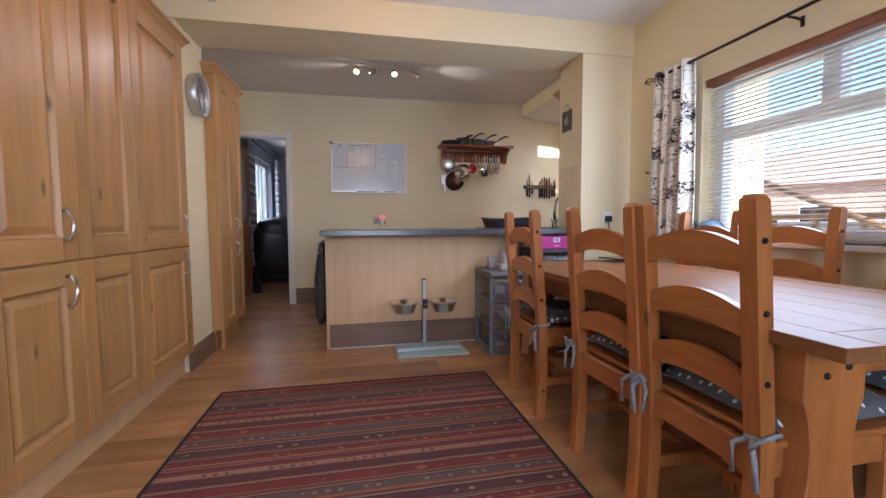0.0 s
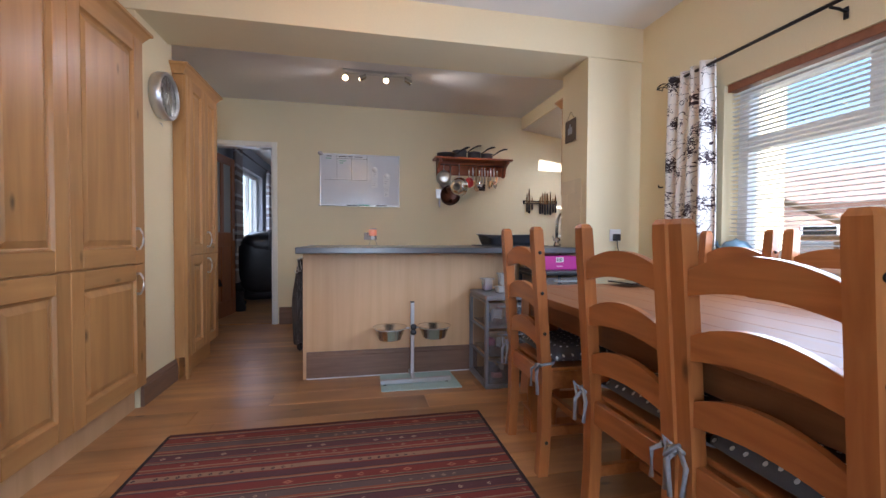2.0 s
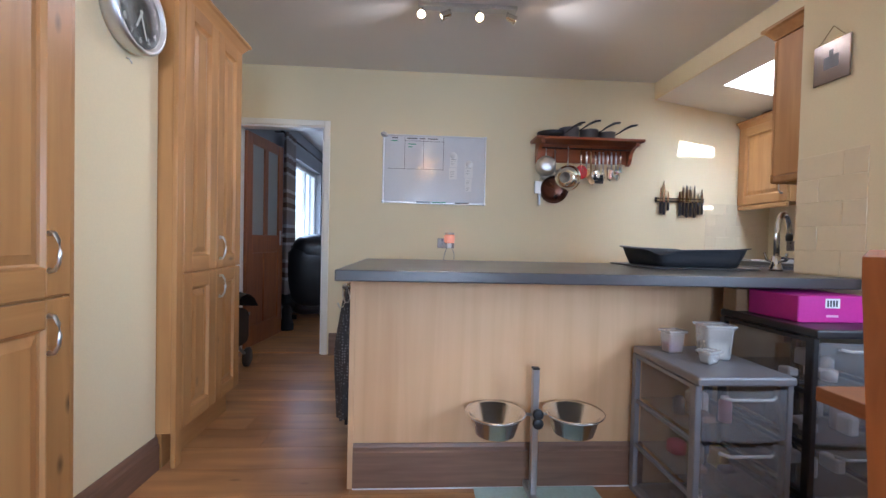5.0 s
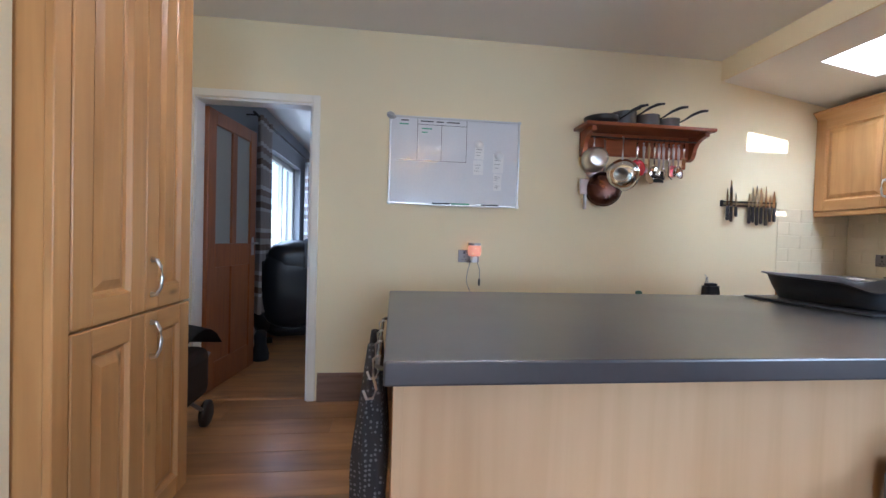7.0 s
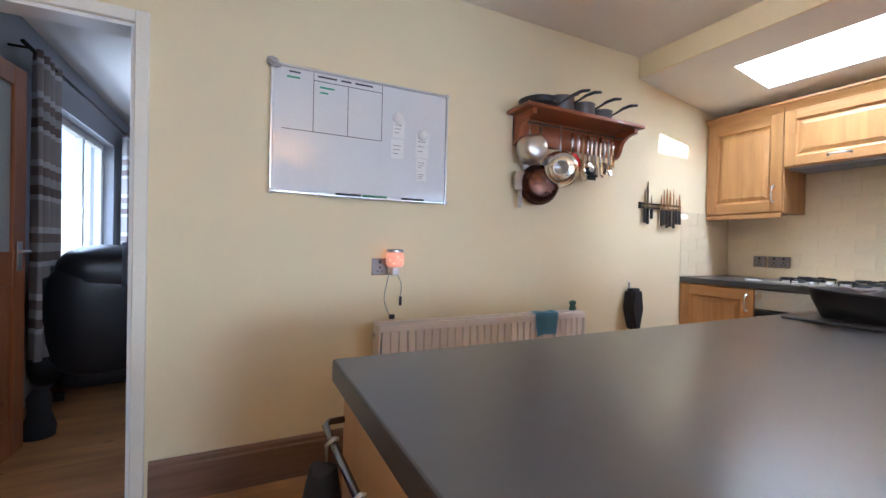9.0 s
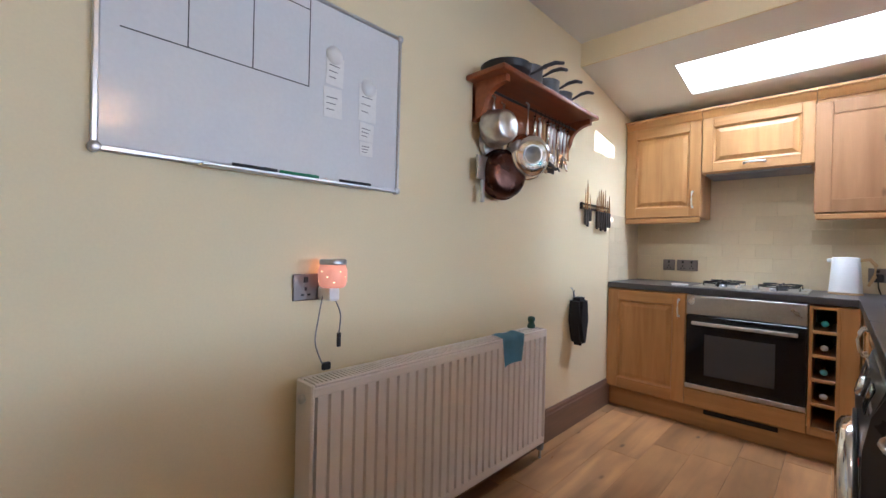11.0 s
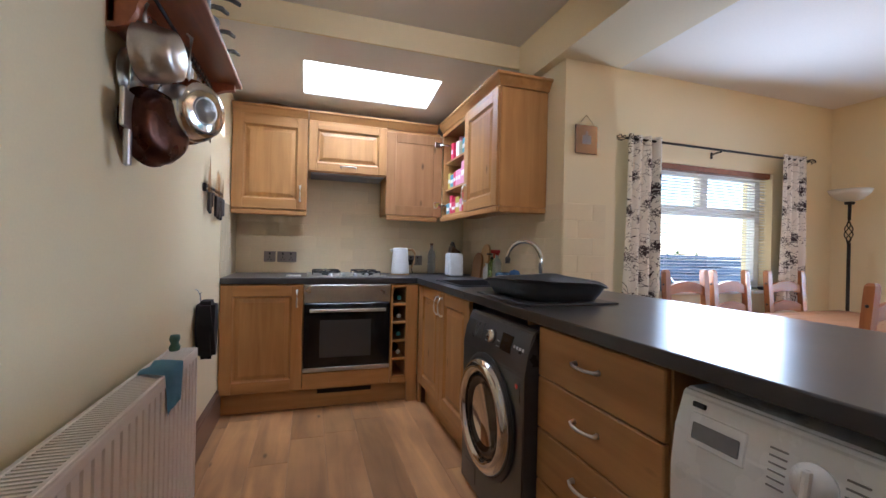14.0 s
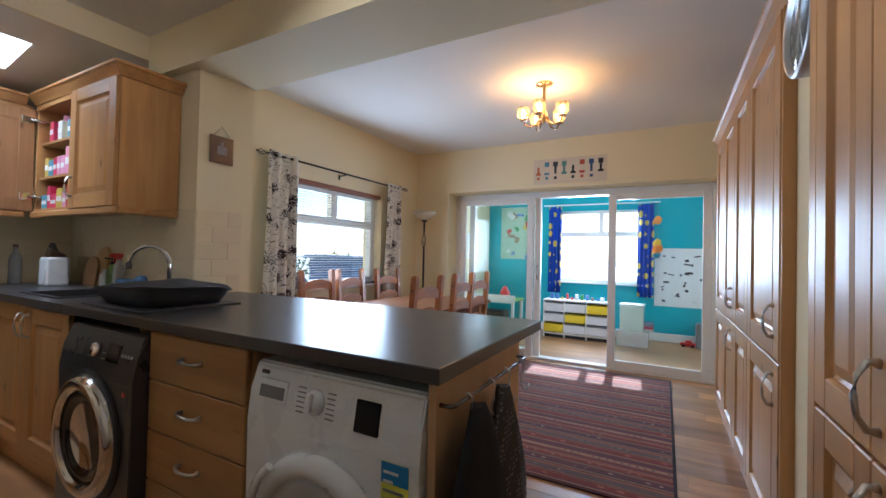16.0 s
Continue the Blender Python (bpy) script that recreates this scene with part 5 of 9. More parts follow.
def curtain_rod():
    c = thing("curtain_rod", (2.03, 1.67, 1.945), "black iron curtain rod with cage finials", "curtain rod")
    bm = bmesh.new()
    tube(bm, [(0, -0.95, 0), (0, 0.93, 0)], 0.009)
    part("rod", bm, M["iron"], c)
    for s, y in ((-1, -0.95), (1, 0.93)):
        bm = bmesh.new()
        for k in range(4):
            a = k * math.pi / 2
            tube(bm, [(0.004 * math.cos(a + 0.5 * i) + 0.022 * math.sin(math.pi * i / 6) * math.cos(a + 0.5 * i), y + s * 0.095 * i / 6, 0.022 * math.sin(math.pi * i / 6) * math.sin(a + 0.5 * i)) for i in range(7)], 0.0028, seg=5)
        part("finial", bm, M["iron"], c, "twisted cage finial")
    for y in (-0.80, 0.03, 0.80):
        bm = bmesh.new()
        tube(bm, [(0.0, y, -0.012), (0.04, y, -0.012), (0.085, y, -0.02)], 0.006)
        box(bm, 0.080, y - 0.009, -0.05, 0.088, y + 0.009, 0.0, bevel=0.002)
        part("bracket", bm, M["iron"], c)


curtain_rod()


def venetian(name, horizontal_axis, centre, width, z0, z1, pitch, tilt, slat_w, label, rail_mat, group=""):
    """Slatted blind. Its slats run along one axis and turn by tilt degrees."""
    c = thing(name, centre, label, "blind", group, rz=0 if horizontal_axis == "x" else 90)
    bm = bmesh.new()
    k = slat_w / 2
    pts = [(-k, -0.0012), (-k * 0.5, 0.0006), (0, 0.0014), (k * 0.5, 0.0006), (k, -0.0012)]
    ca, sa = math.cos(radians(tilt)), math.sin(radians(tilt))
    rot = [(p * ca - q * sa, p * sa + q * ca) for p, q in pts]
    prism(bm, rot + [(p, q - 0.0012) for p, q in rot[::-1]], "x", -width / 2, width / 2)
    me = finish(bm, "slat", M["blind"])
    z = z0 + 0.03
    while z < z1 - 0.06:
        ob = new("slat", me)
        ob.parent = c
        ob.location = (0, 0, z - centre[2])
        z += pitch
    boxpart("head_rail", (-width / 2 - 0.01, -0.035, z1 - 0.055 - centre[2], width / 2 + 0.01, 0.03, z1 - centre[2]), rail_mat, c, 0.003)
    boxpart("bottom_rail", (-width / 2, -0.014, z0 - centre[2], width / 2, 0.014, z0 + 0.014 - centre[2]), M["blind"], c, 0.003)
    for x in (-width * 0.36, width * 0.36):
        for y in (-k, k):
            bm = bmesh.new()
            tube(bm, [(x, y, z0 + 0.01 - centre[2]), (x, y, z1 - 0.05 - centre[2])], 0.0011, seg=4)
            part("cord", bm, M["blind"], c)
    return c


venetian("venetian_blind", "y", (2.165, 1.64, 1.34), 1.25, 0.875, 1.845, 0.0235, 8, 0.024, "white slatted venetian blind under a brown wooden pelmet", M["blindwood"])
venetian("venetian_blind", "x", (0.19, -2.19, 1.22), 1.26, 0.83, 1.60, 0.026, 30, 0.026, "white slatted blind drawn over the playroom window", M["blind"])


# ---- fittings on walls and ceilings ----
def wall_clock():
    c = thing("wall_clock", (WX, 3.245, 1.855), "round silver wall clock with a black face", "clock", rz=90)
    R = pose(0, 0, 0, 90, 0, 0)
    bm = bmesh.new()
    lathe(bm, [(0.0, 0.0), (0.135, 0.0), (0.145, 0.02), (0.145, 0.06), (0.138, 0.068), (0.128, 0.066), (0.122, 0.05), (0.0, 0.05)], m=R, seg=48)
    part("case", bm, M["alu"], c)
    bm = bmesh.new()
    lathe(bm, [(0.0, 0.0505), (0.121, 0.0505), (0.121, 0.053), (0.0, 0.053)], m=R, seg=48)
    f = part("dial", bm, plain("clock_black", (0.02, 0.018, 0.018), 0.5), c, "matt black dial")
    for i in range(1, 13):
        a = radians(30 * i)
        cu = bpy.data.curves.new("numeral", "FONT")
        cu.body, cu.size, cu.extrude = str(i), 0.034, 0.0006
        cu.align_x, cu.align_y = "CENTER", "CENTER"
        cu.materials.append(M["paper"])
        ob = new("numeral", cu)
        ob.parent = f
        ob.matrix_basis = pose(0.096 * math.sin(a), -0.0545, 0.096 * math.cos(a), 90, 0, 0)
    for ang, ln, w in ((205, 0.062, 0.005), (160, 0.092, 0.0035)):
        bm = bmesh.new()
        box(bm, -w, -0.058, -0.015, w, -0.056, ln, bevel=0.0008, m=pose(0, 0, 0, 0, ang, 0))
        part("pointer", bm, M["paper"], f)
    bm = bmesh.new()
    lathe(bm, [(0.0, 0.061), (0.124, 0.061), (0.124, 0.0625), (0.0, 0.0625)], m=R, seg=48)
    part("cover_glass", bm, M["glass"], c, "clear glass cover").visible_shadow = False
    bm = bmesh.new()
    tube(bm, [(0, -0.004, -0.165), (0, -0.016, -0.17), (0.008, -0.018, -0.182), (0.014, -0.012, -0.172)], 0.0025, seg=6)
    single("cup_hook", bm, M["steel"], "small steel hook screwed into the wall", "hook").matrix_world = c.matrix_basis.copy()


wall_clock()


def spot_bar():
    c = thing("spotlight_bar", (0.31, 4.20, 2.50), "steel ceiling bar with four halogen spotlights", "ceiling light")
    boxpart("bar", (-0.31, -0.03, -0.028, 0.31, 0.03, -0.001), M["steel"], c, 0.005, segs=2)
    for x, ry, rx, lit in ((-0.285, 8, -48, 1), (-0.115, 66, 0, 1), (0.07, -6, -48, 1), (0.255, -66, 0, 1)):
        m = pose(x, 0, -0.055, rx, ry, 0)
        bm = bmesh.new()
        tube(bm, [(x, 0, -0.028), (x, 0, -0.055)], 0.007)
        lathe(bm, [(0.0, 0.012), (0.016, 0.010), (0.022, 0.0), (0.026, -0.05), (0.029, -0.055), (0.026, -0.056), (0.022, -0.045), (0.0, -0.04)], m=m, seg=20)
        h = part("spot_head", bm, M["polished"], c)
        bm = bmesh.new()
        lathe(bm, [(0.0, -0.046), (0.021, -0.048), (0.0, -0.058)], m=m, seg=16)
        part("bulb", bm, M["bulb"], h, "lit halogen bulb")
        p = Vector((0.31, 4.20, 2.50)) + m @ Vector((0, 0, -0.085))
        d = bpy.data.lights.new("spot_lamp", "SPOT")
        d.energy, d.spot_size, d.spot_blend, d.shadow_soft_size, d.color = 6.4, radians(104), 1.0, 0.03, (1.0, 0.89, 0.76)
        s = new("spot_lamp", d)
        s.matrix_world = Matrix.Translation(p) @ m.to_3x3().to_4x4()
    return c


spot_bar()


def chandelier():
    c = thing("ceiling_pendant", (0.10, 1.73, 2.47), "brass five-arm ceiling light with lit glass shades", "ceiling light")
    bm = bmesh.new()
    lathe(bm, [(0.0, 0.0), (0.062, 0.0), (0.06, -0.012), (0.02, -0.022), (0.012, -0.03), (0.012, -0.20), (0.022, -0.215), (0.03, -0.235), (0.02, -0.26), (0.012, -0.285), (0.006, -0.30), (0.0, -0.305)], seg=24)
    part("stem", bm, plain("antique_brass", (0.50, 0.36, 0.20), 0.28, 1.0), c)
    for i in range(5):
        a = radians(72 * i + 20)
        u = Vector((math.cos(a), math.sin(a), 0))
        bm = bmesh.new()
        pts = [u * r + Vector((0, 0, z)) for r, z in ((0.02, -0.25), (0.06, -0.305), (0.10, -0.325), (0.135, -0.31), (0.15, -0.275))]
        tube(bm, pts, 0.006)
        lathe(bm, [(0.0, -0.28), (0.03, -0.275), (0.032, -0.268), (0.012, -0.262), (0.0, -0.262)], at=u * 0.15, seg=16)
        arm = part("arm", bm, plain("antique_brass", (0.50, 0.36, 0.20), 0.28, 1.0), c)
        bm = bmesh.new()
        lathe(bm, [(0.024, -0.262), (0.043, -0.245), (0.046, -0.18), (0.044, -0.18), (0.041, -0.243), (0.024, -0.259)], at=u * 0.15, seg=20)
        part("shade", bm, M["shadeglass"], arm, "clear amber glass shade")
        bm = bmesh.new()
        lathe(bm, [(0.0, -0.262), (0.010, -0.255), (0.013, -0.235), (0.017, -0.215), (0.012, -0.195), (0.0, -0.188)], at=u * 0.15, seg=14)
        part("bulb", bm, M["bulb"], arm, "lit bulb")
        p = Vector((0.10, 1.73, 2.47)) + u * 0.15 + Vector((0, 0, -0.165))
        bulb_lamp("pendant_lamp", p, 0.5, 0.02, (1.0, 0.52, 0.16))


chandelier()


def whiteboard():
    c = thing("whiteboard", (-0.295, NY - 0.001, 1.345), "white magnetic wall planner board in a silver frame", "whiteboard")
    W, H = 0.91, 0.60
    boxpart("panel", (0.008, -0.012, 0.008, W - 0.008, -0.004, H - 0.008), M["board"], c, 0)
    for b in ((0, -0.018, 0, W, -0.001, 0.014), (0, -0.018, H - 0.014, W, -0.001, H), (0, -0.018, 0.014, 0.014, -0.001, H - 0.014), (W - 0.014, -0.018, 0.014, W, -0.001, H - 0.014)):
        boxpart("frame", b, M["alu"], c, 0.003)
    for x in (0, W):
        for z in (0, H):
            bm = bmesh.new()
            lathe(bm, [(0.0, 0.0), (0.013, 0.0), (0.013, 0.019), (0.011, 0.0215), (0.0, 0.0215)], at=(x + (0.008 if x == 0 else -0.008), 0, z + (0.008 if z == 0 else -0.008)), m=pose(0, 0, 0, 90, 0, 0), seg=16)
            part("corner_cap", bm, M["alu"], c)
    bm = bmesh.new()
    bmesh.ops.create_icosphere(bm, subdivisions=3, radius=0.027)
    for v in bm.verts:
        v.co = v.co * (1 + 0.7 * noise.noise(v.co * 45))
        v.co = Vector((v.co.x * 1.1 + 0.016, v.co.y * 0.45 - 0.022, v.co.z * 0.8 + H - 0.006))
    single("dust_cloth", bm, plain("grey_duster", (0.36, 0.34, 0.33), 0.9, var=0.25), "crumpled grey cloth hooked over the board's corner", "cloth", at=(-0.295, NY - 0.001, 1.345))
    boxpart("pen_tray", (0.22, -0.055, -0.004, 0.78, -0.012, 0.004), M["alu"], c, 0.002)
    ink = plain("marker_ink", (0.03, 0.03, 0.035), 0.6)
    for b in ((0.19, 0.30, 0.193, 0.585), (0.355, 0.30, 0.358, 0.55), (0.53, 0.30, 0.533, 0.585), (0.05, 0.30, 0.53, 0.303), (0.19, 0.545, 0.53, 0.548)):
        boxpart("ruled_line", (b[0], -0.0128, b[1], b[2], -0.0119, b[3]), ink, c, 0)
    green = plain("green_ink", (0.02, 0.30, 0.16), 0.6)
    for i, (x, z, w, m) in enumerate(((0.21, 0.565, 0.09, ink), (0.32, 0.565, 0.05, ink), (0.39, 0.565, 0.09, ink), (0.07, 0.54, 0.06, green), (0.22, 0.515, 0.07, green), (0.22, 0.49, 0.04, green), (0.08, 0.565, 0.05, ink))):
        boxpart("writing_bar", (x, -0.0130, z, x + w, -0.0119, z + 0.008), m, c, 0)
    for i, (x, z, w, h, r) in enumerate(((0.59, 0.33, 0.065, 0.10, 2), (0.585, 0.22, 0.07, 0.10, -2), (0.72, 0.24, 0.075, 0.13, 1), (0.725, 0.17, 0.06, 0.065, 3), (0.73, 0.115, 0.055, 0.05, -2))):
        bm = bmesh.new()
        box(bm, 0, -0.0145, 0, w, -0.0135, h, m=pose(x, 0, z, 0, r, 0))
        p = part("note", bm, M["paper"], c, "white paper note")
        for k in range(3):
            bm = bmesh.new()
            box(bm, w * 0.15, -0.0152, h * (0.25 + 0.2 * k), w * (0.55 + 0.1 * k), -0.0146, h * (0.25 + 0.2 * k) + 0.003, m=pose(x, 0, z, 0, r, 0))
            part("writing_bar", bm, M["greyplastic"], p)
    for x, z in ((0.62, 0.43), (0.76, 0.36)):
        bm = bmesh.new()
        lathe(bm, [(0.0, 0.012), (0.03, 0.012), (0.03, 0.018), (0.0, 0.019)], at=(x, 0, z), m=pose(0, 0, 0, 90, 0, 0), seg=20)
        part("magnet", bm, M["paper"], c, "round white magnet")
    for x, col, nm in ((0.30, (0.02, 0.02, 0.02), "black_pen"), (0.435, (0.02, 0.22, 0.10), "green_pen"), (0.64, (0.05, 0.05, 0.06), "black_pen")):
        bm = bmesh.new()
        tube(bm, [(0, 0, 0), (0.085, 0, 0), (0.09, 0, 0), (0.125, 0, 0)], 0.006, radii=[0.0055, 0.0055, 0.0068, 0.0062])
        single("marker_pen", bm, plain(nm, col, 0.4), "slim whiteboard marker pen on the tray", "pen", "pens on the tray", at=(-0.295 + x, NY - 0.033, 1.345 + 0.0112))


whiteboard()


def pot_shelf():
    c = thing("pot_shelf", (1.06, NY - 0.001, 1.70), "red-brown wooden pot shelf with curved brackets and hooks", "shelf")
    W, zt = 0.86, 0.232
    boxpart("top_board", (-0.05, -0.215, zt - 0.024, W + 0.04, -0.0, zt), M["shelfwood"], c, 0.006, segs=2)
    boxpart("back_board", (0.0, -0.022, 0.045, W, -0.0, zt - 0.026), M["shelfwood"], c, 0.003)
    for x in (0.0, W - 0.03):
        bm = bmesh.new()
        prof = [(0.0, zt - 0.026), (-0.19, zt - 0.026), (-0.19, zt - 0.055)]
        prof += [(-0.19 + 0.12 * math.sin(math.pi / 2 * i / 8), zt - 0.055 - 0.09 * (1 - math.cos(math.pi / 2 * i / 8))) for i in range(1, 9)]
        prof += [(-0.062, zt - 0.160), (-0.05, zt - 0.185), (-0.02, zt - 0.20), (0.0, zt - 0.20)]
        prism(bm, prof, "x", x, x + 0.03)
        part("bracket", bm, M["shelfwood"], c)
    bm = bmesh.new()
    tube(bm, [(0.03, -0.10, 0.155), (W - 0.03, -0.10, 0.155)], 0.006)
    part("hanging_rail", bm, M["iron"], c)
    ox, oy, oz = 1.06, NY - 0.001, 1.70
    # pans on top
    grey = plain("pan_grey", (0.13, 0.13, 0.135), 0.38, 0.5)
    for x, r, h, kind in ((0.10, 0.115, 0.045, 0), (0.26, 0.085, 0.085, 1), (0.44, 0.078, 0.075, 1), (0.60, 0.07, 0.06, 1)):
        t = thing("frying_pan" if kind == 0 else "saucepan", (ox + x, oy - 0.115, oz + zt), "black frying pan on the shelf" if kind == 0 else "dark grey saucepan with a long black handle on the shelf", "pan", "pans on the shelf")
        bm = bmesh.new()
        lathe(bm, [(0.0, 0.0), (r * 0.9, 0.0), (r, 0.012 if kind else 0.03), (r, h), (r + 0.003, h + 0.003), (r - 0.003, h), (r - 0.005, 0.012), (0.0, 0.006)], seg=28)
        part("body", bm, grey if kind else M["black"], t)
        bm = bmesh.new()
        a = radians(-22 if kind else -35)
        pts = [Vector((math.cos(a) * d, math.sin(a) * d, z)) for d, z in ((r, h - 0.015), (r + 0.03, h), (r + 0.08, h + 0.034), (r + 0.13, h + 0.055), (r + 0.175, h + 0.058))]
        tube(bm, pts, 0.008, radii=[0.005, 0.006, 0.009, 0.0105, 0.008])
        part("handle", bm, M["black"], t, "black curved handle")
        if kind == 0:
            bm = bmesh.new()
            pts = [Vector((math.cos(a + 0.35) * d, math.sin(a + 0.35) * d, z + 0.02)) for d, z in ((r - 0.01, h - 0.015), (r + 0.03, h), (r + 0.08, h + 0.03), (r + 0.14, h + 0.05))]
            tube(bm, pts, 0.009)
            part("handle", bm, M["black"], t, "black curved handle")
    # pans hanging below
    def hung(name, label, x, y, z, r, h, mat_, yaw, tilt, rod=True, ring_up=0.14):
        t = thing(name, (ox + x, oy + y, oz + z), label, "pan", "pans hanging from the shelf")
        m = pose(0, 0, 0, 270 + tilt, 0, 0)
        m = pose(0, 0, 0, 0, 0, yaw) @ m
        bm = bmesh.new()
        lathe(bm, [(0.0, 0.0), (r * 0.62, 0.0), (r * 0.82, 0.008), (r * 0.97, h * 0.55), (r, h), (r + 0.004, h + 0.001), (r - 0.002, h - 0.001), (r * 0.93, h * 0.5), (r * 0.60, 0.006), (0.0, 0.005)], m=m, seg=32)
        part("bowl", bm, mat_, t)
        if name == "colander":
            bm = bmesh.new()
            lathe(bm, [(r * 0.36, -0.001), (r * 0.40, -0.005), (r * 0.44, -0.001)], m=m, seg=24)
            part("base_ring", bm, M["steel"], t)
        if rod:
            bm = bmesh.new()
            rim = (m @ Vector((0, -r, h)))
            tube(bm, [rim, rim + Vector((0, 0, 0.03)), Vector((rim.x, rim.y - 0.005, ring_up)), Vector((rim.x, rim.y + 0.01, ring_up + 0.012))], 0.006, radii=[0.008, 0.006, 0.006, 0.004])
            part("handle", bm, M["steel"], t)
        return t
    hung("saucepan", "brushed steel saucepan hanging from a hook", 0.065, -0.165, 0.0, 0.085, 0.10, M["steel"], -8, 0, ring_up=0.15)
    hung("colander", "polished steel bowl colander hanging from the rail", 0.205, -0.205, -0.115, 0.108, 0.085, M["polished"], -36, 4, ring_up=0.26)
    hung("copper_pan", "dark copper-coloured pan hanging low on the wall", 0.135, -0.125, -0.20, 0.120, 0.07, M["copper"], -22, 0, ring_up=0.34)
    hung("steel_lid", "steel pan lid hanging behind the pans", 0.125, -0.035, -0.055, 0.075, 0.025, M["steel"], 0, 0, ring_up=0.2)
    # grater and masher
    t = thing("box_grater", (ox + 0.035, oy - 0.045, oz - 0.19), "small steel grater with a long handle", "grater", "utensils hanging from the shelf")
    boxpart("plate", (-0.045, -0.006, -0.05, 0.035, 0.006, 0.06), M["steel"], t, 0.003)
    boxpart("handle", (-0.012, -0.010, -0.155, 0.008, 0.008, -0.05), M["alu"], t, 0.004)
    bm = bmesh.new()
    tube(bm, [(0, 0, 0.06), (0.004, -0.002, 0.13), (0.0, 0.0, 0.19)], 0.002, seg=5)
    part("wire_loop", bm, M["steel"], t)
    kinds = [("serving_spoon", 0.335, (0.60, 0.015, 0.02), 0.17, 0.040), ("slotted_turner", 0.385, None, 0.19, 0.026), ("wooden_spoon", 0.425, (0.45, 0.28, 0.13), 0.25, 0.030), ("ladle", 0.465, None, 0.21, 0.030), ("black_turner", 0.50, (0.02, 0.02, 0.02), 0.24, 0.032), ("whisk", 0.535, None, 0.22, 0.020), ("masher", 0.575, (0.02, 0.02, 0.022), 0.27, 0.036), ("serving_fork", 0.61, None, 0.19, 0.018), ("ladle", 0.65, None, 0.20, 0.030), ("peeler", 0.69, None, 0.13, 0.012)]
    for i, (nm, x, col, ln, w) in enumerate(kinds):
        x, ln, w = x + 0.045, ln * 1.3, w * 1.25
        t = thing(nm, (ox + x, oy - 0.10, oz + 0.15), "kitchen utensil hanging from an iron hook" if col is None else "coloured kitchen utensil hanging from an iron hook", "utensil", "utensils hanging from the shelf")
        bm = bmesh.new()
        tube(bm, [(0, 0.0, 0.010), (0, -0.010, 0.014), (0, -0.013, 0.004), (0, -0.006, -0.016), (0, 0.004, -0.022)], 0.0022, seg=5)
        part("hook", bm, M["iron"], t)
        bm = bmesh.new()
        tube(bm, [(0, 0, -0.02), (0, -0.004, -0.05), (0.003, -0.002, -ln * 0.7)], 0.007, radii=[0.009, 0.010, 0.005])
        part("handle", bm, (M["steel"] if i % 3 else M["polished"]) if nm != "wooden_spoon" else plain("spoon_wood", (0.45, 0.28, 0.13), 0.6), t)
        hm = M["polished"] if col is None else plain("utensil_%d" % i, col, 0.35)
        bm = bmesh.new()
        if nm in ("ladle", "serving_spoon", "wooden_spoon"):
            lathe(bm, [(0.0, -0.012), (w * 0.5, -0.009), (w * 0.9, -0.002), (w, 0.004), (w * 0.85, 0.0), (0.0, -0.007)], at=(0.004, -0.008, -ln * 0.7 - w * 0.9), seg=18, m=pose(0, 0, 0, 80, 0, 15 * (i % 3 - 1)), sy=1.3)
        elif nm == "whisk":
            for k in range(4):
                a = k * math.pi / 4
                tube(bm, [(0.02 * math.sin(math.pi * j / 8) * math.cos(a) * (1 if j < 9 else -1), 0.02 * math.sin(math.pi * j / 8) * math.sin(a), -ln * 0.6 - 0.09 * math.sin(math.pi * j / 16)) for j in range(17)], 0.0014, seg=4)
        elif nm == "masher":
            box(bm, -w, -0.03, -ln * 0.7 - 0.03, w, 0.03, -ln * 0.7 - 0.018, bevel=0.003, m=pose(0, 0, 0, 0, 18, 0))
            tube(bm, [(0, 0, -ln * 0.68), (w * 0.7, 0, -ln * 0.7 - 0.02)], 0.004)
        else:
            box(bm, -w, -0.006, -ln * 0.7 - 0.075, w, -0.003, -ln * 0.7 + 0.005, bevel=0.001)
        part("head", bm, hm, t)


pot_shelf()


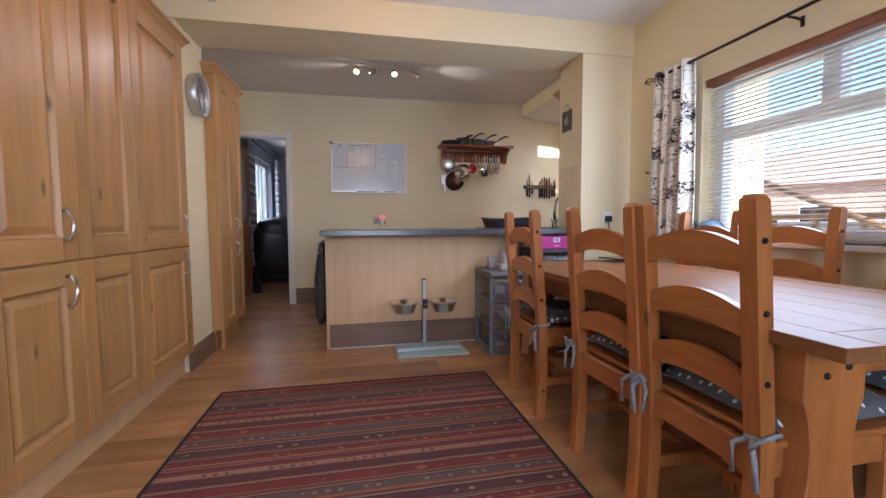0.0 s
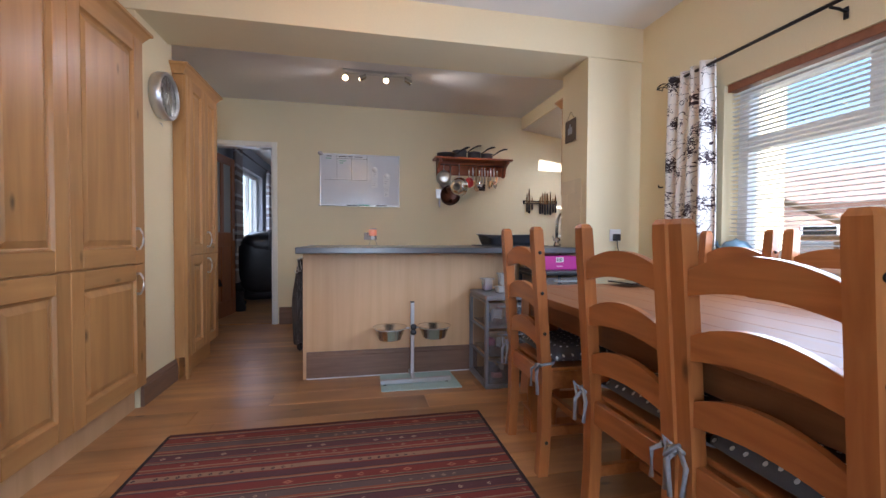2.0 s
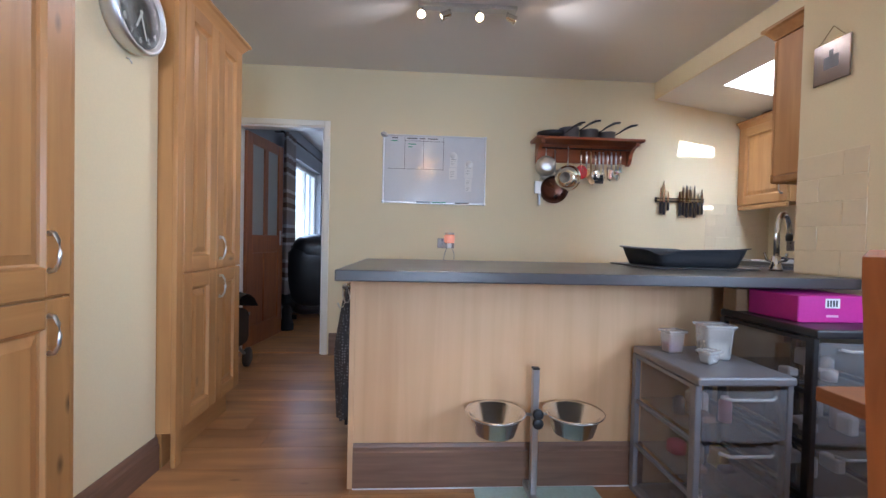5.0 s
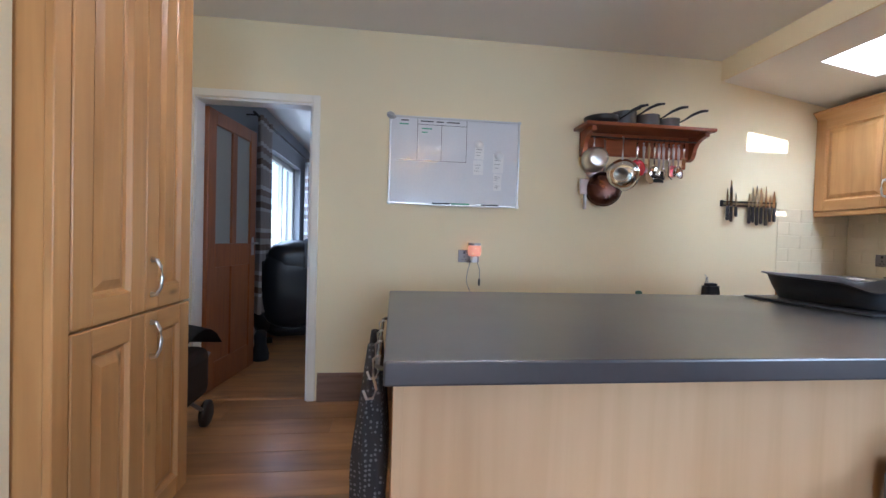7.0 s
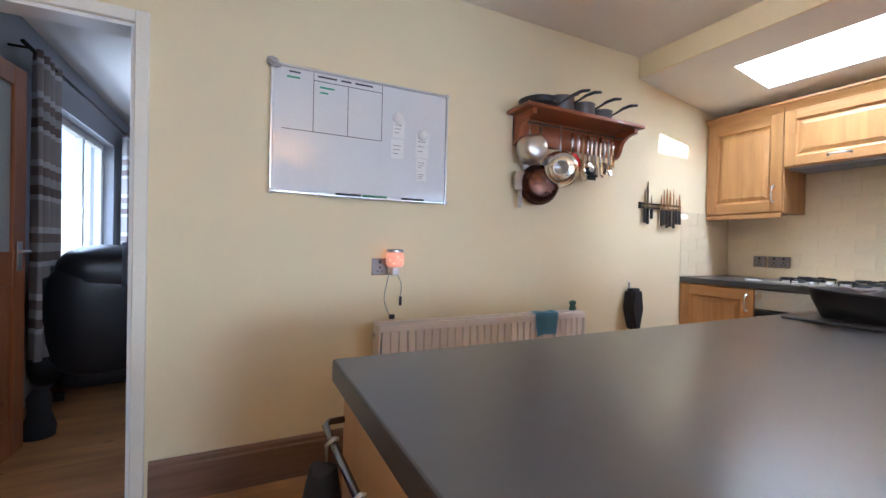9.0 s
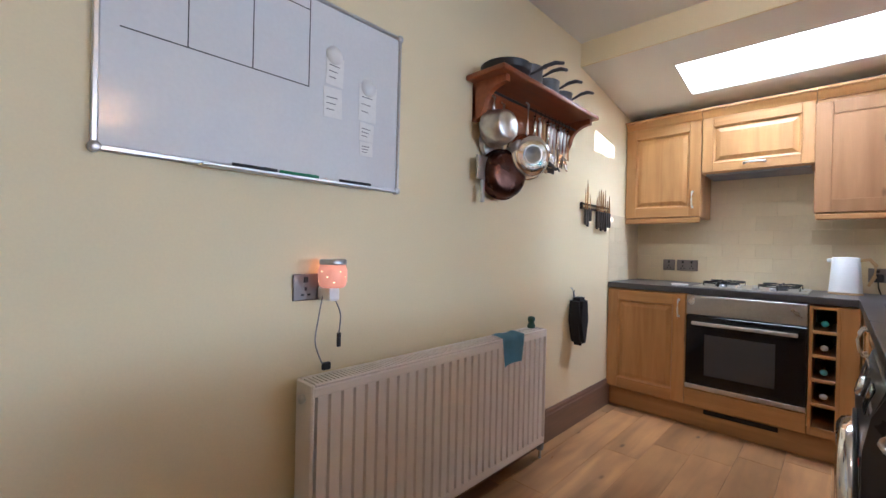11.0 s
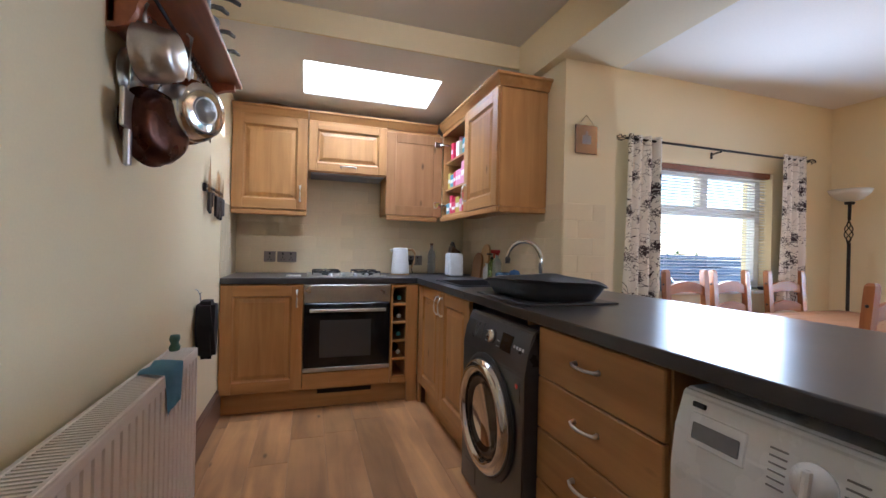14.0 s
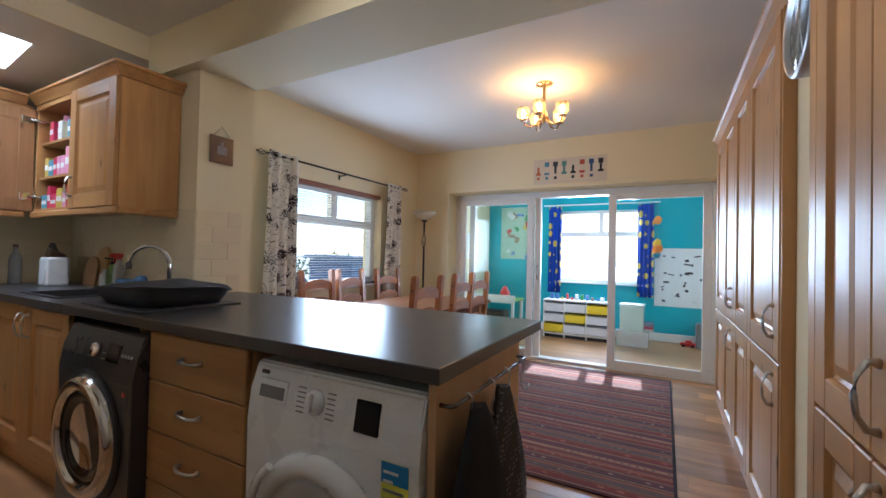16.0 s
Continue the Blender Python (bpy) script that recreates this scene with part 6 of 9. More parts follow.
def knife_rail():
    c = thing("knife_rail", (2.18, NY - 0.001, 1.44), "dark magnetic wall rail for kitchen knives", "knife rail")
    for z in (-0.013, 0.015):
        boxpart("rail", (0.0, -0.016, z - 0.006, 0.46, -0.004, z + 0.006), M["iron"], c, 0.002)
    for x in (0.0, 0.444):
        boxpart("end_plate", (x, -0.0175, -0.022, x + 0.016, 0.0, 0.024), M["iron"], c, 0.002)
    for i, (x, up, dn, w) in enumerate(((0.045, 0.10, 0.12, 0.014), (0.075, 0.15, 0.13, 0.020), (0.115, 0.07, 0.09, 0.010), (0.225, 0.07, 0.14, 0.014), (0.255, 0.11, 0.13, 0.016), (0.290, 0.12, 0.15, 0.022), (0.325, 0.11, 0.14, 0.024), (0.365, 0.12, 0.15, 0.014), (0.40, 0.06, 0.12, 0.012), (0.435, 0.09, 0.12, 0.020))):
        k = thing("kitchen_knife", (2.18 + x, NY - 0.019, 1.44), "steel kitchen knife with a black handle held on the rail", "knife", "knives on the rail")
        bm = bmesh.new()
        prism(bm, [(-w * 0.6, -0.02), (w * 0.6, -0.02), (w * 0.55, up * 0.62), (w * 0.15, up * 1.12), (-w * 0.15, up * 1.2), (-w * 0.55, up * 0.7)], "y", -0.0025, 0.0)
        part("blade", bm, M["polished"], k)
        bm = bmesh.new()
        prism(bm, [(-0.010, -0.02), (0.010, -0.02), (0.012, -dn), (0.004, -dn - 0.008), (-0.010, -dn)], "y", -0.012, 0.003)
        bmesh.ops.bevel(bm, geom=bm.edges[:], offset=0.003, segments=1, affect="EDGES")
        part("handle", bm, M["black"], k, "black riveted handle")


knife_rail()


def socket(at, rz, plate_mat, gangs=2, label="double wall socket", plug=()):
    c = thing("wall_socket", at, label, "socket", rz=rz)
    W = 0.147 if gangs == 2 else 0.087
    boxpart("plate", (-W / 2, -0.008, -0.043, W / 2, 0.0, 0.043), plate_mat, c, 0.003, segs=2)
    for g in range(gangs):
        cx = (g - (gangs - 1) / 2) * 0.062
        for dx, dz, w, h in ((0, -0.005, 0.004, 0.006), (-0.011, -0.024, 0.005, 0.0035), (0.011, -0.024, 0.005, 0.0035)):
            boxpart("pin_hole", (cx + dx - w, -0.0092, dz - h, cx + dx + w, -0.0078, dz + h), M["black"], c, 0)
        boxpart("switch", (cx - 0.007, -0.012, 0.016, cx + 0.007, -0.008, 0.034), M["black"] if plate_mat is M["socket"] else M["upvc"], c, 0.001)
    for g in plug:
        cx = (g - (gangs - 1) / 2) * 0.062
        p = thing("plug", Vector(at) + Matrix.Rotation(radians(rz), 3, "Z") @ Vector((cx, -0.008, -0.015)), "black mains plug pushed into the socket", "plug", rz=rz)
        boxpart("body", (-0.024, -0.032, -0.024, 0.024, 0.0, 0.024), M["black"], p, 0.006, segs=2)
        bm = bmesh.new()
        tube(bm, [(0, -0.02, -0.022), (0.002, -0.022, -0.06), (0.02, -0.018, -0.12), (0.05, -0.012, -0.17)], 0.0035)
        part("cable", bm, M["black"], p)
    return c


socket((0.275, NY - 0.001, 1.0), 0, M["socket"], label="brushed steel double wall socket above the radiator")
socket((KX - 0.008, 4.87, 1.045), -90, M["socket"], label="brushed steel double socket on the tiles")
socket((KX - 0.008, 5.0, 1.045), -90, M["socket"], gangs=1, label="brushed steel single switch on the tiles")
socket((KX - 0.008, 3.80, 1.03), -90, M["socket"], label="brushed steel double socket with a black plug", plug=(0,))
socket((1.925, 2.969, 1.005), 0, M["upvc"], gangs=1, label="white single wall socket with a black plug", plug=(0,))


def wax_burner():
    c = thing("wax_burner", (0.302, NY - 0.075, 0.993), "glowing orange plug-in wax burner with a metal lid", "wax burner")
    boxpart("plug_base", (-0.019, -0.016, -0.034, 0.019, 0.066, 0.0095), M["upvc"], c, 0.008, segs=2)
    orange = M.setdefault("lamp_orange", glow("lit_orange_glass", (0.90, 0.36, 0.23), 0.09))
    bm = bmesh.new()
    lathe(bm, [(0.0, 0.010), (0.036, 0.010), (0.043, 0.018), (0.046, 0.04), (0.046, 0.065), (0.040, 0.083), (0.0, 0.083)], seg=28)
    part("jar", bm, orange, c, "translucent orange jar")
    bm = bmesh.new()
    lathe(bm, [(0.0, 0.0835), (0.042, 0.0835), (0.043, 0.086), (0.043, 0.098), (0.040, 0.100), (0.0, 0.100)], seg=28)
    part("lid", bm, M["alu"], c, "dull metal lid")
    dot = M.setdefault("lamp_dot", glow("lit_dot", (1.0, 0.70, 0.36), 0.42))
    for i in range(9):
        a = radians(-90 + (i - 4) * 26)
        z = (0.028, 0.062, 0.045)[i % 3]
        bm = bmesh.new()
        lathe(bm, [(0.0, 0.0), (0.0028, 0.0), (0.0, 0.0018)], at=(0.0458 * math.cos(a), 0.0458 * math.sin(a), z), m=pose(0, 0, 0, 0, 90, math.degrees(a)), seg=8)
        part("lit_dot", bm, dot, c)
    bulb_lamp("burner_lamp", (0.295, NY - 0.022, 1.07), 0.004, 0.012, (1.0, 0.42, 0.22))
    for pts, end in (([(0.285, -0.045, 0.975), (0.262, -0.06, 0.90), (0.256, -0.055, 0.83), (0.280, -0.05, 0.765), (0.292, -0.05, 0.752)], 0), ([(0.325, -0.05, 0.962), (0.346, -0.055, 0.91), (0.345, -0.05, 0.845)], 1)):
        w = thing("charging_cable", (0, NY, 0), "thin grey charging cable hanging from the socket", "cable", "cables at the socket")
        bm = bmesh.new()
        P = [Vector(pts[0])] + [Vector(q) for q in pts] + [Vector(pts[-1])]
        curve = [0.5 * (2 * P[k] + (P[k + 1] - P[k - 1]) * u + (2 * P[k - 1] - 5 * P[k] + 4 * P[k + 1] - P[k + 2]) * u * u + (3 * P[k] - P[k - 1] - 3 * P[k + 1] + P[k + 2]) * u ** 3) for k in range(1, len(P) - 2) for u in (0, 0.25, 0.5, 0.75)] + [P[-1]]
        tube(bm, curve, 0.0022, seg=6)
        part("wire", bm, M["greyplastic"], w)
        e = Vector(pts[-1])
        bm = bmesh.new()
        if end:
            box(bm, e.x - 0.007, e.y - 0.004, e.z - 0.045, e.x + 0.007, e.y + 0.004, e.z + 0.002, bevel=0.002)
        else:
            box(bm, e.x - 0.006, e.y - 0.008, e.z - 0.02, e.x + 0.022, e.y + 0.008, e.z + 0.004, bevel=0.003)
        part("connector", bm, M["black"], w)


wax_burner()


def radiator():
    x0, x1, z0, z1 = 0.205, 1.56, 0.115, 0.72
    yb, yf = NY - 0.035, NY - 0.135
    c = thing("radiator", (0, 0, 0), "cream-white double panel radiator with vertical ribs", "radiator")
    bm = bmesh.new()
    n = 29
    prof = []
    for i in range(n):
        a = x0 + 0.02 + (x1 - x0 - 0.04) * i / n
        p = (x1 - x0 - 0.04) / n
        prof += [(a, yf), (a + p * 0.66, yf), (a + p * 0.74, yf + 0.011), (a + p * 0.92, yf + 0.011)]
    prof.append((x1 - 0.02, yf))
    out = prof + [(x1 - 0.02, yf + 0.018), (x0 + 0.02, yf + 0.018)]
    prism(bm, out, "z", z0 + 0.035, z1 - 0.035)
    part("ribbed_panel", bm, M["radiator"], c)
    boxpart("top_header", (x0 + 0.005, yf - 0.001, z1 - 0.04, x1 - 0.005, yf + 0.02, z1 - 0.008), M["radiator"], c, 0.006, segs=2)
    boxpart("bottom_header", (x0 + 0.005, yf - 0.001, z0, x1 - 0.005, yf + 0.02, z0 + 0.038), M["radiator"], c, 0.006, segs=2)
    boxpart("rear_panel", (x0 + 0.01, yb - 0.02, z0, x1 - 0.01, yb, z1 - 0.01), M["radiator"], c, 0.004)
    for x in (x0, x1 - 0.012):
        boxpart("side_cover", (x, yf, z0 + 0.01, x + 0.012, yb, z1), M["radiator"], c, 0.004)
    for y in (yf, yb - 0.012):
        boxpart("grille_rail", (x0 + 0.012, y, z1 - 0.008, x1 - 0.012, y + 0.012, z1), M["radiator"], c, 0.002)
    bm = bmesh.new()
    box(bm, 0, yf + 0.012, z1 - 0.010, 0.007, yb - 0.012, z1 - 0.002)
    me = finish(bm, "grille_bar", M["radiator"])
    x = x0 + 0.02
    while x < x1 - 0.02:
        ob = new("grille_bar", me)
        ob.parent = c
        ob.location = (x, 0, 0)
        x += 0.0145
    # charcoal block stands in for the shade between the panels
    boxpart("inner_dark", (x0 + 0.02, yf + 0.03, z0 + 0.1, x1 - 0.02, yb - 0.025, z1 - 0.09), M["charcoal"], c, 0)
    bm = bmesh.new()
    lathe(bm, [(0.0, 0), (0.014, 0), (0.014, 0.012), (0.0, 0.013)], at=(x0, yf + 0.05, z1 - 0.05), m=pose(0, 0, 0, 0, -90, 0), seg=14)
    part("bleed_cap", bm, M["steel"], c)
    bm = bmesh.new()
    tube(bm, [(x1 - 0.005, yf + 0.05, z0 + 0.03), (x1 + 0.03, yf + 0.05, z0 + 0.03), (x1 + 0.04, yf + 0.05, z0 - 0.01), (x1 + 0.04, yf + 0.05, 0.0)], 0.0085)
    part("pipe", bm, M["steel"], c)
    bm = bmesh.new()
    lathe(bm, [(0.0, -0.045), (0.018, -0.042), (0.022, 0.0), (0.018, 0.02), (0.0, 0.024)], at=(x1 + 0.04, yf + 0.05, 0.09), seg=16)
    part("valve", bm, M["greyplastic"], c, "grey thermostatic valve")
    # cloth over the top
    bm = bmesh.new()
    xa, xb = 1.16, 1.33
    pts = [(yf - 0.006, z1 - 0.115), (yf - 0.005, z1 - 0.02), (yf - 0.003, z1 + 0.004), (yf + 0.02, z1 + 0.007), (yf + 0.06, z1 + 0.006), (yf + 0.085, z1 + 0.004)]
    grid = []
    for i in range(9):
        u = i / 8
        grid.append([bm.verts.new((xa + (xb - xa) * u + (0.03 * (0.5 - u) if j == 0 else 0) + 0.02 * (j > 3), y + 0.003 * math.sin(9 * u + j), z + 0.003 * math.sin(7 * u) - (0.03 * abs(u - 0.6) if j == 0 else 0))) for j, (y, z) in enumerate(pts)])
    for a, b in zip(grid, grid[1:]):
        for j in range(len(pts) - 1):
            bm.faces.new((a[j], b[j], b[j + 1], a[j + 1])).smooth = True
    bmesh.ops.solidify(bm, geom=bm.faces[:], thickness=-0.004)
    single("cleaning_cloth", bm, plain("blue_cloth", (0.16, 0.36, 0.47), 0.95), "pale blue cleaning cloth draped over the radiator", "cloth")
    bm = bmesh.new()
    lathe(bm, [(0.0, 0.0), (0.024, 0.0), (0.028, 0.012), (0.018, 0.028), (0.026, 0.044), (0.022, 0.058), (0.0, 0.062)], at=(1.515, NY - 0.065, z1 + 0.001), seg=12, sx=1.0, sy=0.7)
    single("scrub_brush", bm, plain("green_rubber", (0.05, 0.13, 0.09), 0.5), "small dark green rubber scrubber on the radiator", "scrubber")


radiator()


def oven_glove():
    c = thing("oven_glove", (2.09, NY - 0.004, 0.70), "black quilted oven glove hanging from a wall hook", "oven glove")
    bm = bmesh.new()
    prof = [(-0.055, 0.14), (0.05, 0.145), (0.048, 0.0), (0.04, -0.14), (0.015, -0.165), (-0.02, -0.16), (-0.035, -0.12), (-0.05, 0.0)]
    prism(bm, prof, "y", -0.095, -0.006)
    bmesh.ops.bevel(bm, geom=bm.edges[:], offset=0.02, segments=2, affect="EDGES")
    part("mitt", bm, plain("black_cotton", (0.012, 0.012, 0.014), 0.9), c)
    bm = bmesh.new()
    tube(bm, [(-0.02, -0.025, 0.14), (-0.015, -0.02, 0.18), (0.0, -0.015, 0.18), (0.0, -0.022, 0.14)], 0.003, seg=6)
    part("loop", bm, M["greyplastic"], c)
    bm = bmesh.new()
    tube(bm, [(-0.008, 0.0, 0.20), (-0.008, -0.012, 0.195), (-0.008, -0.02, 0.175), (-0.008, -0.028, 0.185)], 0.003, seg=6)
    single("cup_hook", bm, M["steel"], "small steel hook above an oven glove", "hook", at=(2.09, NY - 0.001, 0.70))


oven_glove()


def hanging_sign():
    c = thing("hanging_sign", (1.698, 3.19, 1.79), "small dark slate sign hanging from a cord", "sign", rz=-90)
    boxpart("plaque", (-0.075, -0.010, -0.085, 0.075, -0.002, 0.08), plain("slate_brown", (0.15, 0.105, 0.08), 0.2, 0.3), c, 0.002)
    boxpart("picture_bar", (-0.03, -0.0112, -0.03, 0.03, -0.0098, 0.02), plain("pale_grey_print", (0.25, 0.25, 0.27), 0.5), c, 0)
    boxpart("picture_bar", (-0.008, -0.0114, 0.02, 0.008, -0.0098, 0.045), plain("pale_grey_print", (0.25, 0.25, 0.27), 0.5), c, 0)
    bm = bmesh.new()
    tube(bm, [(-0.055, -0.008, 0.078), (0.0, -0.004, 0.14), (0.055, -0.008, 0.078)], 0.002, seg=6)
    part("cord", bm, plain("jute", (0.35, 0.25, 0.13), 0.9), c)
    bm = bmesh.new()
    tube(bm, [(EX, 2.74, 1.325), (EX - 0.025, 2.74, 1.322), (EX - 0.034, 2.74, 1.335)], 0.005)
    single("wall_hook", bm, M["iron"], "small black curtain tie hook on the wall", "hook")
    bm = bmesh.new()
    lathe(bm, [(0.0, 0.0), (0.05, 0.0), (0.048, 0.02), (0.03, 0.032), (0.0, 0.034)], at=(-0.86, 2.954, 2.40), m=pose(0, 0, 0, 90, 0, 0), seg=28)
    single("smoke_alarm", bm, M["upvc"], "round white smoke alarm on the beam", "smoke alarm")
    bm = bmesh.new()
    box(bm, -1.645, NY - 0.03, 2.14, -1.55, NY - 0.001, 2.27, bevel=0.006, segs=2)
    single("alarm_box", bm, M["upvc"], "small white plastic box high on the wall", "alarm box")


hanging_sign()


def towels():
    x = -0.238
    c = thing("hook_rail", (x, 3.60, 0.80), "dark steel hook rail on the peninsula end", "hook rail", rz=-90)
    bm = bmesh.new()
    tube(bm, [(-0.285, -0.002, 0.02), (-0.285, -0.026, 0.02), (-0.27, -0.036, 0.02), (0.27, -0.036, 0.02), (0.285, -0.026, 0.02), (0.285, -0.002, 0.02)], 0.0055, seg=12)
    part("rail", bm, plain("dark_chrome", (0.16, 0.16, 0.165), 0.25, 1.0), c)
    for i, px in enumerate((-0.20, -0.05, 0.08, 0.22)):
        bm = bmesh.new()
        tube(bm, [(px, -0.030, 0.028), (px, -0.036, 0.030), (px, -0.047, 0.022), (px, -0.046, -0.02), (px, -0.038, -0.05), (px, -0.046, -0.07), (px, -0.060, -0.072), (px, -0.068, -0.052)], 0.0034, seg=6)
        part("hook", bm, M["steel"], c)
    for y, w, z0, mt, lb in ((3.78, 0.16, 0.12, plain("black_towel", (0.012, 0.012, 0.015), 0.95), "black cotton tea towel hanging in folds"), (3.60, 0.12, 0.20, M["speckled"], "grey spotted tea towel hanging in folds")):
        bm = bmesh.new()
        n = 18
        rows = []
        for j in range(12):
            v = j / 11
            half = w * (0.14 + 0.88 * min(1, v * 2.6) ** 0.7) * (1 if v < 0.9 else 0.96)
            ring = []
            for i in range(n):
                a = 2 * math.pi * i / n
                r = 1 + 0.18 * math.sin(3 * a + 4 * v) + 0.08 * math.sin(7 * a)
                ring.append(bm.verts.new((x - 0.056 - 0.050 * r * math.sin(a) * (0.35 + 0.65 * min(1, 2 * v)), y + half * r * math.cos(a), 0.80 + (z0 - 0.80) * v + 0.02 * math.sin(2 * a) * v)))
            rows.append(ring)
        for p, q in zip(rows, rows[1:]):
            for i in range(n):
                bm.faces.new((p[i], p[(i + 1) % n], q[(i + 1) % n], q[i])).smooth = True
        bm.faces.new(rows[0]), bm.faces.new(rows[-1][::-1])
        single("tea_towel", bm, mt, lb, "towel", "towels on the hook rail")


towels()

# ---- things on the worktop ----
WT = 0.9155


def hob():
    c = thing("gas_hob", (2.98, 4.42, WT), "steel four-burner gas hob with black pan supports", "hob")
    boxpart("plate", (-0.25, -0.29, 0.0, 0.25, 0.29, 0.010), M["steel"], c, 0.004, segs=2)
    for x, y, r in ((-0.11, -0.15, 0.045), (0.12, -0.15, 0.035), (-0.11, 0.15, 0.035), (0.12, 0.15, 0.05)):
        bm = bmesh.new()
        lathe(bm, [(0.0, 0.010), (r, 0.010), (r, 0.018), (r * 0.75, 0.024), (0.0, 0.025)], at=(x, y, 0), seg=20)
        part("burner", bm, M["black"], c)
        bm = bmesh.new()
        for a in range(4):
            u = Vector((math.cos(a * math.pi / 2), math.sin(a * math.pi / 2), 0))
            o = Vector((x, y, 0))
            tube(bm, [o + u * 0.10 + Vector((0, 0, 0.010)), o + u * 0.10 + Vector((0, 0, 0.036)), o + u * 0.03 + Vector((0, 0, 0.038))], 0.005, seg=6)
        pts = [Vector((x, y, 0.03)) + 0.10 * Vector((math.cos(k * math.pi / 4 + 0.39), math.sin(k * math.pi / 4 + 0.39), 0)) for k in range(8)]
        tube(bm, pts, 0.004, seg=6, closed=True)
        part("pan_support", bm, M["iron"], c, "black iron pan support")
    for i in range(4):
        bm = bmesh.new()
        lathe(bm, [(0.0, 0.010), (0.017, 0.010), (0.015, 0.026), (0.0, 0.028)], at=(-0.215, -0.13 + 0.085 * i, 0), seg=16)
        part("knob", bm, M["alu"], c)
    bm = bmesh.new()
    lathe(bm, [(0.0, 0.0), (0.03, 0.0), (0.034, 0.012), (0.028, 0.013), (0.0, 0.006)], at=(2.80, 4.80, WT), seg=18, sy=1.6)
    single("spoon_rest", bm, M["upvc"], "small white spoon rest beside the hob", "spoon rest")


hob()


def kettle():
    c = thing("electric_kettle", (3.05, 3.975, WT), "tall white electric kettle with a pale wooden handle", "kettle")
    bm = bmesh.new()
    lathe(bm, [(0.0, 0.012), (0.075, 0.012), (0.075, 0.02), (0.068, 0.12), (0.062, 0.215), (0.058, 0.222), (0.0, 0.226)], seg=32)
    box(bm, 0.03, -0.012, 0.19, 0.085, 0.012, 0.215, bevel=0.008, segs=2, m=pose(0, 0, 0, 0, 0, 90))
    part("body", bm, M["upvc"], c)
    bm = bmesh.new()
    lathe(bm, [(0.0, 0.0), (0.078, 0.0), (0.08, 0.008), (0.0, 0.011)], seg=32)
    part("base", bm, plain("pale_wood_band", (0.62, 0.42, 0.24), 0.5), c)
    bm = bmesh.new()
    tube(bm, [(0.0, -0.06, 0.205), (0.0, -0.10, 0.212), (0.0, -0.125, 0.18), (0.0, -0.12, 0.11), (0.0, -0.095, 0.055)], 0.010, radii=[0.009, 0.011, 0.011, 0.010, 0.007])
    part("handle", bm, plain("pale_wood", (0.60, 0.38, 0.18), 0.5), c, "pale wooden handle")


kettle()


def bottle(x, y, h, r, colour, label, cap=None, kind="bottle", trans=False, z=WT, group=""):
    c = thing(kind, (x, y, z), label, "bottle", group)
    bm = bmesh.new()
    lathe(bm, [(0.0, 0.0), (r, 0.0), (r * 1.03, 0.01), (r, h * 0.62), (r * 0.8, h * 0.72), (r * 0.38, h * 0.82), (r * 0.36, h * 0.93), (0.0, h * 0.93)], seg=22)
    m = clear_plastic("clear_" + kind, colour, 0.35, 0.08) if trans else plain("body_" + label[:14].replace(" ", "_"), colour, 0.3)
    part("body", bm, m, c)
    bm = bmesh.new()
    lathe(bm, [(0.0, h * 0.931), (r * 0.42, h * 0.931), (r * 0.42, h), (0.0, h)], seg=16)
    part("cap", bm, plain("cap_" + label[:12].replace(" ", "_"), cap or (0.03, 0.03, 0.03), 0.4), c)
    return c


bottle(3.20, 3.66, 0.27, 0.034, (0.75, 0.8, 0.82), "clear glass oil bottle with a dark cap", (0.12, 0.07, 0.04), "oil_bottle", True)
b = bottle(2.50, 3.395, 0.165, 0.030, (0.45, 0.75, 0.25), "green washing-up liquid pump bottle", None, "soap_bottle", True)
bm = bmesh.new()
tube(bm, [(0, 0, 0.165), (0, 0, 0.19), (0.0, 0.04, 0.192)], 0.006)
part("pump", bm, M["black"], b)
b = bottle(2.42, 3.39, 0.20, 0.034, (0.82, 0.84, 0.86), "clear spray bottle with a red trigger", (0.5, 0.03, 0.03), "spray_bottle", True)
bm = bmesh.new()
box(bm, -0.012, -0.02, 0.198, 0.012, 0.05, 0.225, bevel=0.005)
box(bm, -0.006, 0.02, 0.165, 0.006, 0.03, 0.20, bevel=0.002)
part("trigger", bm, plain("red_trigger", (0.55, 0.03, 0.03), 0.4), b, "red spray trigger")
bottle(2.58, 3.40, 0.12, 0.028, (0.75, 0.75, 0.72), "white squat hand soap bottle", (0.6, 0.6, 0.6), "soap_bottle")


